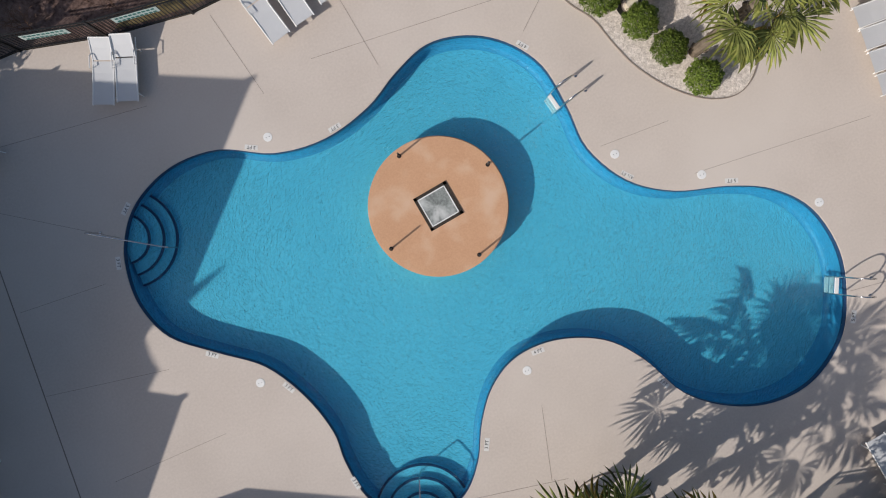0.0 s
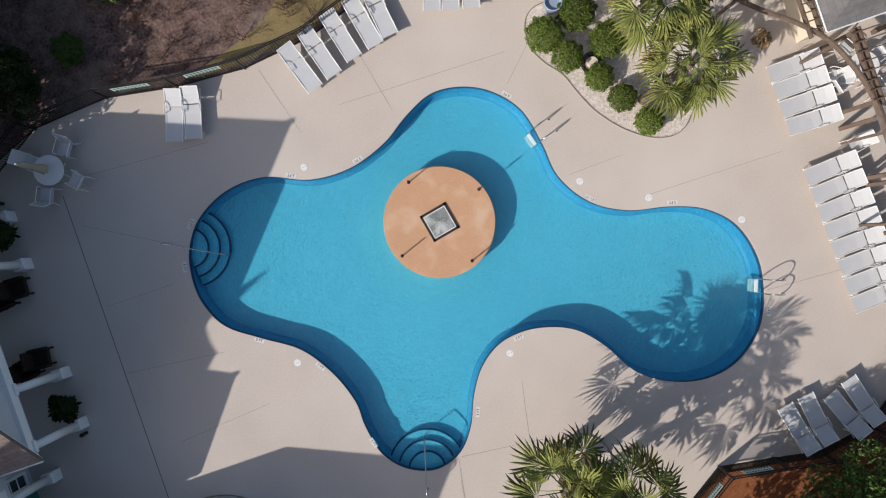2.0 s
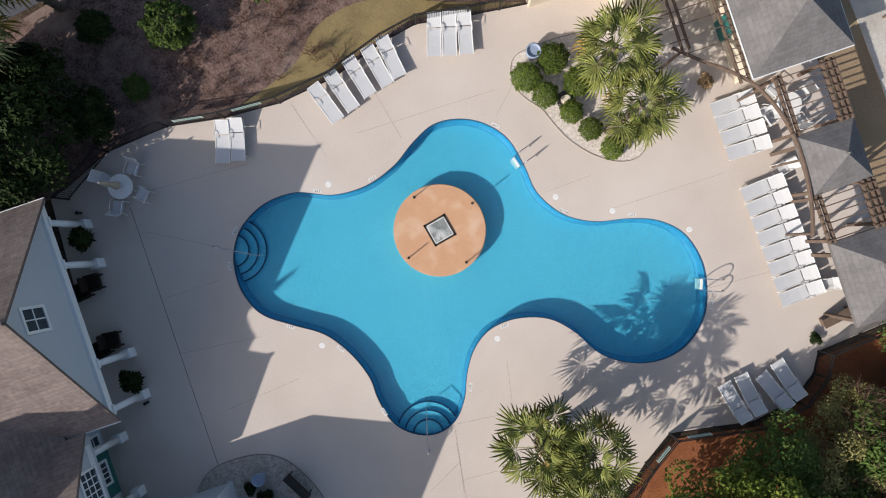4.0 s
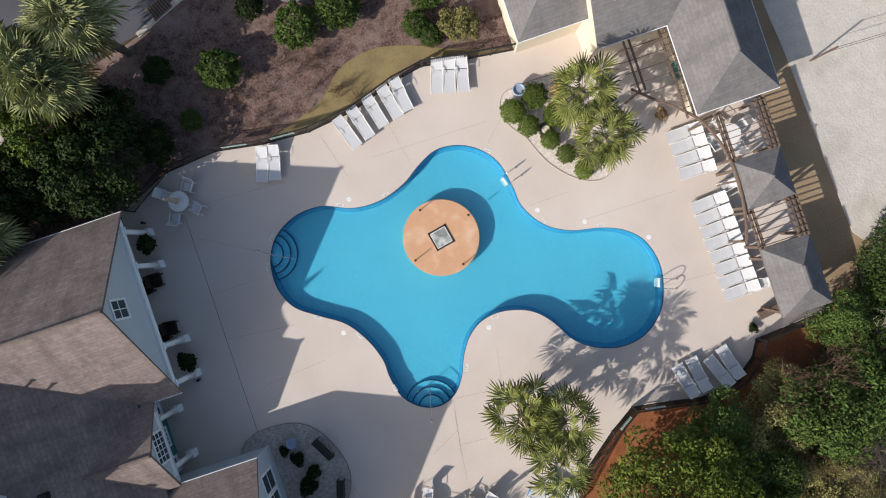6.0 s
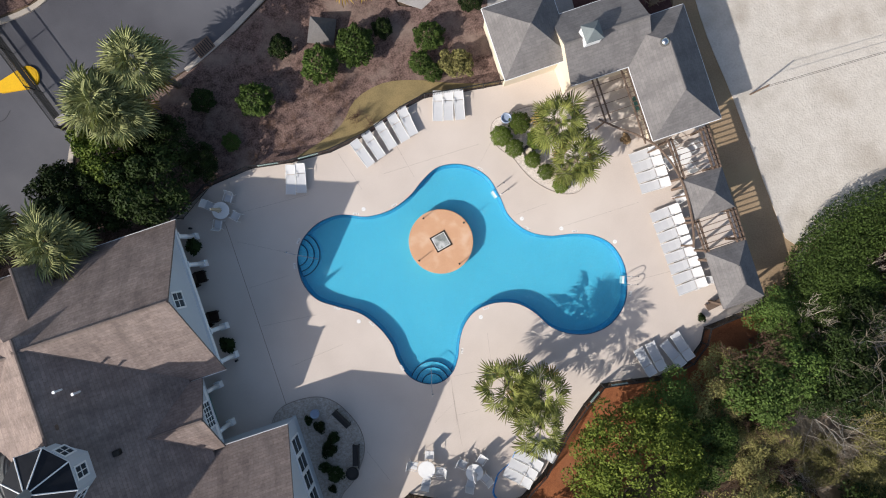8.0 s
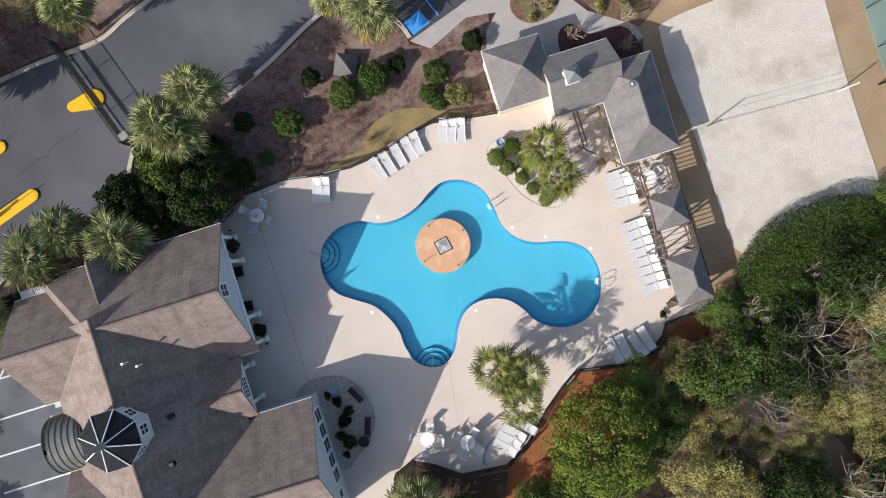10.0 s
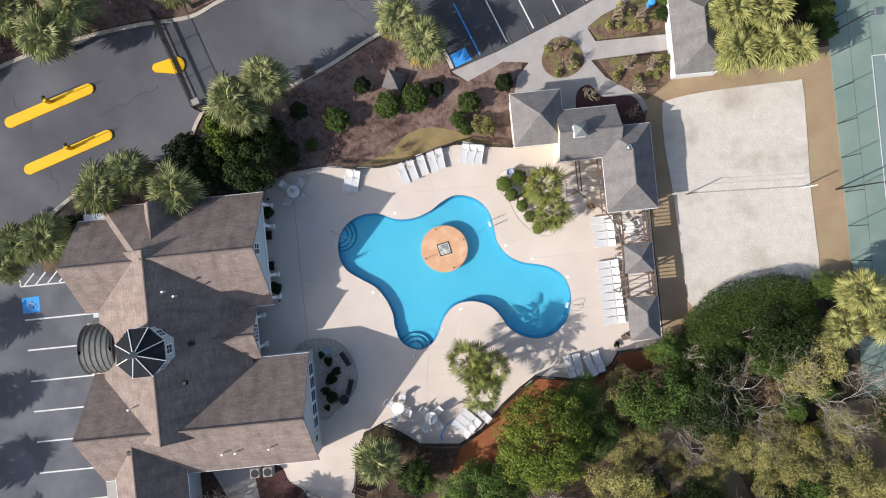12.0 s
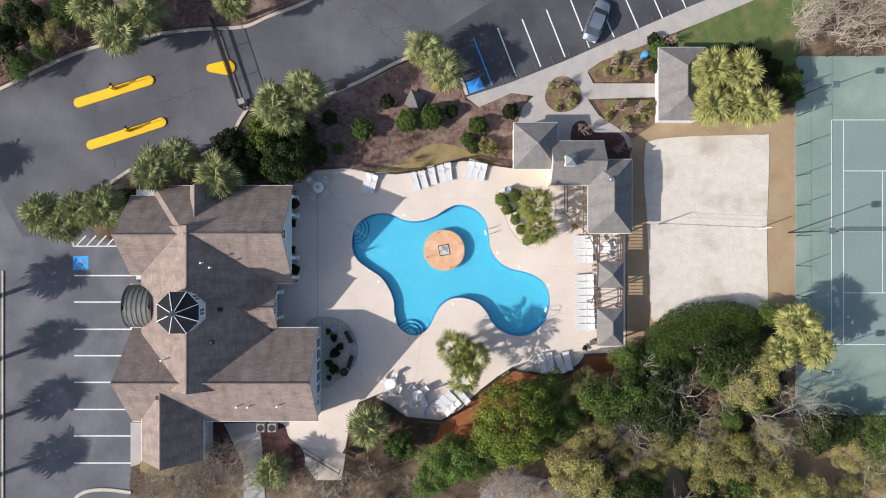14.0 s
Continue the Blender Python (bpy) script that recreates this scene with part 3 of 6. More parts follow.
def roof_part(house, x0, x1, yc, half, ze, zr, hip0=0.0, hip1=0.0, along="x", mat=None, label="", gutter=0.035):
    """A gabled or hipped roof with thick edges; along: the ridge's axis."""
    bm = bmesh.new()
    uv = bm.loops.layers.uv.new("UVMap")
    thick = 0.16
    m = Matrix() if along == "x" else pose(0, 0, 0, 0, 0, 90)
    for f in roof_faces(x0, x1, yc, half, ze, zr, hip0, hip1):
        p = [Vector(q) for q in f]
        u = (p[1] - p[0]).normalized()
        nrm = (p[1] - p[0]).cross(p[2] - p[0]).normalized()
        v = nrm.cross(u)
        t = [bm.verts.new(m @ q) for q in p]
        w = [bm.verts.new(m @ (q - Vector((0, 0, thick)))) for q in p]
        face = bm.faces.new(t)
        for loop, q in zip(face.loops, p):
            loop[uv].uv = ((q - p[0]).dot(u), (q - p[0]).dot(v))
        bm.faces.new(w[::-1])
        k = len(p)
        for i in range(k):
            bm.faces.new((w[i], w[(i + 1) % k], t[(i + 1) % k], t[i]))
    roof = part("roof", bm, mat or ROOF_TAN, house, label)
    for f in roof_faces(x0, x1, yc, half, ze, zr, hip0, hip1):
        a, b = (Vector(q) for q in f[:2])
        if abs(a.z - b.z) < 0.01:
            d = (b - a).normalized()
            out = Vector((d.y, -d.x, 0)) * 0.02
            if gutter:
                bm = bmesh.new()
                tube(bm, [m @ (a + out + Vector((0, 0, -0.05))), m @ (b + out + Vector((0, 0, -0.05)))], gutter, 6)
                part("gutter", bm, TRIM, roof, "white eaves gutter")
    bm = bmesh.new()
    tube(bm, [m @ Vector((x0 + hip0, yc, zr + 0.01)), m @ Vector((x1 - hip1, yc, zr + 0.01))], 0.09, 6)
    part("ridge_cap", bm, mat or ROOF_TAN, roof)
    return roof


def gable_wall(bm, x, yc, half, z0, ze, zr, thick, along="x"):
    """A wall with a pointed top, across the axis at x."""
    m = Matrix() if along == "x" else pose(0, 0, 0, 0, 0, 90)
    pts = [(yc - half, z0), (yc + half, z0), (yc + half, ze), (yc, zr), (yc - half, ze)]
    f = [bm.verts.new(m @ Vector((x, y, z))) for y, z in pts]
    g = [bm.verts.new(m @ Vector((x - thick, y, z))) for y, z in pts]
    bm.faces.new(f)
    bm.faces.new(g[::-1])
    for i in range(5):
        bm.faces.new((g[i], g[(i + 1) % 5], f[(i + 1) % 5], f[i]))
    bmesh.ops.recalc_face_normals(bm, faces=bm.faces[:])


club = thing("clubhouse", pose(0, 0, 0), "grey-sided clubhouse with brown shingle roofs and white trim", "house")
ZE, ZR = 3.1, 7.45
roof_part(club, -29.0, -15.05, 1.45, 4.9, ZE, ZR, hip0=4.9)
roof_part(club, -31.3, -22.5, 1.35, 4.0, 3.2, 6.7)
roof_part(club, -31.3, -12.55, -12.65, 4.7, 2.9, 6.85)
roof_part(club, -13.5, 2.2, 23.8, 6.45, 3.25, 7.6, along="y", gutter=0)
roof_part(club, -21.2, -13.5, 27.1, 3.1, 3.2, 5.85, along="y")
roof_part(club, 3.0, 6.2, 23.75, 1.08, 4.4, 5.95, along="y", gutter=0)
roof_part(club, -21.5, -16.55, -5.72, 2.24, 3.25, 4.95, gutter=0)
for args in ((-15.42, 1.45, 4.75, 2.75, ZE - 0.12, ZR - 0.15), (-12.85, -12.65, 4.55, 0, 2.8, 6.7), (-16.8, -5.72, 2.1, 2.6, 3.13, 4.78), (-30.9, 1.35, 3.85, 0, 3.1, 6.55), (-30.9, -12.65, 4.55, 0, 2.8, 6.7)):
    bm = bmesh.new()
    gable_wall(bm, *args, 0.2)
    part("wall", bm, SIDING, club)
bm = bmesh.new()
box(bm, (-24.1, 1.45, 1.55), (13.4, 9.0, 3.1))
part("wall", bm, SIDING, club)
bm = bmesh.new()
box(bm, (-22.0, -12.65, 1.38), (17.7, 9.0, 2.76))
part("wall", bm, SIDING, club)
bm = bmesh.new()
box(bm, (-23.6, -5.7, 1.75), (11.2, 4.4, 3.5))
part("wall", bm, SIDING, club)
bm = bmesh.new()
box(bm, (-27.1, -17.8, 1.55), (5.6, 6.2, 3.1))
part("wall", bm, SIDING, club)

bath = thing("bath_house", pose(0, 0, 0), "bath house with cream walls and grey shingle hipped roofs", "house")
roof_part(bath, 7.15, 11.6, 10.45, 2.35, 2.65, 4.3, 2.2, 2.2, mat=ROOF_GREY, gutter=0.028)
roof_part(bath, 10.93, 16.3, 8.7, 2.23, 2.66, 4.1, 0.0, 0.0, mat=ROOF_GREY, gutter=0.028)
roof_part(bath, 1.6, 9.07, -16.9, 2.22, 2.65, 4.15, 2.2, 2.2, along="y", mat=ROOF_GREY, gutter=0.028)
for c, s in (((9.35, 10.45, 1.3), (4.0, 4.2, 2.6)), ((13.2, 8.7, 1.3), (4.3, 4.0, 2.6)), ((17.05, 5.3, 1.3), (3.5, 6.8, 2.6))):
    bm = bmesh.new()
    box(bm, c, s)
    part("wall", bm, CREAM, bath)
for y0, y1 in ((-3.95, -1.25), (-9.85, -6.05)):
    shelter = thing("shade_shelter", pose(0, 0, 0), "small shade shelter with a grey shingle roof beside the pergola", "shelter", "shade shelters")
    roof_part(shelter, y0, y1, -17.03, 1.34, 2.3, 3.25, 1.3, 1.3, along="y", mat=ROOF_GREY, gutter=0)
bm = bmesh.new()
gable_wall(bm, 11.08, 8.7, 2.1, 0.0, 2.55, 3.95, 0.12)
part("wall", bm, CREAM, bath)
lodge = thing("lodge", pose(0, 0, 0), "small white lodge with a grey hipped roof", "house")
roof_part(lodge, 13.0, 20.4, -24.2, 2.4, 2.65, 4.0, 2.2, 2.2, along="y", mat=ROOF_GREY, gutter=0.028)
bm = bmesh.new()
box(bm, (24.35, 16.7, 1.3), (3.9, 6.8, 2.6))
part("wall", bm, TRIM, lodge)

# ---- pool fittings ----
steps((-9.44, 2.12), (0.80, 1.20, 1.56), 0)
steps((-3.47, -9.08), (0.74, 1.15, 1.53), 71)
bm = bmesh.new()
for k in range(4):
    a = radians(90 * k)
    box(bm, (0.52 * math.cos(a), 0.52 * math.sin(a), -0.055), (0.10, 1.14, 0.03), 90 * k)
grate_turn = pose(0, 0, 0, 0, 0, 11)
bmesh.ops.transform(bm, matrix=grate_turn, verts=bm.verts[:])
part("drain_frame", bm, material("dark_grate", (0.07, 0.055, 0.045), (0.03, 0.025, 0.02), scale=20, fine=60, rough=0.8, bump=0.5), island, "dark stained grate frame")
bm = bmesh.new()
for k in range(4):
    a = radians(90 * k)
    box(bm, (0.455 * math.cos(a), 0.455 * math.sin(a), -0.05), (0.035, 0.93, 0.035), 90 * k)
bmesh.ops.transform(bm, matrix=grate_turn, verts=bm.verts[:])
part("basin_rim", bm, WHITE, island, "white basin rim")
bm = bmesh.new()
box(bm, (0, 0, -0.06), (0.88, 0.88, 0.03))
bmesh.ops.transform(bm, matrix=grate_turn, verts=bm.verts[:])
part("basin", bm, material("basin_grey", (0.34, 0.36, 0.34), (0.14, 0.15, 0.14), scale=2.2, fine=14, rough=0.4, bump=0.2, stain=(0.6, 0.6, 0.58), stain_scale=1.6), island, "grey square fountain basin")
for k, (a, r) in enumerate(((128, 1.95), (40, 1.98), (222, 1.95), (-50, 1.95))):
    bm = bmesh.new()
    q = (r * math.cos(radians(a - 19)), r * math.sin(radians(a - 19)))
    tube(bm, [(*q, -0.08), (*q, 0.5), (q[0] * 0.97, q[1] * 0.97, 0.62)], 0.028, 8)
    cone(bm, (*q, -0.075), 0.07, 0.06, 0.02, 12)
    part("spray_nozzle", bm, BLACK, island, "dark spray nozzle")


def lid(x, y):
    ob = thing("skimmer_lid", pose(x, y, 0), "round white skimmer lid in the concrete deck", "skimmer lid", "skimmer lids")
    bm = bmesh.new()
    cone(bm, (0, 0, -0.005), 0.14, 0.135, 0.014, 24)
    part("cover", bm, WHITE, ob)
    for s in (-0.05, 0.05):
        bm = bmesh.new()
        cone(bm, (s, 0, 0.006), 0.012, 0.012, 0.006, 8)
        part("finger_hole", bm, BLACK, ob, "dark finger hole")


for x, y in ((-4.11, 3.58), (-6.82, -3.46), (1.05, -5.78), (5.74, -0.39), (8.04, -1.85), (11.15, -3.82)):
    lid(x, y)
INK = material("black_print", (0.03, 0.03, 0.03), scale=9, rough=0.8, bump=0)
PLATE = material("white_tile", (0.70, 0.68, 0.65), (0.62, 0.60, 0.57), scale=5, rough=0.4, bump=0)


def depth_mark(x, y, text):
    """Depth in feet on a white tile row; the letters' tops point to the water."""
    i = min(range(len(POOL)), key=lambda k: (POOL[k][0] - x) ** 2 + (POOL[k][1] - y) ** 2)
    t = Vector(POOL[(i + 2) % len(POOL)]) - Vector(POOL[i - 2])
    ob = thing("depth_marker", pose(x, y, 0, 0, 0, math.degrees(math.atan2(t.y, t.x))), "white tile depth marker with black letters at the pool edge", "depth marker", "depth markers")
    bm = bmesh.new()
    box(bm, (0, 0, 0.002), (0.40, 0.15, 0.006))
    part("tile", bm, PLATE, ob)
    cu = bpy.data.curves.new("lettering", "FONT")
    cu.body, cu.size, cu.align_x, cu.align_y, cu.extrude = text, 0.15, "CENTER", "CENTER", 0.001
    tmp = bpy.data.objects.new("lettering", cu)
    scene.collection.objects.link(tmp)
    me = bpy.data.meshes.new_from_object(tmp.evaluated_get(bpy.context.evaluated_depsgraph_get()))
    bpy.data.objects.remove(tmp)
    me.materials.clear()
    me.materials.append(INK)
    le = new("lettering", me)
    le.parent = ob
    le.matrix_basis = pose(0, 0, 0.0075)
    tagged(le, kind="stuff")


for (x, y), text in (((4.16, 3.67), "4 FT"), ((-4.69, 3.45), "3 FT"), ((-2.08, 3.18), "3 FT"), ((-8.95, 2.94), "3 FT"), ((-9.72, 1.44), "3 FT"), ((-7.93, -2.16), "3 FT"), ((-6.04, -3.88), "3 FT"), ((-5.06, -7.34), "3 FT"),
                     ((-0.86, -7.53), "3 FT"), ((1.56, -5.33), "4 FT"), ((5.89, -1.12), "4½ FT"), ((8.84, -2.32), "5 FT"), ((4.88, -7.49), "5 FT"), ((11.02, -7.48), "5 FT")):
    depth_mark(x, y, text)


def ladder(water, deck):
    """A chrome ladder: two bent rails from the deck into the water, with white treads. It runs from water to deck."""
    w, d = Vector(water), Vector(deck)
    turn = math.degrees(math.atan2(d.y - w.y, d.x - w.x))
    ob = thing("pool_ladder", pose(w.x, w.y, 0, 0, 0, turn), "chrome pool ladder with white treads at the pool wall", "pool ladder", "pool ladders")
    for s in (-0.27, 0.27):
        bm = bmesh.new()
        path = smooth_line([(-0.02, -0.75), (0.0, -0.1), (0.06, 0.45), (0.28, 0.72), (0.62, 0.62), (0.88, 0.28), (0.92, 0.0)], 5, False)
        tube(bm, [(x, s, z) for x, z in path], 0.022, 8)
        rail = part("rail", bm, CHROME, ob, smooth=True)
        bm = bmesh.new()
        cone(bm, (0.92, s, 0.0), 0.06, 0.05, 0.02, 16)
        part("escutcheon", bm, CHROME, rail)
    for k in range(3):
        bm = bmesh.new()
        box(bm, (-0.03 - 0.03 * k, 0, -0.12 - 0.2 * k), (0.13, 0.50, 0.035), bevel=0.01)
        part("tread", bm, WHITE, ob, "white plastic tread")


ladder((4.56, 1.75), (5.51, 2.02))
ladder((10.94, -6.45), (11.63, -6.72))


def hand_rail(deck, water):
    """A thin chrome hand rail from the deck down a flight of steps."""
    a, b = Vector(deck), Vector(water)
    ob = thing("hand_rail", pose(a.x, a.y, 0, 0, 0, math.degrees(math.atan2(b.y - a.y, b.x - a.x))), "thin chrome hand rail down the pool steps", "hand rail", "hand rails of the steps")
    n = (b - a).length
    bm = bmesh.new()
    tube(bm, [(x, 0, z) for x, z in smooth_line([(0.0, 0.0), (0.0, 0.7), (0.2, 0.88), (0.5 * n, 0.62), (n - 0.1, 0.28), (n, 0.12), (n, -0.5)], 5, False)], 0.022, 8)
    part("rail", bm, CHROME, ob, smooth=True)
    bm = bmesh.new()
    cone(bm, (0, 0, 0), 0.06, 0.05, 0.02, 16)
    part("escutcheon", bm, CHROME, ob)


hand_rail((-9.94, 2.49), (-8.03, 1.37))
hand_rail((-3.66, -9.70), (-3.15, -7.83))

# joints of the deck
for pts in (((-13.25, 5.55), (-13.25, -7.94)), ((-12.92, 4.23), (-9.39, 2.14)), ((-13.10, 0.99), (-10.30, 0.97)), ((-13.19, -1.70), (-9.34, -2.15)), ((-12.07, -4.89), (-8.33, -4.59)),
            ((-2.01, -8.96), (1.17, -9.34)), ((1.13, -6.93), (0.67, -9.24)), ((-2.15, -8.99), (-2.44, -10.68)), ((-2.44, -10.68), (-4.18, -11.57)), ((-2.44, -10.68), (-2.73, -12.11)),
            ((-14.24, 6.14), (-11.90, 5.98)), ((-11.90, 5.98), (-7.30, 5.69)), ((-4.54, 7.66), (-3.78, 4.86)), ((-0.75, 7.32), (-0.19, 4.53)), ((4.31, 4.05), (5.95, 5.65)),
            ((5.41, -0.02), (7.61, 0.04)), ((7.87, -1.74), (13.48, -1.84)), ((11.17, -6.70), (14.79, -6.93)), ((-2.07, 5.40), (4.62, 5.25)), ((-9.07, -11.97), (-8.24, -14.26)), ((-2.33, -9.80), (-2.89, -13.62)), ((-2.51, -11.54), (-0.95, -11.66))):
    bm = bmesh.new()
    wide = 0.035 if pts[0][0] < -13 and abs(pts[0][0] - pts[1][0]) < 0.3 else 0.010
    ribbon(bm, list(pts), wide, -0.01, 0.004)
    part("joint", bm, JOINT, pool_deck)

# ---- furniture ----
def sling(bm, pts, w, thick=0.012):
    rows = [[bm.verts.new((x, y, z + dz)) for x in (-w / 2, w / 2)] for dz in (thick / 2, -thick / 2) for y, z in pts]
    k = len(pts)
    for off, flip in ((0, 1), (k, 0)):
        for i in range(k - 1):
            a, b = rows[off + i], rows[off + i + 1]
            f = (a[0], a[1], b[1], b[0])
            bm.faces.new(f if flip else f[::-1])
    bmesh.ops.recalc_face_normals(bm, faces=bm.faces[:])


def make_lounger():
    """Foot at -y, head at +y, 1.95 m long."""
    ob = thing("sun_lounger", pose(0, 0, -50), "white sling sun lounger with a raised backrest on the deck", "sun lounger", "sun loungers")
    bm = bmesh.new()
    sling(bm, [(-0.95, 0.37), (-0.5, 0.345), (0.0, 0.34), (0.34, 0.36)], 0.60)
    part("seat", bm, MESH_WHITE, ob)
    back = None
    bm = bmesh.new()
    sling(bm, [(0.38, 0.37), (0.7, 0.48), (0.97, 0.60)], 0.60)
    back = part("backrest", bm, MESH_WHITE, ob)
    bm = bmesh.new()
    for s in (-0.31, 0.31):
        tube(bm, [(s, 0.36, 0.36), (s, 0.98, 0.61)], 0.018, 6)
    tube(bm, [(-0.31, 0.98, 0.61), (0.31, 0.98, 0.61)], 0.018, 6)
    part("back_frame", bm, WHITE, back)
    for s in (-0.315, 0.315):
        bm = bmesh.new()
        tube(bm, [(s, -0.97, 0.36), (s, 0.95, 0.34)], 0.022, 6)
        part("side_rail", bm, WHITE, ob)
        bm = bmesh.new()
        tube(bm, [(s, 0.15, 0.34), (s * 1.05, 0.1, 0.5), (s * 1.05, 0.45, 0.52), (s, 0.55, 0.45)], 0.016, 6)
        part("armrest", bm, WHITE, ob)
        for y in (-0.72, 0.62):
            bm = bmesh.new()
            tube(bm, [(s, y, 0.35), (s, y * 1.03, 0.0)], 0.018, 6)
            part("leg", bm, WHITE, ob)
    return ob


def place_pair(foot, head):
    """The pose that lays a lounger from foot to head."""
    a, b = Vector(foot), Vector(head)
    m = (a + b) / 2
    return pose(m.x, m.y, 0, 0, 0, math.degrees(math.atan2(b.y - a.y, b.x - a.x)) - 90)


first = make_lounger()
spots = [((-2.72, 6.34), (-3.18, 7.78)), ((-1.87, 6.55), (-2.27, 8.11)), ((-0.93, 6.88), (-1.29, 8.52)), ((-0.00, 7.11), (-0.32, 8.68)), ((0.67, 7.25), (0.44, 8.93)),
         ((2.50, 7.64), (3.03, 9.21)), ((3.19, 7.44), (3.69, 9.02)), ((3.93, 7.26), (4.35, 8.83)),
         ((-8.33, 6.08), (-7.77, 7.75)), ((-7.62, 5.94), (-7.13, 7.64)),
         ((13.71, 1.07), (15.62, 1.09)), ((13.73, 0.40), (15.62, 0.37)), ((13.76, -0.34), (15.62, -0.35)), ((13.79, -1.07), (15.61, -1.10)),
         ((10.30, -11.21), (10.57, -12.69)), ((11.14, -11.08), (11.32, -12.57)), ((12.05, -11.32), (12.60, -12.75)), ((12.92, -11.02), (13.25, -12.46)),
         ((0.39, -15.07), (1.65, -16.37)), ((-0.16, -15.53), (1.11, -16.82)), ((-0.67, -16.00), (0.60, -17.28)), ((1.46, -14.83), (2.64, -16.10))]
f0, f1, h0, h1 = (13.85, -3.07), (13.99, -8.22), (15.66, -2.98), (15.78, -8.17)
for k in range(8):
    t = k / 7
    spots.append(((f0[0] + (f1[0] - f0[0]) * t, f0[1] + (f1[1] - f0[1]) * t), (h0[0] + (h1[0] - h0[0]) * t, h0[1] + (h1[1] - h0[1]) * t)))
first.matrix_basis = place_pair(*spots[0])
for s in spots[1:]:
    copy_thing(first, place_pair(*s) @ pose(0, 0, 0, 0, 0, random.uniform(-1.5, 1.5)))


def make_chair():
    """An armchair that faces +y."""
    ob = thing("patio_chair", pose(0, 0, -50), "white metal patio armchair with a sling seat", "chair", "patio chairs")
    bm = bmesh.new()
    sling(bm, [(0.26, 0.43), (0.0, 0.40), (-0.22, 0.41)], 0.50)
    part("seat", bm, MESH_WHITE, ob)
    bm = bmesh.new()
    sling(bm, [(-0.22, 0.42), (-0.33, 0.65), (-0.42, 0.92)], 0.50)
    part("backrest", bm, MESH_WHITE, ob)
    for s in (-0.27, 0.27):
        bm = bmesh.new()
        tube(bm, [(s, 0.28, 0.0), (s, 0.28, 0.62), (s, 0.20, 0.65), (s, -0.32, 0.63)], 0.017, 6)
        part("front_leg", bm, WHITE, ob)
        bm = bmesh.new()
        tube(bm, [(s, -0.34, 0.0), (s, -0.24, 0.42), (s, -0.43, 0.93)], 0.017, 6)
        part("rear_leg", bm, WHITE, ob)
    bm = bmesh.new()
    tube(bm, [(-0.27, -0.43, 0.93), (0.27, -0.43, 0.93)], 0.017, 6)
    part("top_rail", bm, WHITE, ob)
    return ob


def make_table():
    ob = thing("patio_table", pose(0, 0, -50), "round white patio table on a pedestal", "table", "patio tables")
    bm = bmesh.new()
    cone(bm, (0, 0, 0.70), 0.57, 0.57, 0.025, 40)
    part("tabletop", bm, WHITE, ob)
    bm = bmesh.new()
    tube(bm, [(0, 0, 0.02), (0, 0, 0.70)], 0.04, 10)
    part("pedestal", bm, WHITE, ob)
    for k in range(4):
        bm = bmesh.new()
        a = radians(45 + 90 * k)
        tube(bm, [(0, 0, 0.1), (0.4 * math.cos(a), 0.4 * math.sin(a), 0.02)], 0.025, 6)
        part("leg", bm, WHITE, ob)
    return ob


chair, table = make_chair(), make_table()
SETS = (((-13.02, 6.43), (45, 140, 235, -40), 0.95), ((-5.56, -14.14), (60, 150, 250, 330), 0.9), ((-2.61, -15.31), (40, 130, 235, 310), 0.9), ((16.94, 0.18), (20, 110, 200, 290), 0.9))
for i, ((x, y), turns, r) in enumerate(SETS):
    if i == 0:
        table.matrix_basis = pose(x, y, 0)
    else:
        copy_thing(table, pose(x, y, 0, 0, 0, 20 * i))
    for j, a in enumerate(turns):
        m = pose(x + r * math.cos(radians(a)), y + r * math.sin(radians(a)), 0, 0, 0, a + 90 + random.uniform(-12, 12))
        if i == j == 0:
            chair.matrix_basis = m
        else:
            copy_thing(chair, m)
for x, y, a in ((*(15.95, -2.45), 100), (*(16.21, -8.18), 80), (*(15.92, 0.11), 90), (*(16.01, 0.19), 60)):
    copy_thing(chair, pose(x, y, 0, 0, 0, a))
CANVAS = material("beige_canvas", (0.52, 0.44, 0.33), (0.44, 0.37, 0.27), scale=4, rough=0.9, bump=0.2)


def closed_umbrella(x, y, mat, label):
    ob = thing("patio_umbrella", pose(x, y, 0), label, "umbrella", "patio umbrellas")
    bm = bmesh.new()
    tube(bm, [(0, 0, 0.0), (0, 0, 2.45)], 0.022, 8)
    part("pole", bm, WHITE, ob)
    bm = bmesh.new()
    rings = []
    for z, r in ((0.95, 0.16), (1.15, 0.14), (1.5, 0.10), (1.6, 0.075), (2.0, 0.10), (2.35, 0.05), (2.42, 0.02)):
        rings.append([bm.verts.new(((r * (1.25 if k % 2 else 0.7)) * math.cos(k * math.pi / 8), (r * (1.25 if k % 2 else 0.7)) * math.sin(k * math.pi / 8), z)) for k in range(16)])
    for a, b in zip(rings, rings[1:]):
        for k in range(16):
            bm.faces.new((a[k], a[(k + 1) % 16], b[(k + 1) % 16], b[k]))
    part("canopy", bm, mat, ob, smooth=True)


closed_umbrella(*SETS[0][0], CANVAS, "closed beige canvas umbrella through the patio table")
closed_umbrella(*SETS[2][0], material("white_canvas", (0.6, 0.6, 0.62), (0.5, 0.5, 0.53), scale=4, rough=0.9), "closed white canvas umbrella through the patio table")


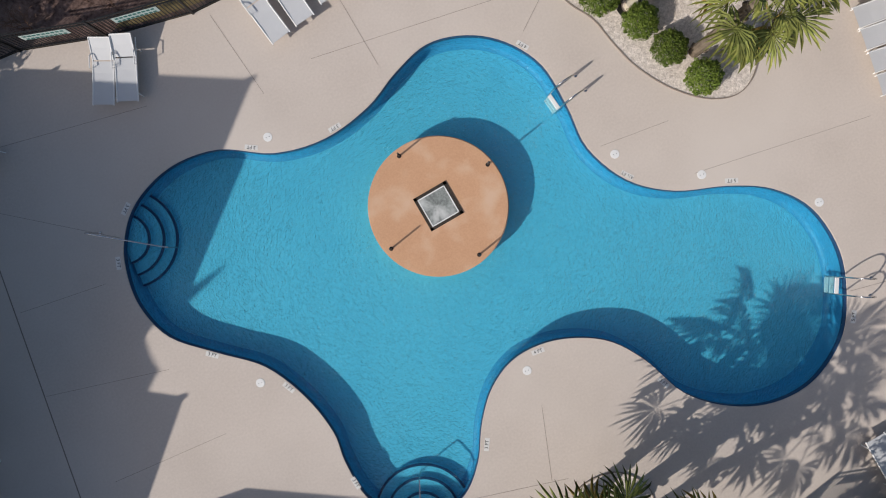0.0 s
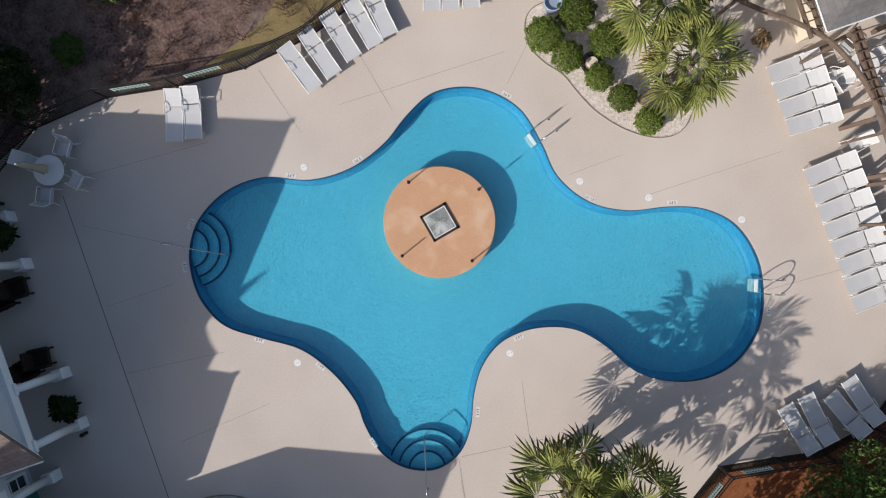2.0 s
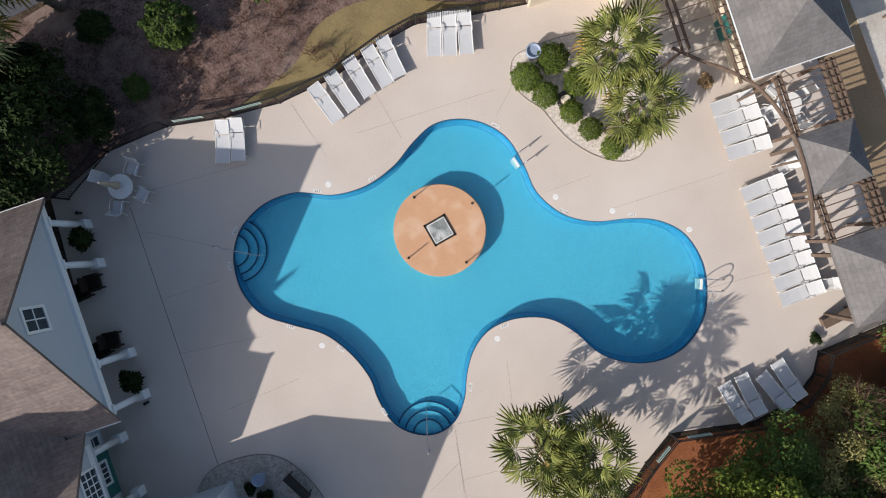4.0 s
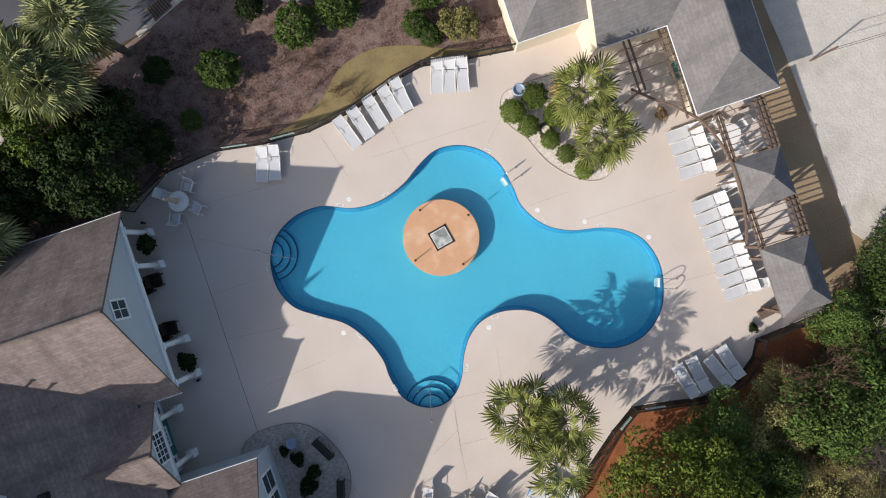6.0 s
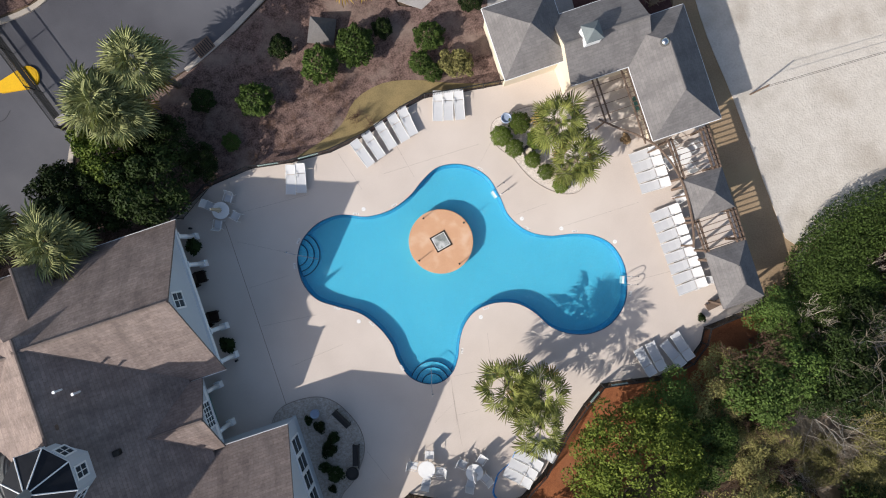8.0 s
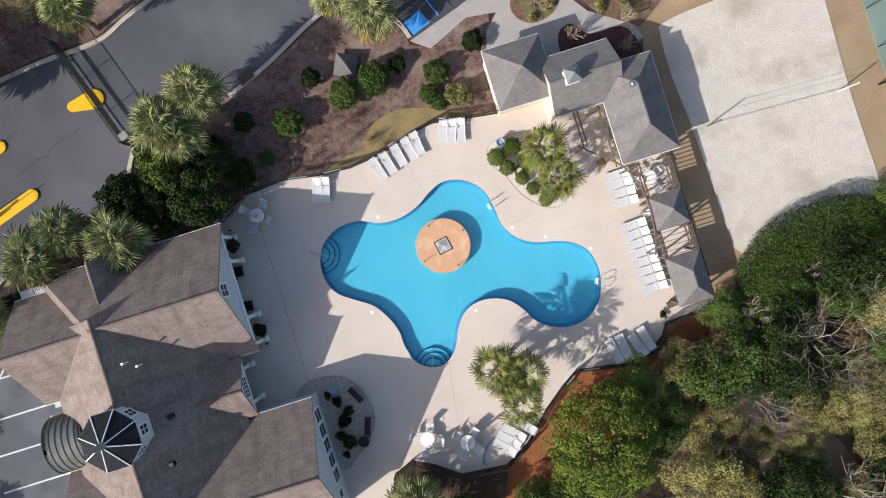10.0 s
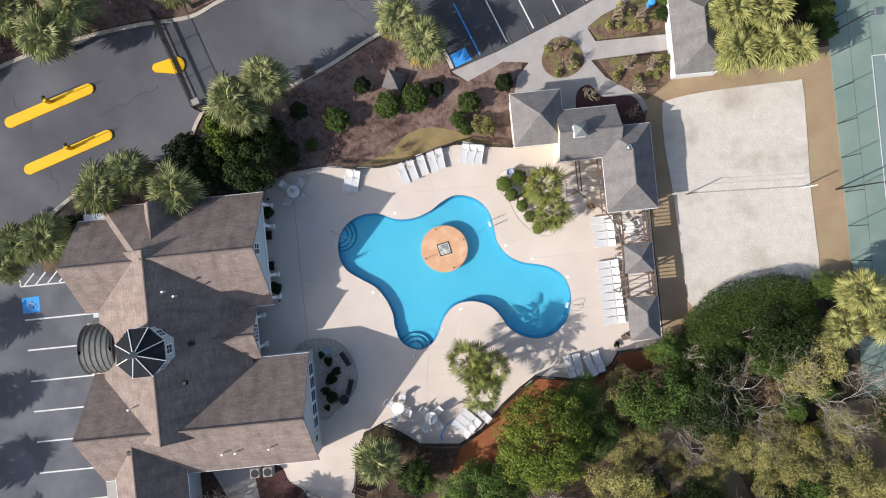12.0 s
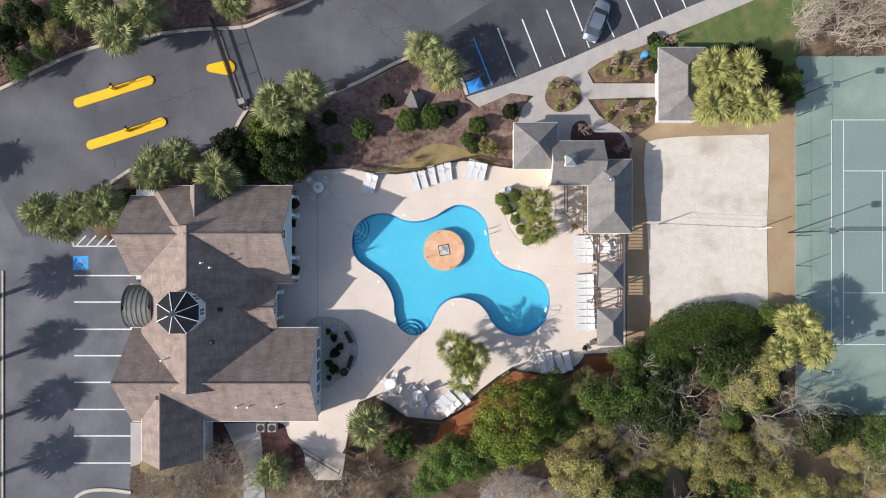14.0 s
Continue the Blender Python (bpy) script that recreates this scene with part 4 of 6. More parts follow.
# ---- plants ----
def frond_mesh(name, mat, seed, stalk=0.85, fan=0.95, fold=0.22):
    """A palm fan: a stalk along +x and two dozen narrow drooping blades."""
    r = random.Random(seed)
    bm = bmesh.new()
    tube(bm, [(0, 0, 0), (stalk * 0.5, 0, 0.05), (stalk, 0, 0.0)], 0.022, 3, 0.012, cap=False)
    n = 17
    for i in range(n):
        t = i / (n - 1) * 2 - 1
        a = radians(100 * t + r.uniform(-4, 4))
        long = fan * (1 - 0.28 * abs(t) ** 2) * r.uniform(0.86, 1.06)
        base = Vector((stalk + 0.10 * (1 - abs(t)), 0, 0))
        d = Vector((math.cos(a), math.sin(a), 0))
        s = Vector((-math.sin(a), math.cos(a), 0))
        droop = r.uniform(0.12, 0.5)
        w = 0.042
        lift = fold * abs(t) * 0.4
        p = [base, base + d * long * 0.45 + s * w + Vector((0, 0, lift)), base + d * long * 0.5 + Vector((0, 0, lift + 0.035)), base + d * long * 0.45 - s * w + Vector((0, 0, lift)),
             base + d * long + Vector((0, 0, lift - droop * long)), base + d * long * 0.8 + s * w * 0.6 + Vector((0, 0, lift - 0.1 * long)), base + d * long * 0.8 - s * w * 0.6 + Vector((0, 0, lift - 0.1 * long))]
        v = [bm.verts.new(q) for q in p]
        bm.faces.new((v[0], v[3], v[2]))
        bm.faces.new((v[0], v[2], v[1]))
        bm.faces.new((v[1], v[2], v[4], v[5]))
        bm.faces.new((v[2], v[3], v[6], v[4]))
    me = bpy.data.meshes.new(name)
    bm.to_mesh(me)
    bm.free()
    me.materials.append(mat)
    return me


FRONDS = {k: [frond_mesh("frond", m, s, stalk=st * q, fan=fan) for s, st in ((1, 0.8), (2, 1.0), (3, 0.65))] for k, m, q, fan in (("green", FROND, 1.2, 0.92), ("old", FROND_OLD, 1.0, 0.9), ("pale", FROND_GREY, 1.0, 0.95), ("gold", FROND_GOLD, 1.0, 0.95))}


def palm(x, y, h, size=1.0, tone="green", lean=(0.0, 0.0), count=36, group="palms by the pool"):
    r = random.Random(int(x * 100) + int(y * 10))
    words = {"green": "cabbage palm with green fan leaves and a rough trunk", "pale": "cabbage palm with dense grey-green fan leaves", "gold": "cabbage palm with yellowish green fan leaves"}[tone]
    ob = thing("palm_tree", pose(x, y, -0.05, 0, 0, 0), words, "palm tree", group)
    top = Vector((lean[0], lean[1], h))
    bm = bmesh.new()
    tube(bm, [(0, 0, -0.2), (0.02, 0, 0.3), (top.x * 0.3, top.y * 0.3, h * 0.5), (*(top * 1.0),)], 0.20 * size, 10, 0.16 * size)
    for k in range(int(h * 5)):
        t = (k + 0.5) / (h * 5)
        a = k * 2.4
        q = Vector((top.x * t, top.y * t, h * t))
        box(bm, (q.x + 0.19 * size * math.cos(a), q.y + 0.19 * size * math.sin(a), q.z), (0.10, 0.14, 0.12), math.degrees(a))
    part("trunk", bm, TRUNK, ob)
    for k in range(count):
        t = (k + 0.5) / count
        elev = 84 - 118 * t ** 0.75 + r.uniform(-8, 8)
        kind = "old" if (t > 0.88 and r.random() < 0.75) else tone
        f = new("frond", FRONDS[kind][r.randrange(3)])
        f.parent = ob
        s = size * r.uniform(0.88, 1.12) * (0.8 + 0.25 * min(1, t * 2))
        f.matrix_basis = Matrix.Translation(top + Vector((0, 0, -0.25 * t))) @ pose(0, 0, 0, 0, 0, 137.5 * k + r.uniform(-10, 10)) @ pose(0, 0, 0, 0, -elev, 0) @ pose(0, 0, 0, r.uniform(-15, 15), 0, 0) @ Matrix.Diagonal((s, s, s, 1))
    return ob


def leaf_cloud(name, blobs, count, size, mat, seed, shell=0.72, flat=0.5):
    """Many small folded leaves in and on a cluster of rounded clumps."""
    g = np.random.default_rng(seed)
    vol = np.array([b[3] * b[4] * b[5] for b in blobs]) ** 0.67
    pick = g.choice(len(blobs), count, p=vol / vol.sum())
    c = np.array([b[:3] for b in blobs])[pick]
    rad = np.array([b[3:] for b in blobs])[pick]
    d = g.normal(size=(count, 3))
    d[:, 2] = np.where(d[:, 2] < -0.5, -d[:, 2], d[:, 2])
    d /= np.linalg.norm(d, axis=1, keepdims=True)
    p = c + d * rad * (shell + (1 - shell) * g.random((count, 1)) ** 0.6) * g.uniform(0.9, 1.1, (count, 1))
    nrm = d + g.normal(size=(count, 3)) * 0.8 + (0, 0, flat)
    nrm /= np.linalg.norm(nrm, axis=1, keepdims=True)
    u = np.cross(nrm, g.normal(size=(count, 3)))
    u /= np.linalg.norm(u, axis=1, keepdims=True)
    w = np.cross(nrm, u)
    s = size * g.uniform(0.6, 1.35, (count, 1))
    verts = np.stack([p - u * s, p - w * s * 0.5 + nrm * s * 0.12, p + u * s, p + w * s * 0.5 + nrm * s * 0.12], 1).reshape(-1, 3)
    k = np.arange(count)[:, None] * 4
    faces = np.concatenate([k + (0, 1, 2), k + (0, 2, 3)]).tolist()
    me = bpy.data.meshes.new(name)
    me.from_pydata(verts.tolist(), [], faces)
    me.materials.append(mat)
    return me


def ball_blobs(r, h, n, seed, lump=0.45, core=0.72):
    """Clumps that make up a crown of radius r and height h, standing on z = 0; loose crowns are uneven, clipped ones round."""
    g = random.Random(seed)
    loose = lump >= 0.2
    out = [(0, 0, h * 0.45, r * core, r * core, h * 0.5 * core)]
    swing = [(k, g.uniform(0, 6.28), (0.16 if loose else 0.04) / (k - 1)) for k in (2, 3, 5)]
    for k in range(n):
        a, e = 2.4 * k + g.uniform(-0.4, 0.4), g.uniform(-0.3, 1.0)
        wide = 1 + sum(w * math.sin(m * a + p) for m, p, w in swing)
        q = r * (1 - lump) * math.sqrt(max(0.02, 1 - e * e * 0.96)) * g.uniform(0.8, 1.15) * wide
        s = r * lump * (g.uniform(0.5, 1.3) if loose else g.uniform(0.7, 1.2))
        out.append((q * math.cos(a), q * math.sin(a), h * (0.5 + 0.36 * e * (g.uniform(0.75, 1.25) if loose else 1)), s, s, s * 0.8))
    return out


def stem_mesh(name, h, r, mat, seed, limbs=5):
    g = random.Random(seed)
    bm = bmesh.new()
    tube(bm, [(0, 0, -0.2), (g.uniform(-0.1, 0.1), g.uniform(-0.1, 0.1), h * 0.5), (0, 0, h)], r, 7, r * 0.4)
    for k in range(limbs):
        a, z = 2.4 * k, h * (0.4 + 0.5 * k / limbs)
        q = h * g.uniform(0.3, 0.5)
        tube(bm, [(0, 0, z), (q * 0.5 * math.cos(a), q * 0.5 * math.sin(a), z + q * 0.45), (q * math.cos(a), q * math.sin(a), z + q * 0.6)], r * 0.45, 5, r * 0.12)
    me = bpy.data.meshes.new(name)
    bm.to_mesh(me)
    bm.free()
    me.materials.append(mat)
    return me


def make_bush(r, h, n, leaf, mat, seed, label, category="bush", group="", name="bush", blobs=9, lump=0.4, core=0.72):
    """A bush or tree prototype, kept below the ground until it is copied."""
    ob = thing(name, pose(0, 0, -60), label, category, group)
    st = new("trunk" if name == "tree" else "stem", stem_mesh("stem", h * 0.6, max(0.03, r * 0.05), BARK, seed))
    st.parent = ob
    cr = new("crown", leaf_cloud("crown", ball_blobs(r, h, blobs, seed, lump, core), n, leaf, mat, seed))
    cr.parent = ob
    return ob


def bare_tree(seed, h, mat, label, name="bare_tree", spread=0.55, levels=5, group="bare trees", thick=0.03, twigs=None):
    """A leafless tree: limbs that fork again and again into fine twigs."""
    g = random.Random(seed)
    bm, fine = bmesh.new(), bmesh.new()

    def grow(p, d, long, r, k):
        q = p + d * long * 0.5 + Vector((g.uniform(-1, 1), g.uniform(-1, 1), g.uniform(-0.3, 0.5))) * long * 0.16
        e = q + d * long * 0.5 + Vector((g.uniform(-1, 1), g.uniform(-1, 1), g.uniform(-0.3, 0.4))) * long * 0.10
        tube(bm if k < 4 else fine, [p, (p + q) / 2 + Vector((g.uniform(-1, 1), g.uniform(-1, 1), 0)) * long * 0.05, q, e] if k < 4 else [p, q, e], r, 5 if k < 3 else 3, r * 0.62, cap=False)
        if k < levels:
            for i in range(3 if k < levels - 1 else 4):
                n = (d + Vector((g.uniform(-1, 1), g.uniform(-1, 1), g.uniform(-0.35, 0.7))) * spread * 1.3).normalized()
                grow(e if i else q, n, long * g.uniform(0.62, 0.82), r * 0.6, k + 1)

    for k in range(3):
        a = 2.1 * k + g.uniform(-0.4, 0.4)
        grow(Vector((0, 0, -0.1)), Vector((0.35 * math.cos(a), 0.35 * math.sin(a), 1)).normalized(), h * 0.33, h * thick * 0.5, 1)
    ob = thing(name, pose(0, 0, -60), label, "bare tree" if name == "bare_tree" else "bare shrub", group)
    part("trunk", bm, mat, ob)
    part("crown", fine, twigs or mat, ob)
    return ob


used = set()


def plant(proto, x, y, size=1.0, z=0.0, turn=None, tall=1.0):
    """Sets a prototype at a place; the first time it is moved there, later copied."""
    m = pose(x, y, z, 0, 0, random.uniform(0, 360) if turn is None else turn) @ Matrix.Diagonal((size, size, size * tall * random.uniform(0.9, 1.1), 1))
    if proto.name in used:
        return copy_thing(proto, m @ Matrix.Diagonal([1 / s for s in proto.scale] + [1]))
    used.add(proto.name)
    proto.matrix_basis = m
    return proto


# ---- planted beds by the pool ----
def shell_bed(outline, name, mat=SHELL):
    line = smooth_line(outline, 5)
    bm = bmesh.new()
    slab(bm, [line], -0.02, 0.03)
    bed = tagged(mesh_ob(name, bm, mat), "planting bed of pale crushed shell with a dark edging", "planting bed", kind="structure")
    bm = bmesh.new()
    ribbon(bm, line, 0.028, -0.02, 0.05, True)
    part("edging", bm, JOINT, bed, "dark plastic bed edging")
    return bed


shell_bed([(5.68, 5.97), (6.12, 6.45), (6.91, 6.55), (8.31, 6.58), (10.24, 6.30), (11.67, 5.30), (11.73, 3.26), (10.85, 1.04), (10.05, 0.17), (9.06, 0.23), (8.03, 0.92), (7.22, 1.90), (6.78, 2.81), (6.44, 3.69), (5.92, 4.37), (5.59, 5.12)], "pavement_shell_bed_east")
shell_bed([(1.11, -10.11), (1.52, -9.66), (2.55, -9.60), (3.26, -10.13), (3.43, -10.77), (3.00, -11.64), (1.93, -11.79), (1.11, -11.00)], "pavement_shell_bed_south")
# darker copy of the shell: the clubhouse's shade is put into its colour
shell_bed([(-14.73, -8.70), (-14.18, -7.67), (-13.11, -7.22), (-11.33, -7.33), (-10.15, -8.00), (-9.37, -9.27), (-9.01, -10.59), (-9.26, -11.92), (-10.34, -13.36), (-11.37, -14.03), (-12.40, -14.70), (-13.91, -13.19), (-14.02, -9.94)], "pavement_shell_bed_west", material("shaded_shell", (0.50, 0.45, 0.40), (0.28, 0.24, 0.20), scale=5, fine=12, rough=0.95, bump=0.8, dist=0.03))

round_bush = make_bush(0.62, 1.0, 6000, 0.034, LEAF_BRIGHT, 5, "clipped round green bush in the shell bed", group="clipped bushes", blobs=40, lump=0.12, core=0.95)
for (x, y), s in (((6.12, 5.22), 1.15), ((7.53, 5.63), 1.2), ((6.69, 4.18), 1.0), ((8.31, 4.27), 1.15), ((7.59, 3.06), 0.9), ((8.18, 2.06), 0.9), ((8.83, 0.89), 0.9), ((10.31, 1.38), 0.9)):
    plant(round_bush, x, y, s)
dark_bush = make_bush(0.55, 0.8, 2200, 0.05, LEAF_DARK, 6, "dark green shrub in the shaded shell bed", group="bed shrubs", blobs=10)
for (x, y), s in (((-12.08, -8.65), 0.6), ((-11.50, -9.31), 0.8), ((-11.35, -10.87), 1.05), ((-10.83, -10.25), 0.8), ((-12.00, -11.97), 0.75), ((-11.40, -12.57), 1.1), ((-12.02, -13.56), 0.55)):
    plant(dark_bush, x, y, s)
palm(9.0, 1.75, 3.1, 0.95, "green", (0.75, 0.3), 24)
palm(8.85, 4.25, 3.9, 1.0, "green", (0.3, 0.25), 24)
palm(1.5, -10.05, 3.6, 1.06, "green", (-0.3, 0.1), 20)
palm(2.5, -10.5, 4.3, 1.0, "green", (0.5, -0.2), 17)
palm(2.2, -11.4, 4.7, 0.95, "green", (0.1, -1.1), 17)
palm(1.75, -10.9, 3.3, 0.85, "green", (0.15, -0.3), 15)


def urn(x, y, mat, label, r=0.3, h=0.6):
    ob = thing("urn", pose(x, y, 0.02), label, "urn", "urns")
    bm = bmesh.new()
    prof = [(0.55, 0.0), (0.6, 0.05), (0.35, 0.12), (0.7, 0.35), (1.0, 0.75), (0.95, 0.9), (1.05, 1.0), (0.85, 0.98), (0.75, 0.8)]
    rings = [[bm.verts.new((r * a * math.cos(t), r * a * math.sin(t), h * b)) for t in (2 * math.pi * k / 20 for k in range(20))] for a, b in prof]
    for p, q in zip(rings, rings[1:]):
        for k in range(20):
            bm.faces.new((p[k], p[(k + 1) % 20], q[(k + 1) % 20], q[k]))
    part("bowl", bm, mat, ob, smooth=True)
    bm = bmesh.new()
    cone(bm, (0, 0, h * 0.8), r * 0.8, r * 0.8, 0.02, 20)
    part("filling", bm, mat, ob)


GLAZE = material("blue_grey_glaze", (0.30, 0.36, 0.46), (0.24, 0.29, 0.38), scale=3, rough=0.4, bump=0.05)
urn(*(6.77, 6.20), GLAZE, "blue-grey glazed urn beside the bushes", 0.34, 0.75)
urn(*(-11.45, -8.33), GLAZE, "blue-grey glazed urn in the shaded bed", 0.3, 0.6)
urn(*(-10.39, -12.94), BLACK, "dark round fire bowl at the bed's edge", 0.42, 0.4)
bm = bmesh.new()
hose = thing("hose_coil", pose(*(7.59, 3.72), 0.03), "coil of black hose round a pale bucket", "hose")
for k in range(4):
    r = 0.26 + 0.05 * k
    tube(bm, [(r * math.cos(a), r * math.sin(a), 0.03 + 0.025 * k) for a in (2 * math.pi * i / 24 for i in range(25))], 0.02, 5)
part("coil", bm, BLACK, hose)
bm = bmesh.new()
cone(bm, (0, 0, 0.0), 0.15, 0.19, 0.3, 20)
part("bucket", bm, CREAM, hose, "pale plastic bucket")
blue_hose = thing("garden_hose", pose(0, 0, 0), "bright blue garden hose lying on the deck", "hose")
bm = bmesh.new()
tube(bm, [(x, y, 0.03) for x, y in smooth_line([(0.37, -15.10), (-0.23, -15.70), (-1.02, -16.04), (-1.49, -16.49), (-1.86, -17.25), (-1.77, -17.68), (-1.93, -17.23), (-1.32, -16.35)], 5, False)], 0.035, 6)
part("tube", bm, STRIPE_BLUE, blue_hose)


def bench(x, y, turn):
    ob = thing("bench", pose(x, y, 0.03, 0, 0, turn), "black metal garden bench in the shaded bed", "bench", "garden benches")
    bm = bmesh.new()
    box(bm, (0, 0, 0.42), (1.4, 0.42, 0.05), bevel=0.01)
    part("seat", bm, BLACK, ob)
    bm = bmesh.new()
    box(bm, (0, -0.24, 0.7), (1.4, 0.05, 0.45), bevel=0.01)
    part("backrest", bm, BLACK, ob)
    for sx in (-0.62, 0.62):
        for sy in (-0.18, 0.18):
            bm = bmesh.new()
            box(bm, (sx, sy, 0.21), (0.06, 0.06, 0.42))
            part("leg", bm, BLACK, ob)


sheet("pavement_court_bed", [(13.7, 13.0), (14.9, 13.55), (16.1, 12.3), (18.6, 12.2), (19.5, 10.8), (19.4, 9.2), (16.2, 9.2), (13.7, 10.9)], -0.2, 0.062, DARKBED, "dark mulch bed in the bath house corner", "mulch bed", 3)
# cracks in the worn asphalt
cr = random.Random(15)
for a, b in (((-9.6, 25.6), (-4.6, 21.6)), ((-7.4, 26.4), (-3.4, 24.2)), ((-6.0, 23.2), (-2.6, 23.6)), ((-38.2, 18.0), (-36.6, 14.6)), ((-35.6, 11.2), (-34.6, 8.6)), ((-30.4, 15.2), (-24.6, 17.4))):
    p, q = Vector(a), Vector(b)
    n = Vector((q.y - p.y, p.x - q.x)).normalized()
    line = [tuple(p + (q - p) * k / 9 + n * cr.uniform(-0.22, 0.22)) for k in range(10)]
    bm = bmesh.new()
    ribbon(bm, smooth_line(line, 3, False), 0.045, -0.06, -0.038)
    tagged(mesh_ob("trim_crack", bm, TAR), "dark tarred crack in the asphalt", "crack", "asphalt cracks", "structure")
# joints across the footpath
wa, wb = Vector((2.87, 16.06)), Vector((32.90, 28.00))
wd = (wb - wa).normalized()
for k in range(1, 17):
    q = wa + wd * 1.9 * k
    n = Vector((-wd.y, wd.x))
    bm = bmesh.new()
    ribbon(bm, [tuple(q - n * 0.75), tuple(q + n * 0.9)], 0.02, 0.0, 0.034)
    tagged(mesh_ob("trim_joint", bm, JOINT), "dark joint across the footpath", "joint", "footpath joints", "structure")
bench(*(-9.93, -9.24), 118)
bench(*(-9.77, -11.84), 72)


# ---- fences ----
def fence(line, h, label, step=2.0, pick=0.11, banner=()):
    """A picket fence along a line: a post every two metres, with rails and pickets between."""
    ob = thing("fence", pose(0, 0, 0), label, "fence", "pool fences")
    pts, acc = [line[0]], 0.0
    for a, b in zip(line, line[1:]):
        n = math.dist(a, b)
        k = max(1, round(n / step))
        pts += [(a[0] + (b[0] - a[0]) * i / k, a[1] + (b[1] - a[1]) * i / k) for i in range(1, k + 1)]
    for p in pts:
        bm = bmesh.new()
        box(bm, (*p, h / 2 - 0.05), (0.065, 0.065, h + 0.12))
        part("post", bm, BLACK, ob)
    for i, (a, b) in enumerate(zip(pts, pts[1:])):
        d = Vector((b[0] - a[0], b[1] - a[1], 0))
        n, turn = d.length, math.degrees(math.atan2(d.y, d.x))
        mid = ((a[0] + b[0]) / 2, (a[1] + b[1]) / 2)
        bm = bmesh.new()
        for z in (0.12, h - 0.18, h - 0.03):
            box(bm, (*mid, z), (n, 0.035, 0.035), turn)
        k = int(n / pick)
        for j in range(1, k):
            q = Vector((*a, 0)) + d * j / k
            box(bm, (q.x, q.y, h / 2), (0.018, 0.018, h - 0.1), turn)
        tagged(part("panel", bm, BLACK, ob), kind="stuff")
        if i in banner:
            bm = bmesh.new()
            m = pose(*mid, h * 0.72, 0, 0, turn)
            box(bm, (0, -0.03, 0), (n * 0.5, 0.012, 0.30), 0, m)
            sign = part("banner", bm, BANNER, ob, "pale green banner with dark lettering too small to read")
            bm = bmesh.new()
            for q in range(9):
                for row in (0.08, -0.09):
                    box(bm, (n * (-0.2 + 0.05 * q), -0.04, row), (n * 0.034, 0.006, 0.08), 0, m)
            tagged(part("lettering", bm, TEAL, sign, "dark green bars of lettering"), kind="stuff")


BANNER = material("pale_green_banner", (0.52, 0.60, 0.57), (0.46, 0.54, 0.51), scale=3, rough=0.6, bump=0.05)
fence([(-15.82, 6.81), (-13.37, 8.30), (-10.39, 8.54), (-7.70, 8.06), (-5.01, 7.88), (-2.33, 8.18), (0.36, 9.01), (2.15, 9.31), (4.54, 8.90), (7.52, 8.48)], 1.25, "black metal picket fence along the deck's mulch bed", banner=(2, 3))
fence([(19.16, -10.81), (14.99, -11.10), (14.45, -12.00), (13.19, -12.90), (11.10, -13.25), (9.31, -12.90), (7.22, -12.54), (5.73, -13.49), (3.94, -14.87), (1.85, -16.90), (-0.24, -18.09), (-3.82, -17.73), (-5.61, -16.42), (-7.28, -15.52), (-8.84, -16.18), (-9.67, -18.15), (-10.15, -20.84)], 1.25, "black metal picket fence along the pine-straw bank", banner=(6, 7))
sheet("pavement_pine_straw", [(19.46, -11.16), (14.99, -11.40), (14.45, -12.30), (13.19, -13.19), (11.10, -13.55), (9.31, -13.19), (7.22, -12.84), (5.73, -13.79), (3.94, -15.22), (1.85, -17.25), (-0.24, -18.45), (-1.43, -21.43), (4.54, -20.84), (10.51, -17.85), (13.49, -17.25), (17.67, -15.76), (20.36, -13.67), (21.25, -11.88), (20.36, -9.79)], -0.2, 0.02, STRAW, "rust-red pine straw on the bank", "pine straw")


# ---- pergola ----
pergola = thing("pergola", pose(0, 0, 0), "weathered timber pergola with slats between the shade shelters", "pergola")


def beam(a, b, w, h, name="beam"):
    bm = bmesh.new()
    p, q = Vector(a), Vector(b)
    d = q - p
    box(bm, (p + q) / 2, (d.length, w, h), math.degrees(math.atan2(d.y, d.x)))
    return part(name, bm, TIMBER, pergola)


ZP = 2.32
arc = smooth_line([(11.99, 4.00), (12.94, 3.12), (13.92, 2.33), (14.84, 1.34), (15.42, 0.05), (15.69, -1.18), (15.72, -2.3), (15.62, -3.4), (15.40, -4.6), (15.09, -5.56)], 5, False)
bm = bmesh.new()
ribbon(bm, arc, 0.075, ZP - 0.1, ZP + 0.1)
part("curved_beam", bm, TIMBER, pergola)
for k in range(2, len(arc), 14):
    bm = bmesh.new()
    box(bm, (*arc[k], ZP / 2 - 0.05), (0.1, 0.1, ZP - 0.1), bevel=0.01)
    part("post", bm, TIMBER, pergola)
XW, XE = 15.7, 18.3
for y0, y1 in ((1.45, -1.3), (-3.95, -6.1)):
    for x in (XW, XW + 0.22, XE, XE - 0.22, XE - 0.5):
        beam((x, y0, ZP), (x, y1, ZP), 0.07, 0.2)
    k = 8 if y0 > 0 else 6
    for i in range(k):
        y = y0 + (y1 - y0) * (i + 0.5) / k
        beam((XW - 0.2, y, ZP + 0.14), (XE - 0.02, y, ZP + 0.14), 0.04, 0.09, "slat")
    for x in (XW + 0.1, XE - 0.1):
        for y in (y0 - 0.12, y1 + 0.12):
            bm = bmesh.new()
            box(bm, (x, y, ZP / 2), (0.15, 0.15, ZP), bevel=0.01)
            part("post", bm, TIMBER, pergola)
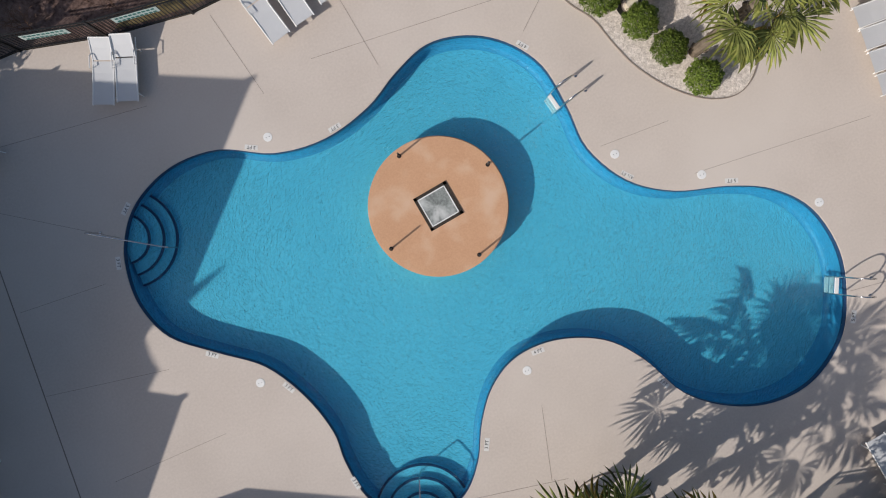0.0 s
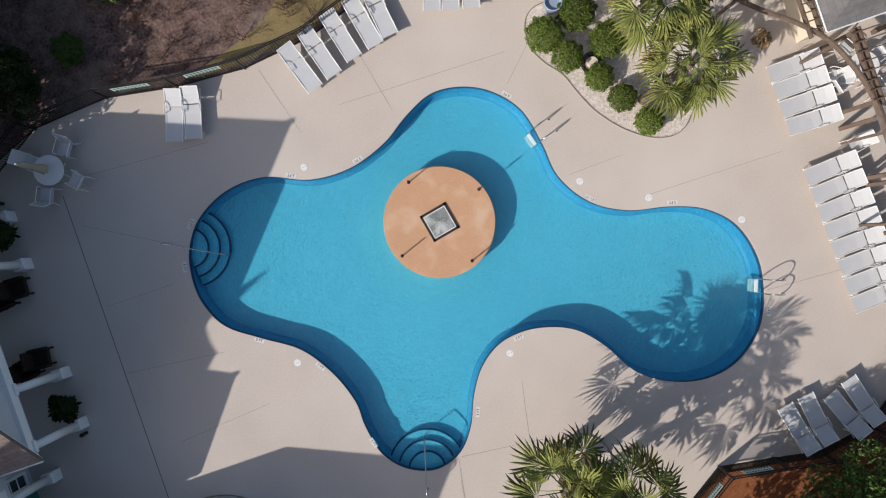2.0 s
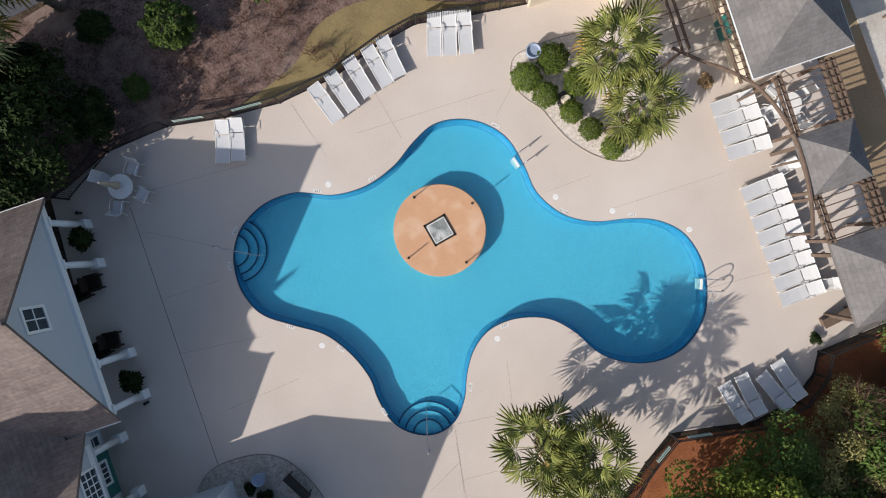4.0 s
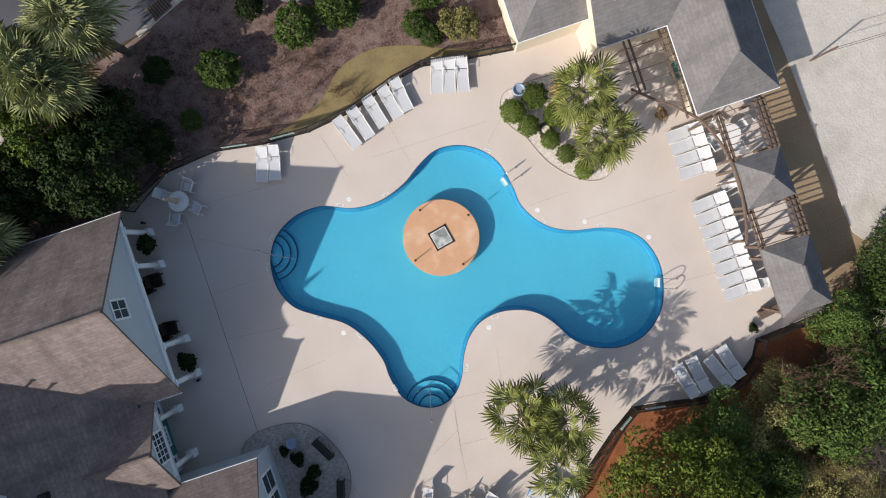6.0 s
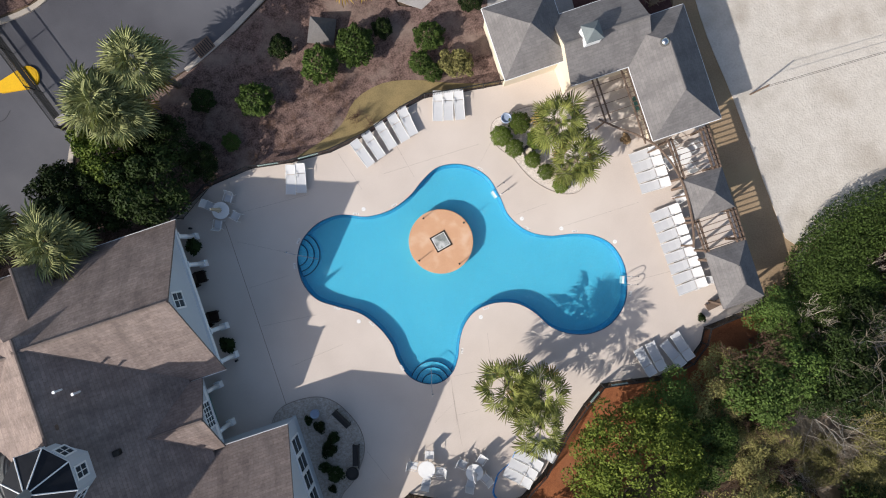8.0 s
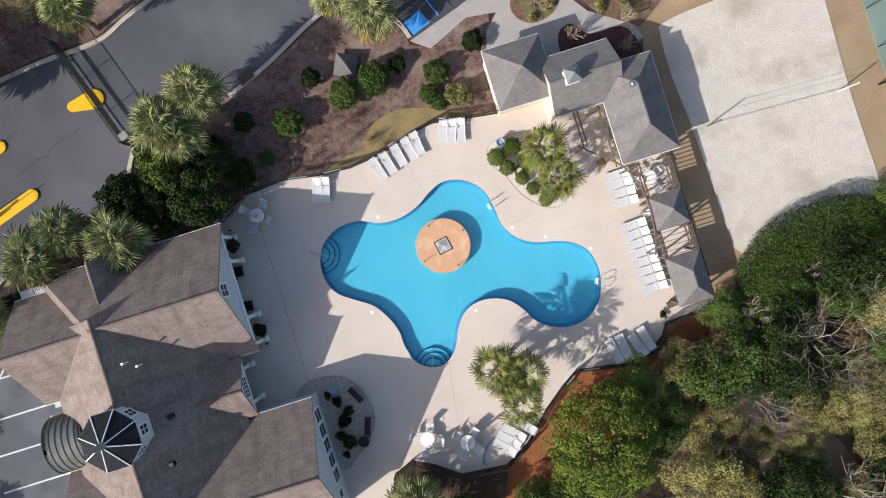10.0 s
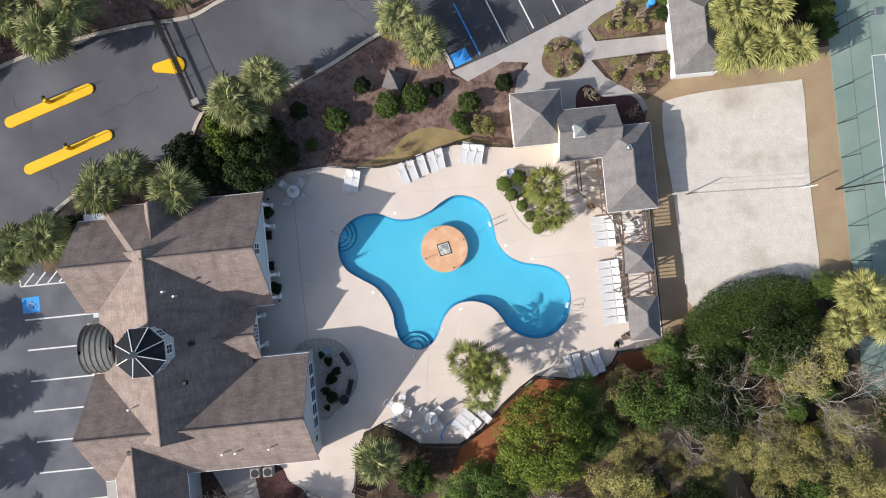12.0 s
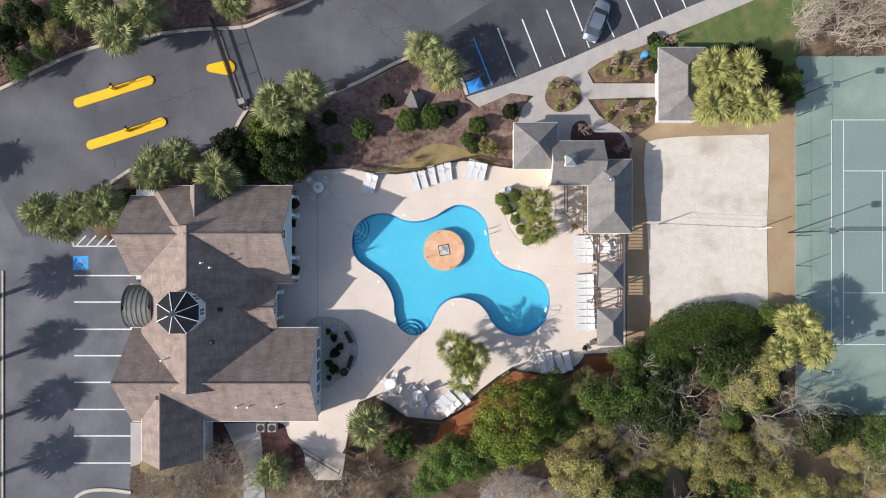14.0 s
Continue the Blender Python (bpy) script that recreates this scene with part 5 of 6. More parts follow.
for i in range(5):
    y = 6.0 - 0.62 * i
    x0 = min((p for p in arc), key=lambda p: abs(p[1] - y))[0]
    beam((x0 - 0.1, y, ZP + 0.16), (14.3, y, ZP + 0.15), 0.03, 0.07, "slat")
for x in (12.38, 12.68, 14.3, 14.68):
    beam((x, 6.75, ZP), (x, 3.7 if x < 13 else 1.6, ZP), 0.06, 0.18)
for i in range(16):
    beam((14.2, 6.5 - 0.31 * i, ZP + 0.14), (14.8, 6.5 - 0.31 * i, ZP + 0.14), 0.035, 0.07, "slat")
for yc, y0, y1 in ((-2.8, -4.0, -1.55), (-8.1, -9.8, -6.45)):
    owner = [o for o in bpy.data.objects if o.name.startswith("shade_shelter") and o.parent is None][0 if yc > -5 else 1]
    for x in (15.85, 18.1):
        for y in (y0 + 0.2, y1 - 0.2):
            bm = bmesh.new()
            box(bm, (x, y, 1.12), (0.16, 0.16, 2.24), bevel=0.012)
            part("post", bm, TIMBER, owner)
potted = make_bush(0.42, 0.8, 500, 0.09, LEAF_BROWN, 9, "reddish shrub in a dark pot on the deck", group="potted plants", name="potted_plant", blobs=7)
plant(dark_bush, *(14.96, -10.42), 0.55)
for x, y in ((13.83, 2.39),):
    plant(potted, x, y, 0.9)
fern = make_bush(0.6, 1.3, 420, 0.16, LEAF_DARK, 10, "dark leafy plant in a pot by the porch columns", group="porch plants", name="potted_plant", blobs=6)
for x, y in ((-15.50, 4.77), (-15.47, -2.15)):
    plant(fern, x, y, 0.95)

# ---- clubhouse details ----
def column(x, y, h=2.95, r=0.16):
    ob = new("column")
    ob.parent = club
    ob.matrix_basis = pose(x, y, 0)
    for name, z0, z1, w in (("base", 0.0, 0.55, 0.44), ("capital", h - 0.12, h, 0.42)):
        bm = bmesh.new()
        box(bm, (0, 0, (z0 + z1) / 2), (w, w, z1 - z0), bevel=0.02)
        part(name, bm, TRIM, ob)
    bm = bmesh.new()
    cone(bm, (0, 0, 0.55), r, r * 0.85, h - 0.67, 16)
    part("shaft", bm, TRIM, ob, smooth=True)


for y in (5.4, 3.5, -0.9, -2.93):
    column(-15.4, y)
for y in (-4.5, -7.15):
    column(-17.05, y)
bm = bmesh.new()
box(bm, (-15.48, 1.45, 2.98), (0.4, 9.4, 0.32))
part("porch_beam", bm, TRIM, club, "white porch beam")
bm = bmesh.new()
box(bm, (-16.95, -5.75, 2.95), (0.36, 3.5, 0.3))
part("porch_beam", bm, TRIM, club, "white porch beam")
bm = bmesh.new()
box(bm, (-16.5, 1.45, 3.0), (1.9, 9.0, 0.06))
part("porch_ceiling", bm, TRIM, club, "white porch ceiling")


def window(x, y, z, w, h, cols, rows, turn=0.0, tilt=0.0):
    """A window in a wall that faces +x: a white frame, a dark pane and bars."""
    ob = new("window")
    ob.parent = club
    ob.matrix_basis = pose(x, y, z, 0, tilt, turn)
    bm = bmesh.new()
    box(bm, (0.015, 0, 0), (0.03, w, h))
    part("pane", bm, PANE, ob)
    bm = bmesh.new()
    for s in (-1, 1):
        box(bm, (0.03, s * (w / 2 + 0.05), 0), (0.08, 0.11, h + 0.2))
        box(bm, (0.032, 0, s * (h / 2 + 0.05)), (0.08, w + 0.2, 0.11))
    for k in range(1, cols):
        box(bm, (0.03, -w / 2 + w * k / cols, 0), (0.04, 0.045, h))
    for k in range(1, rows):
        box(bm, (0.028, 0, -h / 2 + h * k / rows), (0.04, w, 0.045))
    part("frame", bm, TRIM, ob)


window(-15.42, 1.45, 5.4, 0.85, 1.15, 2, 2)
for k in range(5):
    window(-12.85, -9.6 - 1.18 * k, 1.75, 0.95, 1.5, 1, 2)
window(-12.85, -15.7, 2.0, 0.6, 0.9, 1, 1)
window(-16.8, -5.72, 3.5, 1.5, 1.0, 5, 3)
bm = bmesh.new()
box(bm, (-17.99, -5.75, 1.2), (0.06, 2.3, 2.4))
part("door", bm, TEAL, club, "teal double door")
window(-17.96, -5.75, 1.35, 0.95, 1.7, 4, 4)
window(-17.99, -4.25, 1.35, 0.42, 1.9, 1, 5)
window(-17.99, -7.25, 1.35, 0.42, 1.9, 1, 5)
WICKER = material("dark_wicker", (0.035, 0.025, 0.02), (0.02, 0.015, 0.012), scale=12, fine=50, rough=0.8, bump=0.5)


def porch_chair(x, y, turn):
    ob = thing("porch_chair", pose(x, y, 0, 0, 0, turn), "dark wicker porch chair in the shade", "chair", "porch chairs")
    bm = bmesh.new()
    box(bm, (0, 0, 0.34), (0.68, 0.66, 0.16), bevel=0.03)
    part("seat", bm, WICKER, ob)
    bm = bmesh.new()
    box(bm, (0, -0.32, 0.66), (0.68, 0.12, 0.6), bevel=0.04)
    part("backrest", bm, WICKER, ob)
    for s in (-0.34, 0.34):
        bm = bmesh.new()
        box(bm, (s, 0, 0.48), (0.12, 0.7, 0.28), bevel=0.04)
        part("armrest", bm, WICKER, ob)
        for q in (-0.28, 0.28):
            bm = bmesh.new()
            box(bm, (s * 0.88, q, 0.14), (0.07, 0.07, 0.28))
            part("leg", bm, WICKER, ob)


for x, y in ((-15.81, 2.71), (-16.47, 2.48), (-15.86, -0.08), (-16.46, -0.32)):
    porch_chair(x, y, -90 + random.uniform(-15, 15))
bm = bmesh.new()
for y in (1.45 - 4.85, 1.45 + 4.85):
    for s in (1,):
        tube(bm, [(-15.2, y, ZE - 0.16), (-15.2, 1.45, ZR - 0.2)], 0.09, 4)
part("rake_board", bm, TRIM, club, "white rake boards")
for (x, y), z in (((-22.6, -1.3), 7.05), ((-21.95, -1.75), 6.6), ((-26.75, -10.6), 6.1), ((-20.08, -15.37), 4.75), ((-18.98, -15.38), 4.75), ((-16.11, -15.29), 4.85)):
    bm = bmesh.new()
    tube(bm, [(x, y, z - 0.8), (x, y, z + 0.35)], 0.06, 8)
    cone(bm, (x, y, z + 0.35), 0.10, 0.09, 0.08, 10)
    part("vent_pipe", bm, TRIM, club, "white roof vent pipe")
for x, y, z, mat, label in ((-21.3, -5.78, 5.95, BLACK, "low dark roof vent"), (-23.35, -3.2, 7.05, TIMBER, "rusty brown roof vent"), (-27.44, -14.33, 5.5, BLACK, "low dark roof vent"), (-21.95, -8.85, 6.4, BLACK, "dark roof vent pipe")):
    bm = bmesh.new()
    box(bm, (x, y, z), (0.4, 0.34, 0.42), bevel=0.05)
    part("roof_vent", bm, mat, club, label)
# cupola
CX, CY = -24.22, -5.82
cup = new("cupola")
cup.parent = club
cup.matrix_basis = pose(CX, CY, 0)
bm = bmesh.new()
cone(bm, (0, 0, 4.6), 1.98, 1.98, 3.85, 8, pose(0, 0, 0, 0, 0, 22.5))
part("drum", bm, SIDING, cup, "white eight-sided drum")
bm = bmesh.new()
cone(bm, (0, 0, 8.45), 2.07, 0.05, 1.1, 8, pose(0, 0, 0, 0, 0, 22.5))
bmesh.ops.recalc_face_normals(bm, faces=bm.faces[:])
part("cupola_roof", bm, SLATE, cup, "dark metal eight-sided roof with pale ribs")
bm = bmesh.new()
for k in range(8):
    a = radians(22.5 + 45 * k)
    tube(bm, [(2.08 * math.cos(a), 2.08 * math.sin(a), 8.46), (0, 0, 9.57)], 0.04, 5)
    b = radians(22.5 + 45 * (k + 1))
    tube(bm, [(2.06 * math.cos(a), 2.06 * math.sin(a), 8.42), (2.06 * math.cos(b), 2.06 * math.sin(b), 8.42)], 0.022, 5)
part("rib", bm, TRIM, cup, "pale metal ribs")
bm = bmesh.new()
cone(bm, (0, 0, 9.3), 0.3, 0.03, 1.7, 12)
part("finial", bm, ZINC, cup, "grey pointed finial")
for k in range(8):
    a = 45 * k
    w = 1.98 * math.cos(radians(22.5)) + 0.005
    c, s = math.cos(radians(a)), math.sin(radians(a))
    bm = bmesh.new()
    m = pose(w * c, w * s, 7.65, 0, 0, a)
    box(bm, (0, 0, 0), (0.04, 0.62, 0.85), 0, m)
    pane = part("pane", bm, PANE, cup)
    bm = bmesh.new()
    for q in (-0.36, 0.36):
        box(bm, (0.02, q, 0), (0.07, 0.1, 1.05), 0, m)
        box(bm, (0.022, 0, q * 1.32), (0.07, 0.8, 0.1), 0, m)
    box(bm, (0.02, 0, 0), (0.05, 0.04, 0.85), 0, m)
    box(bm, (0.021, 0, 0), (0.05, 0.62, 0.04), 0, m)
    part("window_frame", bm, TRIM, cup, "white window frame")
# barrel canopy over the street entrance
bm = bmesh.new()
rows = [[bm.verts.new((-31.5 + 0.48 * k, -5.75 + 2.1 * math.cos(a), 2.9 + 1.75 * math.sin(a))) for a in (math.pi * i / 18 for i in range(19))] for k in range(7)]
for a, b in zip(rows, rows[1:]):
    for i in range(18):
        bm.faces.new((a[i], a[i + 1], b[i + 1], b[i]))
bmesh.ops.solidify(bm, geom=bm.faces[:], thickness=0.06)
vault = part("vault", bm, ZINC, club, "grey metal barrel canopy with raised seams", smooth=True)
for k in range(7):
    bm = bmesh.new()
    tube(bm, [(-31.5 + 0.48 * k, -5.75 + 2.12 * math.cos(a), 2.9 + 1.78 * math.sin(a)) for a in (math.pi * i / 18 for i in range(19))], 0.026, 5)
    part("seam", bm, WALK_DARK, vault)
for y in (-3.75, -7.75):
    bm = bmesh.new()
    box(bm, (-30.9, y, 1.45), (1.3, 0.5, 2.9), bevel=0.03)
    part("pier", bm, CREAM, club, "cream entrance pier")
for x, y in ((-19.04, -18.68), (-17.86, -18.68)):
    ob = thing("air_conditioner", pose(x, y, -0.02), "grey outdoor air conditioning unit beside the clubhouse wall", "air conditioner", "air conditioners")
    bm = bmesh.new()
    box(bm, (0, 0, 0.42), (0.85, 0.85, 0.84), bevel=0.03)
    part("case", bm, WALK, ob)
    bm = bmesh.new()
    cone(bm, (0, 0, 0.83), 0.36, 0.36, 0.03, 20)
    part("fan_grille", bm, BLACK, ob)
# bath house cupola and roof dome
vent = new("roof_vent")
vent.parent = bath
vent.matrix_basis = pose(12.55, 8.7, 3.9)
bm = bmesh.new()
box(bm, (0, 0, 0.3), (1.0, 1.0, 0.9), bevel=0.02)
part("box", bm, TRIM, vent, "white louvred vent box")
bm = bmesh.new()
cone(bm, (0, 0, 0.75), 0.80, 0.02, 0.5, 4, pose(0, 0, 0, 0, 0, 45))
part("cap", bm, material("blue_grey_cap", (0.16, 0.185, 0.19), (0.12, 0.14, 0.145), scale=3, rough=0.6, bump=0.05), vent, "blue-grey pyramid cap")
bm = bmesh.new()
bmesh.ops.create_uvsphere(bm, u_segments=16, v_segments=8, radius=0.28, matrix=pose(16.62, 6.9, 4.1))
part("turbine_vent", bm, CHROME, bath, "silver turbine roof vent", smooth=True)
bm = bmesh.new()
box(bm, (15.28, 4.4, 1.05), (0.06, 1.0, 2.1))
part("door", bm, TEAL, bath, "teal door")

# ---- road furniture ----
ZR0 = -0.037


def stripe(a, b, w=0.12, mat=STRIPE, label="white painted parking line"):
    bm = bmesh.new()
    ribbon(bm, [a, b], w, ZR0 - 0.03, ZR0 + 0.004)
    return tagged(mesh_ob("trim_parking_line", bm, mat), label, "parking line", "parking lines", "structure")


for y in (-2.81, -5.61, -8.48, -11.28, -14.09, -16.96, -19.76, -22.63):
    stripe((-39.0, y), (-32.9, y), 0.13)
stripe((-39.10, 0.30), (-34.51, 0.30))
stripe((-39.10, 0.30), (-39.10, 0.96))
for x in (-38.81, -37.74, -36.66, -35.59):
    stripe((x, 0.30), (x + 1.07, 1.43))
for a, b, m in (((3.22, 22.33), (5.19, 17.31), STRIPE_BLUE), ((5.79, 23.34), (7.76, 18.27), STRIPE), ((8.36, 24.30), (10.33, 19.28), STRIPE), ((10.93, 25.31), (12.90, 20.30), STRIPE), ((13.49, 26.33), (15.46, 21.31), STRIPE), ((15.88, 27.52), (18.09, 22.39), STRIPE), ((18.39, 28.54), (20.66, 23.34), STRIPE), ((20.96, 29.49), (23.22, 24.36), STRIPE), ((23.52, 30.51), (25.73, 25.37), STRIPE)):
    stripe(a, b, 0.13, m, "blue painted parking line" if m is STRIPE_BLUE else "white painted parking line")


def access_pad(pts, symbol=True):
    bm = bmesh.new()
    slab(bm, [pts], ZR0 - 0.03, ZR0 + 0.005)
    pad = tagged(mesh_ob("trim_access_sign", bm, STRIPE_BLUE), "blue painted accessible parking square on the asphalt", "road marking", kind="structure")
    if not symbol:
        return
    c = sum((Vector(p) for p in pts), Vector((0, 0))) / len(pts)
    bm = bmesh.new()
    tube(bm, [(c.x + 0.28 * math.cos(a), c.y - 0.1 + 0.28 * math.sin(a), ZR0 + 0.005) for a in (radians(40 + 250 * i / 16) for i in range(17))], 0.04, 4)
    tube(bm, [(c.x + 0.02, c.y + 0.4, ZR0 + 0.005), (c.x + 0.04, c.y, ZR0 + 0.005), (c.x + 0.35, c.y, ZR0 + 0.005), (c.x + 0.45, c.y - 0.35, ZR0 + 0.005)], 0.045, 4)
    part("wheelchair_symbol", bm, STRIPE, pad, "white wheelchair symbol")


access_pad([(-39.10, -0.78), (-37.49, -0.72), (-37.49, -2.15), (-39.10, -2.21)])
access_pad([(2.35, 17.55), (3.85, 18.15), (4.4, 17.0), (2.8, 16.4)], False)


def yellow_island(line, w0, w1):
    """A raised, rounded traffic island painted yellow."""
    a, b = Vector(line[0]), Vector(line[1])
    d = (b - a).normalized()
    n = Vector((-d.y, d.x))
    out = [tuple(a + (-d * math.sin(t) + n * math.cos(t)) * w0) for t in (math.pi * k / 10 for k in range(11))]
    out += [tuple(b + (d * math.sin(t) - n * math.cos(t)) * w1) for t in (math.pi * k / 10 for k in range(11))]
    ob = thing("traffic_island", pose(0, 0, 0), "raised concrete traffic island painted yellow", "traffic island", "traffic islands")
    if area(out) < 0:
        out.reverse()
    bm = bmesh.new()
    slab(bm, [out], -0.1, 0.09)
    part("kerb_top", bm, YELLOW, ob)
    bm = bmesh.new()
    slab(bm, [offset_line(out, 0.12)], 0.08, 0.105)
    part("raised_middle", bm, YELLOW, ob)
    return ob, d


i1, d1 = yellow_island(((-38.45, 15.46), (-31.04, 17.79)), 0.52, 0.5)
i2, d2 = yellow_island(((-37.13, 10.99), (-29.73, 13.37)), 0.5, 0.5)
i3, d3 = yellow_island(((-24.54, 19.10), (-22.75, 19.16)), 0.42, 0.78)
for x, y in ((-34.69, 16.96), (-33.13, 12.54)):
    ob = thing("card_reader_post", pose(x, y, 0.1), "short black card reader post on the yellow island", "post", "card readers")
    bm = bmesh.new()
    tube(bm, [(0, 0, 0), (0, 0, 1.0), (0.2, 0.1, 1.15)], 0.05, 8)
    part("post", bm, BLACK, ob)
    bm = bmesh.new()
    box(bm, (0.25, 0.12, 1.18), (0.22, 0.18, 0.3), 20, bevel=0.02)
    part("reader", bm, BLACK, ob)
for isl, (p, q) in ((i1, ((-34.57, 16.90), (-31.16, 17.97))), (i2, ((-33.07, 12.48), (-29.85, 13.55)))):
    bm = bmesh.new()
    tube(bm, [(*p, 0.9), (*q, 0.9)], 0.045, 6, 0.03)
    part("barrier_arm", bm, BLACK, isl, "thin dark barrier arm")
    bm = bmesh.new()
    box(bm, (*p, 0.5), (0.3, 0.3, 1.0), 18, bevel=0.02)
    part("arm_cabinet", bm, YELLOW, isl)
# the entrance gate across the road
gate = thing("road_gate", pose(0, 0, 0), "black metal sliding gate across the road, closed", "gate")
ga, gb = Vector((*(-24.20, 24.14), 0)), Vector((*(-21.09, 14.75), 0))
gd = gb - ga
for z, w in ((0.15, 0.09), (0.75, 0.30), (1.75, 0.035)):
    bm = bmesh.new()
    box(bm, ((ga + gb) / 2 + Vector((0, 0, z))), (gd.length, w, 0.06), math.degrees(math.atan2(gd.y, gd.x)))
    part("rail", bm, BLACK, gate)
for t in np.linspace(0, 1, 4):
    q = ga + gd * float(t)
    bm = bmesh.new()
    box(bm, (q.x, q.y, 0.9), (0.06, 0.06, 1.85))
    part("post", bm, BLACK, gate)
bm = bmesh.new()
for t in np.linspace(0.01, 0.99, 120):
    q = ga + gd * float(t)
    box(bm, (q.x, q.y, 0.97), (0.014, 0.014, 1.5))
tagged(part("picket_infill", bm, BLACK, gate), kind="stuff")
opener = thing("gate_opener", pose(*(-21.01, 15.40), -0.05), "grey steel gate opener cabinet", "cabinet")
bm = bmesh.new()
box(bm, (0, 0, 0.5), (0.7, 0.6, 1.0), 18, bevel=0.03)
part("case", bm, WALK, opener)
for x, y in ((-20.90, 14.69), (-20.18, 14.87)):
    ob = thing("gate_post", pose(x, y, -0.05), "black steel post beside the road gate", "post", "gate posts")
    bm = bmesh.new()
    box(bm, (0, 0, 1.0), (0.14, 0.14, 2.0), 18, bevel=0.01)
    part("shaft", bm, BLACK, ob)
drain = thing("storm_drain", pose(*(-10.81, 17.25), 0.02, 0, 0, 22), "brown cast iron drain grate at the kerb", "drain")
bm = bmesh.new()
box(bm, (0, 0, 0), (1.3, 0.9, 0.12))
part("frame", bm, TIMBER, drain)
bm = bmesh.new()
for k in range(7):
    box(bm, (-0.5 + k / 6, 0, 0.065), (0.07, 0.75, 0.02))
tagged(part("slot", bm, BLACK, drain), kind="stuff")

# ---- car ----
PAINT = material("silver_blue_car_paint", (0.22, 0.25, 0.30), (0.19, 0.22, 0.27), scale=1, rough=0.22, metal=0.55, bump=0)
RUBBER = material("tyre_rubber", (0.015, 0.015, 0.015), scale=6, rough=0.9)
car = thing("car", pose(*(16.12, 23.91), -0.045, 0, 0, 68), "dark blue-grey saloon car in a parking bay", "car")
sections = [(-2.28, 0.62, 0.35, 0.62), (-2.1, 0.80, 0.30, 0.86), (-1.4, 0.90, 0.25, 0.98), (0.0, 0.92, 0.22, 0.95), (1.2, 0.90, 0.25, 0.88), (2.0, 0.80, 0.30, 0.72), (2.3, 0.6, 0.38, 0.58)]
bm = bmesh.new()
rings = []
for x, w, z0, z1 in sections:
    rings.append([bm.verts.new((x, y, z)) for y, z in ((-w, z0), (-w, z1 * 0.75), (-w * 0.88, z1), (0, z1 + 0.03), (w * 0.88, z1), (w, z1 * 0.75), (w, z0))])
for a, b in zip(rings, rings[1:]):
    for k in range(6):
        bm.faces.new((a[k], b[k], b[k + 1], a[k + 1]))
    bm.faces.new((a[6], b[6], b[0], a[0]))
bm.faces.new(rings[0])
bm.faces.new(rings[-1][::-1])
bmesh.ops.recalc_face_normals(bm, faces=bm.faces[:])
part("body", bm, PAINT, car, smooth=True)
bm = bmesh.new()
lo, hi = [(-1.75, 0.72), (-1.0, 0.84), (0.5, 0.84), (1.15, 0.76)], [(-1.15, 0.56), (-0.8, 0.62), (0.15, 0.62), (0.42, 0.56)]
a = [bm.verts.new((x, s * w, 0.93)) for s in (-1, 1) for x, w in lo]
b = [bm.verts.new((x, s * w, 1.42)) for s in (-1, 1) for x, w in hi]
for i in range(3):
    bm.faces.new((a[i], a[i + 1], b[i + 1], b[i]))
    bm.faces.new((a[4 + i], b[4 + i], b[5 + i], a[5 + i]))
bm.faces.new((a[0], b[0], b[4], a[4]))
bm.faces.new((a[3], a[7], b[7], b[3]))
bmesh.ops.recalc_face_normals(bm, faces=bm.faces[:])
part("glazing", bm, PANE, car, "dark window glass")
bm = bmesh.new()
v = [bm.verts.new((x, s * (w + 0.01), z)) for s in (-1, 1) for x, w, z in ((-1.18, 0.56, 1.42), (-0.8, 0.63, 1.45), (0.15, 0.63, 1.45), (0.44, 0.56, 1.42))]
for i in range(3):
    bm.faces.new((v[i], v[i + 1], v[5 + i], v[4 + i]))
part("car_roof", bm, PAINT, car, smooth=True)
for x in (-1.4, 1.4):
    for s in (-0.84, 0.84):
        bm = bmesh.new()
        bmesh.ops.create_cone(bm, cap_ends=True, segments=20, radius1=0.32, radius2=0.32, depth=0.2, matrix=pose(x, s, 0.32, 90, 0, 0))
        wheel = part("tyre", bm, RUBBER, car)
        bm = bmesh.new()
        bmesh.ops.create_cone(bm, cap_ends=True, segments=16, radius1=0.2, radius2=0.18, depth=0.22, matrix=pose(x, s, 0.32, 90, 0, 0))
        part("rim", bm, CHROME, wheel)
for s in (-0.55, 0.55):
    bm = bmesh.new()
    box(bm, (-2.2, s, 0.66), (0.12, 0.32, 0.14), bevel=0.03)
    part("headlight", bm, WHITE, car, "clear headlight")
    bm = bmesh.new()
    box(bm, (0.45, s * 1.75, 0.98), (0.14, 0.16, 0.12), bevel=0.03)
    part("wing_mirror", bm, PAINT, car)

# ---- sports courts ----
XB, X1, YT, YM, YB = 41.03, 42.30, 13.63, 8.25, -10.08
for a, b in (((XB, YT), (52.0, YT)), ((XB, YB), (52.0, YB)), ((XB, YT), (XB, YB)), ((X1, YT), (X1, YB)), ((50.5, YT), (50.5, YB)), ((51.87, YT), (51.87, YB)), ((X1, YM), (50.5, YM)), ((X1, -4.63), (50.5, -4.63)), ((46.42, YM), (46.42, -4.63))):
    bm = bmesh.new()
    ribbon(bm, [a, b], 0.07, 0.01, 0.029)
    tagged(mesh_ob("trim_court_line", bm, STRIPE), "white tennis court line", "court line", "court lines", "structure")
net = thing("tennis_net", pose(0, 1.8, 0.02), "dark tennis net with a white band", "tennis net")
bm = bmesh.new()
for k in range(60):
    box(bm, (41.3 + 0.17 * k, 0, 0.48), (0.02, 0.012, 0.92))
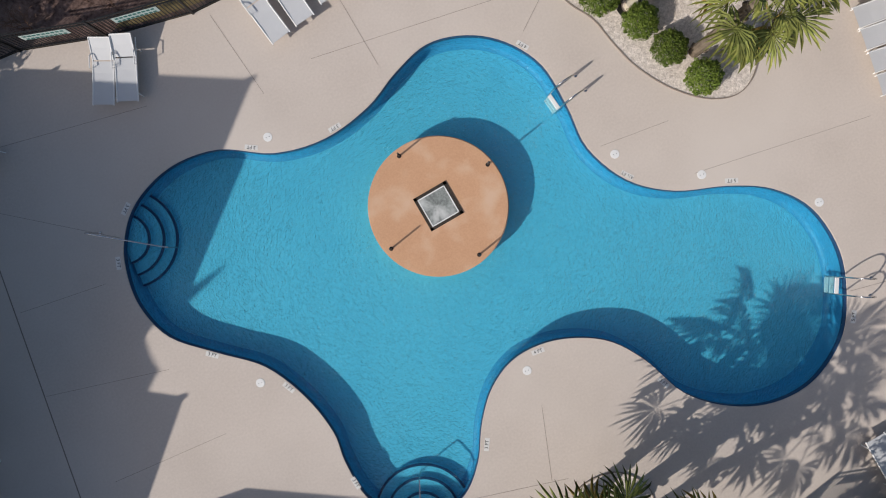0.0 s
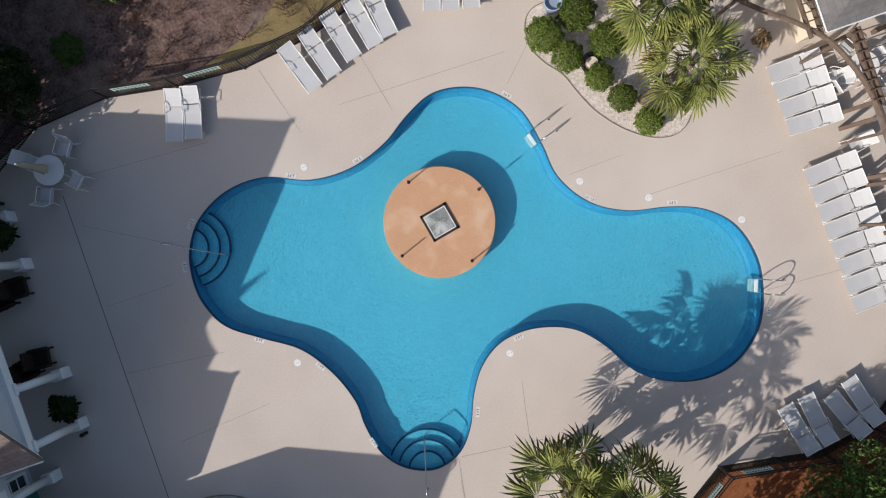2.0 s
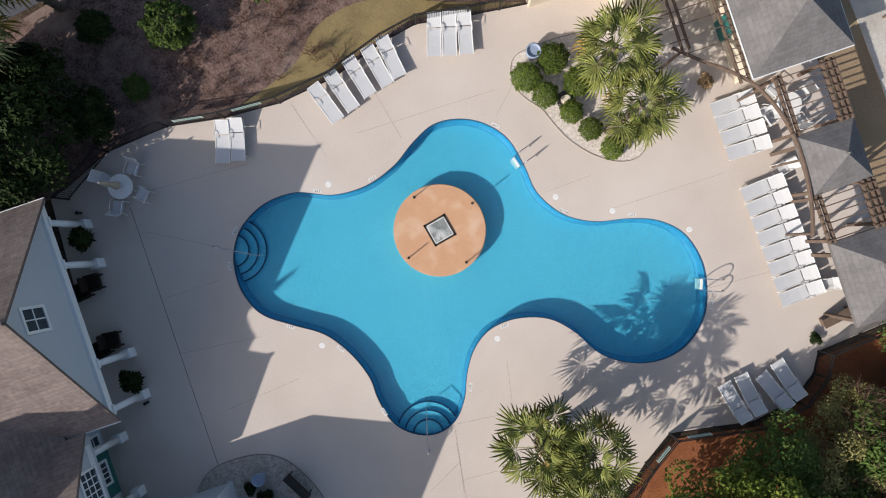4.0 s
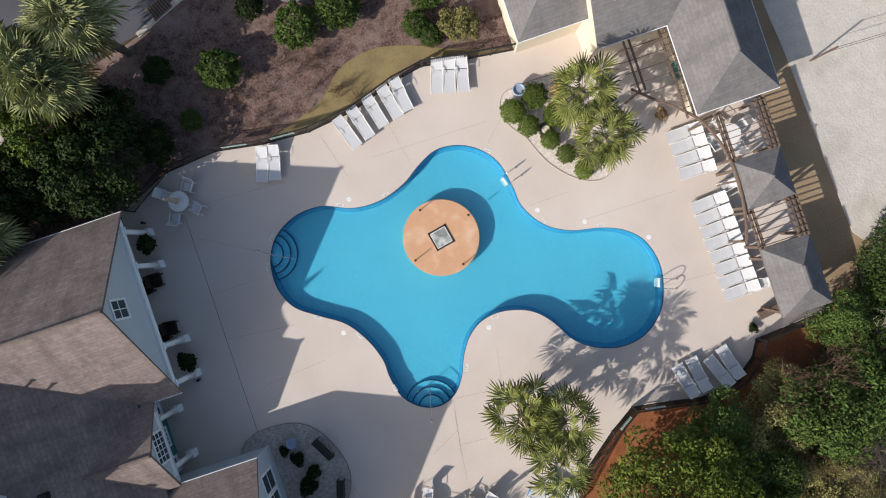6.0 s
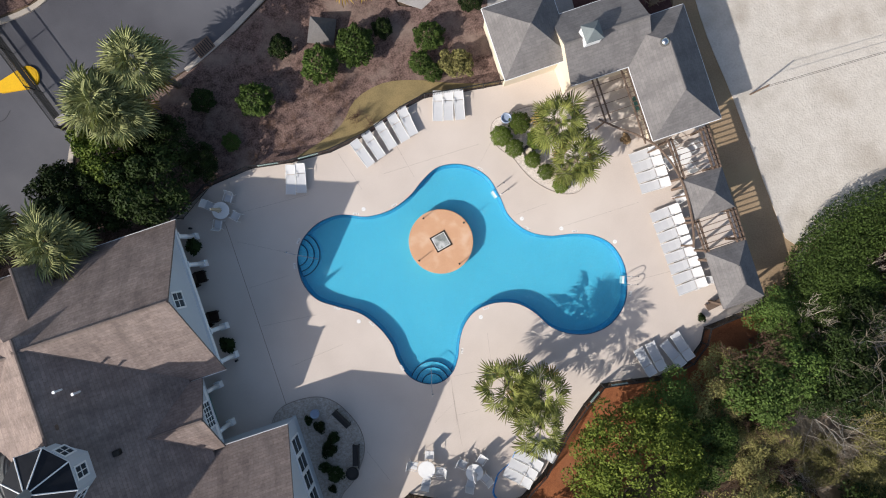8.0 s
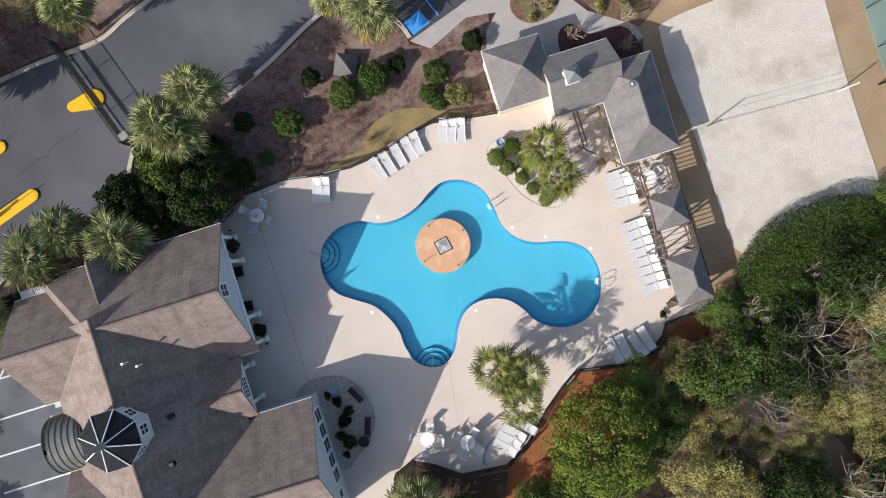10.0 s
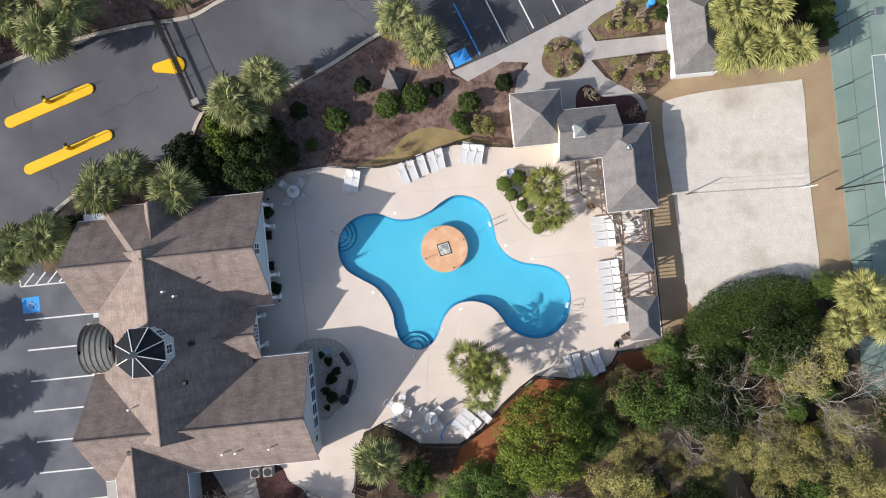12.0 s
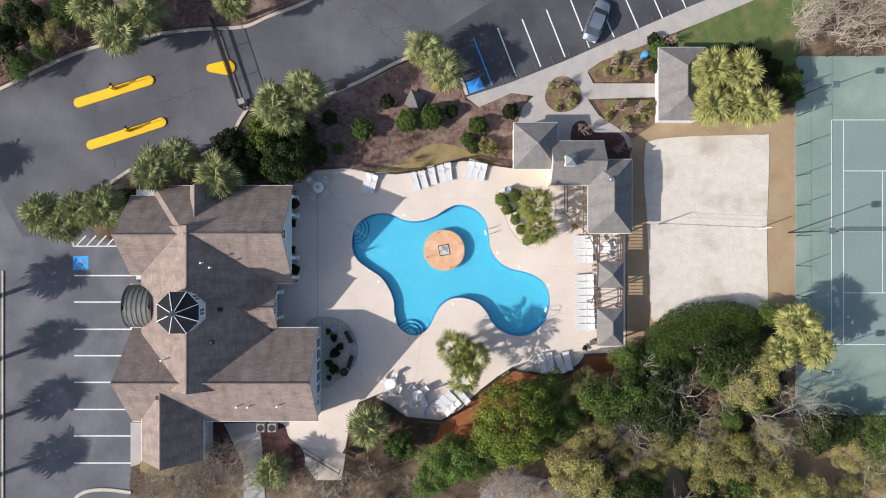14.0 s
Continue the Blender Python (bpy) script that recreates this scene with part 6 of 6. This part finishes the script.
for k in range(7):
    box(bm, (46.4, 0, 0.08 + 0.13 * k), (10.4, 0.012, 0.02))
tagged(part("mesh", bm, BLACK, net), kind="stuff")
bm = bmesh.new()
box(bm, (46.4, 0, 0.98), (10.4, 0.03, 0.07))
part("band", bm, STRIPE, net, "white net band")
for x in (41.1, 51.7):
    bm = bmesh.new()
    tube(bm, [(x, 0, -0.05), (x, 0, 1.05)], 0.045, 8)
    part("post", bm, BLACK, net)


def light_pole(x, y):
    ob = thing("court_light", pose(x, y, 0), "tall dark court light pole with a box lamp", "court light", "court lights")
    bm = bmesh.new()
    tube(bm, [(0, 0, -0.1), (0, 0, 5.6)], 0.08, 8, 0.05)
    part("pole", bm, BLACK, ob)
    bm = bmesh.new()
    tube(bm, [(0, 0, 5.55), (0.5, 0, 5.7)], 0.035, 6)
    part("arm", bm, BLACK, ob)
    bm = bmesh.new()
    box(bm, (0.75, 0, 5.7), (0.75, 0.6, 0.22), bevel=0.03)
    part("lamp_box", bm, material("lamp_grey", (0.10, 0.12, 0.14), scale=3, rough=0.5) if "lamp_grey" not in bpy.data.materials else bpy.data.materials["lamp_grey"], ob, "grey lamp box")


for x, y in ((36.54, 1.73), (36.96, 15.82), (37.01, -11.88)):
    light_pole(x, y)
tall = thing("fence", pose(0, 0, 0), "tall dark chain-link fence round the tennis court", "fence", "court fences")
corner = [(37.3, 20.3), (37.3, -17.5)]
for k in range(13):
    bm = bmesh.new()
    tube(bm, [(37.3, 20.3 - 3.15 * k, -0.1), (37.3, 20.3 - 3.15 * k, 2.6)], 0.035, 6)
    part("post", bm, BLACK, tall)
for z in (2.58,):
    bm = bmesh.new()
    tube(bm, [(37.3, 20.3, z), (37.3, -17.5, z)], 0.012, 5)
    part("rail", bm, BLACK, tall)
for k in range(6):
    bm = bmesh.new()
    tube(bm, [(37.3 + 3.2 * k, 20.3, -0.1), (37.3 + 3.2 * k, 20.3, 2.6)], 0.035, 6)
    part("post", bm, BLACK, tall)
vb = thing("volleyball_net", pose(0, 0, 0), "thin volleyball net between two posts in the sand", "volleyball net")
va, vc = Vector((*(22.74, 2.62), 0)), Vector((*(33.37, 2.19), 0))
for q in (va, vc):
    bm = bmesh.new()
    tube(bm, [q + Vector((0, 0, -0.2)), q + Vector((0, 0, 2.35))], 0.055, 8)
    part("post", bm, WHITE if q is vc else TIMBER, vb)
for z in (1.5, 2.3):
    bm = bmesh.new()
    tube(bm, [va + Vector((0, 0, z)), vc + Vector((0, 0, z))], 0.014, 4)
    part("net_cord", bm, BLACK, vb)

# ---- shrubs in the mulch bed ----
shrub = make_bush(1.15, 1.8, 4800, 0.075, LEAF_HEDGE, 21, "rounded glossy green shrub in the mulch bed", group="mulch bed shrubs", blobs=44, lump=0.16, core=0.88)
shrub_dark = make_bush(0.95, 1.6, 3600, 0.075, LEAF_DARK, 22, "dark green shrub in the mulch bed", group="mulch bed shrubs", blobs=34, lump=0.18, core=0.85)
for (x, y), s, p in (((-8.47, 12.53), 1.05, shrub), ((-3.65, 13.36), 1.1, shrub), ((-1.12, 13.77), 1.2, shrub), ((0.94, 14.42), 0.75, shrub_dark), ((3.59, 12.89), 0.9, shrub), ((7.00, 14.36), 0.95, shrub_dark),
                     ((-5.83, 15.36), 0.85, shrub_dark), ((-11.83, 13.71), 0.9, shrub_dark), ((-11.00, 10.58), 0.55, shrub), ((2.60, 11.41), 0.7, shrub), ((3.20, 10.60), 0.6, shrub), ((22.40, 20.80), 0.9, shrub), ((22.16, 19.21), 0.8, shrub_dark)):
    plant(p, x, y, s)
for (x, y), s, p in (((30.29, 20.57), 0.9, shrub_dark), ((32.18, 20.69), 0.8, shrub_dark), ((34.24, 18.92), 1.1, shrub_dark), ((36.01, 17.74), 1.2, shrub), ((35.13, 16.27), 1.1, shrub_dark), ((36.60, 16.27), 0.9, shrub), ((33.36, 20.10), 0.9, shrub_dark), ((22.04, 21.87), 0.8, shrub_dark)):
    plant(p, x, y, s)
tan_shrub = make_bush(1.2, 1.4, 4200, 0.07, LEAF_OLIVE, 23, "broad brownish-green clipped shrub in the mulch bed", group="mulch bed shrubs", blobs=14, lump=0.3)
plant(tan_shrub, *(4.84, 10.57), 1.0)
twig = bare_tree(31, 1.1, TWIG_BROWN, "leafless brown shrub in the mulch", "bare_shrub", 0.8, 4, "bare shrubs", 0.03)
for k in range(26):
    c = (-5.61, 10.33)
    plant(twig, c[0] + random.uniform(-4.6, 4.2), c[1] + random.uniform(-1.6, 1.9), random.uniform(0.7, 1.3))
monument = thing("utility_box", pose(*(-2.93, 15.58), 0), "grey peaked utility box in the mulch bed", "utility box")
bm = bmesh.new()
cone(bm, (0, 0, 0.5), 1.25, 0.05, 1.0, 4, pose(0, 0, 0, 0, 0, 20))
part("roof", bm, ROOF_GREY, monument, "grey pyramid roof")
bm = bmesh.new()
box(bm, (0, 0, 0.25), (1.3, 1.3, 0.52), 20 + 45)
part("body", bm, WALK, monument)

# ---- trees ----
for (x, y), h, s in (((-40.21, 3.62), 3.6, 1.15), ((-37.81, 2.73), 3.7, 1.15), ((-36.17, 4.20), 4.0, 1.2), ((-33.68, 4.37), 4.0, 1.25), ((-28.87, 7.69), 4.1, 1.3), ((-26.10, 9.01), 4.0, 1.15), ((-21.93, 7.44), 4.3, 1.3),
                     ((-16.45, 14.1), 5.3, 1.25), ((-15.4, 13.0), 4.9, 1.1), ((-13.3, 15.4), 5.4, 1.2), ((-1.78, 20.26), 3.9, 1.05), ((0.22, 17.81), 3.9, 1.2),
                     ((-34.51, 23.95), 4.0, 1.25), ((-32.02, 21.62), 4.0, 1.25), ((-29.53, 23.39), 4.1, 1.25), ((-20.79, 24.39), 4.0, 1.1)):
    palm(x, y, h, s, "pale", (random.uniform(-0.3, 0.3), random.uniform(-0.3, 0.3)), 46, "palms along the road")
for (x, y), h, s in (((26.25, 17.74), 4.4, 1.2), ((29.33, 17.36), 4.5, 1.3), ((26.69, 14.33), 4.3, 1.2), ((29.33, 14.06), 4.4, 1.2), ((31.20, 14.06), 4.4, 1.1), ((34.93, -7.52), 4.5, 1.15), ((36.58, -9.39), 4.4, 1.15), ((33.62, -10.56), 4.0, 0.95)):
    palm(x, y, h, s, "gold", (random.uniform(-0.3, 0.3), random.uniform(-0.3, 0.3)), 44, "palms near the tennis court")
palm(*(-7.55, -17.98), 2.9, 1.25, "pale", (0.0, 0.0), 44, "palms by the path")
palm(*(-17.39, -22.68), 2.4, 1.1, "pale", (0.0, 0.0), 34, "palms by the path")
for (x, y), h in (((-46.69, -5.13), 4.5), ((-46.69, -11.76), 4.5), ((-46.69, -17.97), 4.5), ((-46.69, -24.00), 4.6), ((-52.48, 7.22), 4.2)):
    palm(x - 0.6, y, h, 1.2, "pale", (0.0, 0.0), 44, "palms of the parking lot")

broad = make_bush(3.0, 4.8, 8500, 0.125, LEAF_DARK, 41, "dense dark evergreen tree beside the clubhouse", "tree", "evergreen trees", "tree", 60, 0.2)
for (x, y), s in (((-16.14, 8.92), 0.92), ((-19.55, 9.43), 0.72), ((-14.56, 11.52), 0.62), ((-21.26, 10.17), 0.75), ((-17.97, 10.07), 0.62), ((-22.29, 8.54), 0.6), ((-12.94, 9.59), 0.4), ((-15.99, 11.52), 0.45), ((-45.48, 21.29), 0.8), ((-42.69, 23.52), 0.8), ((-32.88, 4.97), 0.5)):
    plant(broad, x, y, s, tall=1.3 if x > -30 else 1.0)
bright_small = make_bush(1.9, 3.4, 5200, 0.10, LEAF_BRIGHT, 42, "bright yellow-green dense tree beside the road gate", "tree", "evergreen trees", "tree", 44, 0.2)
plant(bright_small, *(-17.7, 11.7), 1.15, tall=1.5)
big = make_bush(4.4, 6.6, 27000, 0.095, LEAF_LIME, 43, "large bright green broadleaf tree on the bank", "tree", "bank trees", "tree", 150, 0.16, 0.8)
plant(big, *(7.09, -17.23), 0.98)
big2 = make_bush(3.4, 6.2, 13000, 0.10, LEAF_MID, 44, "mid-green broadleaf tree on the bank", "tree", "bank trees", "tree", 46, 0.26, 0.66)
for (x, y), s in (((10.11, -14.75), 0.72), ((11.62, -17.55), 0.75), ((0.91, -21.09), 0.85), ((-4.13, -20.12), 0.5), ((3.75, -21.26), 0.7), ((-1.08, -23.24), 0.62), ((18.24, -14.15), 0.42), ((19.83, -12.26), 0.42)):
    plant(big2, x, y, s)
round_tree = make_bush(1.75, 3.6, 7500, 0.075, LEAF_DARK, 50, "dense rounded dark green shrub beside the palm", "bush", "bank shrubs", "bush", 60, 0.14, 0.9)
plant(round_tree, *(-4.46, -20.14), 0.95)
olive = make_bush(2.6, 4.6, 8500, 0.07, LEAF_OLIVE, 45, "olive-green thin-leaved tree in the wood", "tree", "wood trees", "tree", 38, 0.26, 0.5)
yellow = make_bush(1.5, 2.6, 2600, 0.075, LEAF_YELLOW, 46, "yellowing shrub among the trees", "tree", "wood trees", "tree", 16, 0.38)
green = make_bush(2.4, 4.2, 7000, 0.09, LEAF_MID, 47, "green evergreen tree in the wood", "tree", "wood trees", "tree", 32, 0.32, 0.55)
dark = make_bush(2.6, 4.6, 7000, 0.095, LEAF_DARK, 48, "dark evergreen tree in the wood", "tree", "wood trees", "tree", 30, 0.32, 0.55)
brown = make_bush(1.8, 2.8, 2800, 0.07, LEAF_BROWN, 49, "rusty brown shrub among the trees", "tree", "wood trees", "tree", 18, 0.38)
bare = [bare_tree(51 + k, 6.2 + 0.6 * k, TWIG, "pale leafless tree among the evergreens", thick=0.017, spread=0.7, twigs=TWIG_WOOD) for k in range(3)]
bare_dark = bare_tree(58, 4.2, TWIG_BROWN, "dark leafless tree on the bank", thick=0.02)
thicket = [bare_tree(71 + k, 3.6, TWIG_GREY, "dense leafless grey-brown shrub behind the clubhouse", "bare_shrub", 0.8, 5, "leafless thicket", 0.022) for k in range(2)]
for (x, y), s, p in (((-43.4, 18.9), 0.7, green), ((-40.6, 22.2), 0.75, olive), ((-41.3, 20.4), 0.55, green), ((-39.0, 24.3), 0.7, green), ((-45.0, 23.5), 0.8, olive), ((-47.0, 18.2), 0.8, green), ((-37.2, 23.9), 0.5, olive),
                     ((-43.0, 20.3), 0.55, bare[1]), ((-38.6, 21.9), 0.45, bare[2]), ((-24.4, -21.2), 0.62, bare[1]), ((-22.6, -22.6), 0.6, bare[2]), ((-26.4, -23.0), 0.66, bare[0]), ((-21.6, -20.4), 0.5, bare[0]), ((-13.2, -22.6), 0.55, bare[2]), ((-15.8, -24.2), 0.6, bare[1]), ((-20.0, -23.6), 0.55, bare[1]), ((-27.9, -21.9), 0.5, bare[2])):
    plant(p, x, y, s)
# hedge along the sand
hedge_line = smooth_line([(21.31, -11.65), (22.02, -10.01), (23.36, -8.37), (25.24, -7.32), (27.87, -6.85), (30.21, -6.85), (31.85, -7.55)], 6, False)
inner_line = smooth_line([(22.02, -12.24), (23.07, -10.60), (24.65, -9.08), (27.29, -8.14), (30.80, -8.26)], 6, False)
hedge = thing("hedge", pose(0, 0, 0), "broad clipped dark green hedge along the sand court", "hedge")
hr = random.Random(12)
blobs = [(x + hr.uniform(-0.15, 0.15), y + hr.uniform(-0.15, 0.15), 1.0, 1.45, 1.45, 1.15 + hr.uniform(-0.1, 0.12)) for x, y in hedge_line] + [(x, y, 1.2, 1.5, 1.5, 1.3 + hr.uniform(-0.1, 0.2)) for x, y in inner_line]
leaves = new("foliage", leaf_cloud("foliage", blobs, 36000, 0.075, LEAF_HEDGE, 13, 0.9, 0.9))
leaves.parent = hedge
tagged(leaves, kind="stuff")
bm = bmesh.new()
for x, y in hedge_line[::3] + inner_line[::3]:
    tube(bm, [(x, y, -0.1), (x + 0.1, y, 0.8), (x + 0.3, y + 0.2, 1.6)], 0.05, 5, 0.02)
part("stems", bm, BARK, hedge)
for (x, y), s in (((18.68, -14.84), 0.5), ((17.25, -16.85), 0.5), ((15.82, -17.42), 0.45), ((33.87, -14.15), 0.5), ((33.02, -15.86), 0.5)):
    plant(dark, x, y, s)
for (x, y), s in (((33.40, -6.76), 0.55), ((34.90, -6.99), 0.55), ((32.42, -9.77), 0.5)):
    plant(green, x, y, s)
bm = bmesh.new()
ribbon(bm, smooth_line([(21.19, -11.88), (21.73, -10.09), (22.75, -8.42), (24.24, -7.22), (26.33, -6.39)], 5, False), 0.3, -0.1, 0.10)
tagged(mesh_ob("trim_sand_edge", bm, KERB), "pale weathered edging of the sand court", "edging", kind="structure")
for (x, y), s in (((30.89, -9.82), 0.85), ((31.91, -8.58), 0.6), ((31.06, -11.42), 0.6), ((34.10, -13.67), 0.6)):
    plant(yellow, x, y, s)
wood = random.Random(77)
kinds = [(dark, 0.06), (green, 0.11), (olive, 0.40), (brown, 0.08), (yellow, 0.05), (thicket[0], 0.12), (bare[0], 0.06), (bare[1], 0.06), (bare[2], 0.06)]
kinds_near = [(dark, 0.2), (green, 0.2), (olive, 0.22), (brown, 0.05), (thicket[1], 0.08), (bare[0], 0.08), (bare[1], 0.08), (bare[2], 0.09)]
placed = []
tries = 0
while len(placed) < 120 and tries < 6000:
    tries += 1
    x, y = wood.uniform(12.55, 51.97), wood.uniform(-8.83, -31.59)
    edge = -13.83 if x < 18.66 else -11.05 if x < 35.31 else -18.27
    clearing = ((x + 0.75 * y - 4.26) / 4.89) ** 2 + ((y + 21.04) / 5.55) ** 2 < 1
    if y > edge or clearing or any((x - a) ** 2 + (y - b) ** 2 < 3.0 for a, b in placed) or (x < 17.0 and y < -19.9 and wood.random() < 0.7) or (x > 33.65 and y < -14.66 and wood.random() < 0.96):
        continue
    placed.append((x, y))
    r, acc = wood.random(), 0.0
    for k, w in (kinds_near if y > -17.7 else kinds):
        acc += w
        if r < acc:
            plant((green if y > -16.5 else olive) if k in bare and x < 22 else k, x, y, wood.uniform(0.6, 1.15))
            break
for (x, y), s, p in (((14.67, -14.27), 1.0, bare_dark), ((15.53, -16.85), 1.1, bare_dark), ((17.54, -12.84), 0.8, bare_dark), ((12.95, -14.84), 0.8, bare_dark), ((19.66, -18.13), 1.0, bare[0]), ((23.64, -14.15), 1.0, bare[1]), ((29.33, -13.58), 1.0, bare[2]), ((36.71, -15.86), 1.0, bare[0]),
                     ((-24.95, -22.39), 0.6, bare[0]), ((-23.64, -20.75), 0.5, bare[1]), ((-9.48, -23.06), 0.5, bare_dark), ((-6.59, -23.64), 0.6, bare_dark), ((-8.25, -24.01), 0.7, bare_dark), ((19.38, -17.28), 0.6, bare[2]), ((5.55, -24.33), 0.6, bare[1]), ((14.22, -22.48), 0.8, bare_dark), ((12.48, -21.61), 0.8, bare_dark), ((15.95, -20.75), 0.9, bare_dark), ((9.02, -25.37), 0.7, bare_dark),
                     ((37.28, 22.51), 0.6, bare[0]), ((43.53, 23.36), 0.6, bare[1]), ((-34.90, 21.44), 0.6, bare_dark), ((-39.53, 20.57), 0.6, bare_dark), ((-37.79, 22.02), 0.6, bare_dark), ((-41.84, 20.00), 0.5, bare[0]), ((-25.66, 23.75), 0.6, bare_dark), ((-27.97, 23.17), 0.6, bare_dark)):
    plant(p, x, y, s)
th = random.Random(8)
for k in range(72):
    x, y = (th.uniform(-31.47, -20.58), th.uniform(-21.84, -28.03)) if k < 30 else (th.uniform(-28.31, -20.58), th.uniform(-20.29, -22.87)) if k < 40 else (th.uniform(-15.13, -3.67), th.uniform(-23.15, -28.03)) if k < 60 else (th.uniform(3.78, 10.09), th.uniform(-22.58, -26.31))
    plant(thicket[k % 2], x, y, th.uniform(0.6, 1.05))
for k in range(16):
    plant(thicket[k % 2], th.uniform(35.88, 49.06), th.uniform(26.71, 20.58), th.uniform(0.9, 1.3))
for (x, y), s in (((15.37, -13.12), 1.0), ((16.82, -13.81), 1.1), ((18.26, -12.66), 0.9), ((14.22, -15.26), 1.1), ((16.24, -15.83), 1.1), ((14.79, -13.81), 0.9), ((19.13, -13.52), 0.9), ((17.39, -14.97), 1.0)):
    plant(bare_dark, x, y, s)
for (x, y), s in (((26.18, -10.56), 0.8), ((27.52, -11.96), 0.7), ((24.74, -12.00), 0.7), ((18.08, -17.39), 0.7)):
    plant(thicket[1], x, y, s)
for k in range(14):
    plant(thicket[k % 2] if k % 3 else olive, th.uniform(34.5, 47.0), th.uniform(-27.0, -18.8), th.uniform(0.45, 0.8))
for k in range(26):
    plant(thicket[k % 2], th.uniform(13.5, 35.0), th.uniform(-27.5, -19.5), th.uniform(0.5, 0.85))
for x, y, k in ((16.2, -19.0, 0.62), (18.6, -21.6, 0.55), (20.6, -25.2, 0.75), (22.6, -18.4, 0.7), (25.2, -20.6, 0.8), (27.2, -23.6, 0.85), (29.6, -21.0, 0.75), (30.6, -25.4, 0.8), (25.0, -27.4, 0.8), (14.6, -22.6, 0.6), (27.6, -18.2, 0.6), (32.6, -19.4, 0.6)):
    plant(olive, x, y, k)
for k in range(14):
    t = th.uniform(0, 1)
    plant((thicket[k % 2], olive, thicket[1])[k % 3], 17.6 + 6.4 * t + th.uniform(-1.3, 1.3), -19.2 - 7.0 * t + th.uniform(-1.0, 1.0), th.uniform(0.4, 0.62))
crape = bare_tree(61, 2.7, material("tan_pruned_limbs", (0.34, 0.27, 0.20), (0.22, 0.17, 0.125), scale=3, fine=12, rough=0.95, bump=0.2), "pruned leafless crape myrtle with pale limbs", "bare_tree", 0.6, 4, "crape myrtles", 0.075)
for x, y in ((12.10, 17.09), (12.69, 15.63), (17.68, 19.44), (19.74, 19.15), (18.27, 14.75), (20.33, 14.45), (18.86, 12.69), (14.45, 12.40), (16.21, 10.34), (18.27, 10.34), (23.56, 21.79)):
    plant(crape, x, y, 0.85)
for pts, c in (([(10.81, 16.48), (11.70, 17.97), (13.19, 18.15), (14.39, 17.07), (14.57, 15.58), (13.49, 14.63), (12.00, 14.51), (10.99, 15.28)], 4), ([(15.28, 18.87), (16.60, 19.76), (19.46, 20.96), (21.85, 21.55), (22.45, 18.27), (18.87, 17.61), (16.18, 17.61)], 0), ([(15.88, 15.82), (22.45, 15.70), (22.75, 13.49), (20.06, 11.70), (17.37, 13.49)], 0)):
    sheet("pavement_plant_bed", pts, -0.2, 0.06, material("bed_soil", (0.20, 0.135, 0.095), (0.085, 0.055, 0.04), scale=2.0, fine=8, rough=0.95, bump=0.7, dist=0.06, stain=(0.15, 0.14, 0.055), stain_scale=0.8, stain_cut=(0.5, 0.62)) if "bed_soil" not in bpy.data.materials else bpy.data.materials["bed_soil"], "planting bed of brown soil and dormant grass", "planting bed", c)
tuft = make_bush(0.34, 0.4, 260, 0.07, LEAF_OLIVE, 24, "small yellow-green tuft in the planting bed", "tuft", "bed tufts", "tuft", 6, 0.5)
tr = random.Random(6)
for c, w, h, k in (((12.72, 16.30), 1.6, 1.5, 9), ((19.16, 19.34), 2.9, 1.2, 12), ((19.76, 14.39), 2.6, 1.2, 12)):
    for i in range(k):
        plant(tuft, c[0] + tr.uniform(-w, w), c[1] + tr.uniform(-h, h), tr.uniform(0.7, 1.4), 0.05)
far = random.Random(5)
for k in range(20):
    plant(far.choice((broad, dark, olive)), far.uniform(-60, -10), far.uniform(27, 38), far.uniform(0.7, 1.1))

# ---- small things ----
bin_ = thing("recycling_bin", pose(*(21.08, 20.31), 0.02), "blue plastic recycling bin by the hedge", "bin")
bm = bmesh.new()
cone(bm, (0, 0, 0), 0.26, 0.32, 0.9, 20)
part("body", bm, STRIPE_BLUE, bin_)
bm = bmesh.new()
cone(bm, (0, 0, 0.9), 0.34, 0.2, 0.1, 20)
part("lid", bm, STRIPE_BLUE, bin_)
for x, y in ((-15.52, 6.03), (-15.40, -3.36)):
    ob = thing("downlight", pose(x, y, 0), "small black path light beside a porch column", "path light", "path lights")
    bm = bmesh.new()
    cone(bm, (0, 0, 0), 0.06, 0.08, 0.35, 12)
    part("body", bm, BLACK, ob)
fence([(-14.69, -21.01), (-10.81, -23.34)], 1.2, "short black metal fence beside the path")
gate2 = thing("garden_gate", pose(*(-9.79, -21.43), 0, 0, 0, -25), "weathered wooden gate in the fence by the path", "gate")
for k in range(7):
    bm = bmesh.new()
    box(bm, (-0.6 + 0.2 * k, 0, 0.6), (0.16, 0.03, 1.15))
    part("board", bm, TIMBER, gate2)
for z in (0.25, 0.95):
    bm = bmesh.new()
    box(bm, (0, 0.03, z), (1.4, 0.04, 0.1))
    part("rail", bm, TIMBER, gate2)
kit = thing("towel_bin", pose(*(16.20, -9.78), 0, 0, 0, 8), "dark grey bench beside the shade shelter", "bench")
bm = bmesh.new()
box(bm, (0, 0, 0.42), (1.6, 0.42, 0.06), bevel=0.01)
part("seat", bm, TIMBER, kit)
for s in (-0.65, 0.65):
    bm = bmesh.new()
    box(bm, (s, 0, 0.2), (0.08, 0.38, 0.4))
    part("leg", bm, TIMBER, kit)
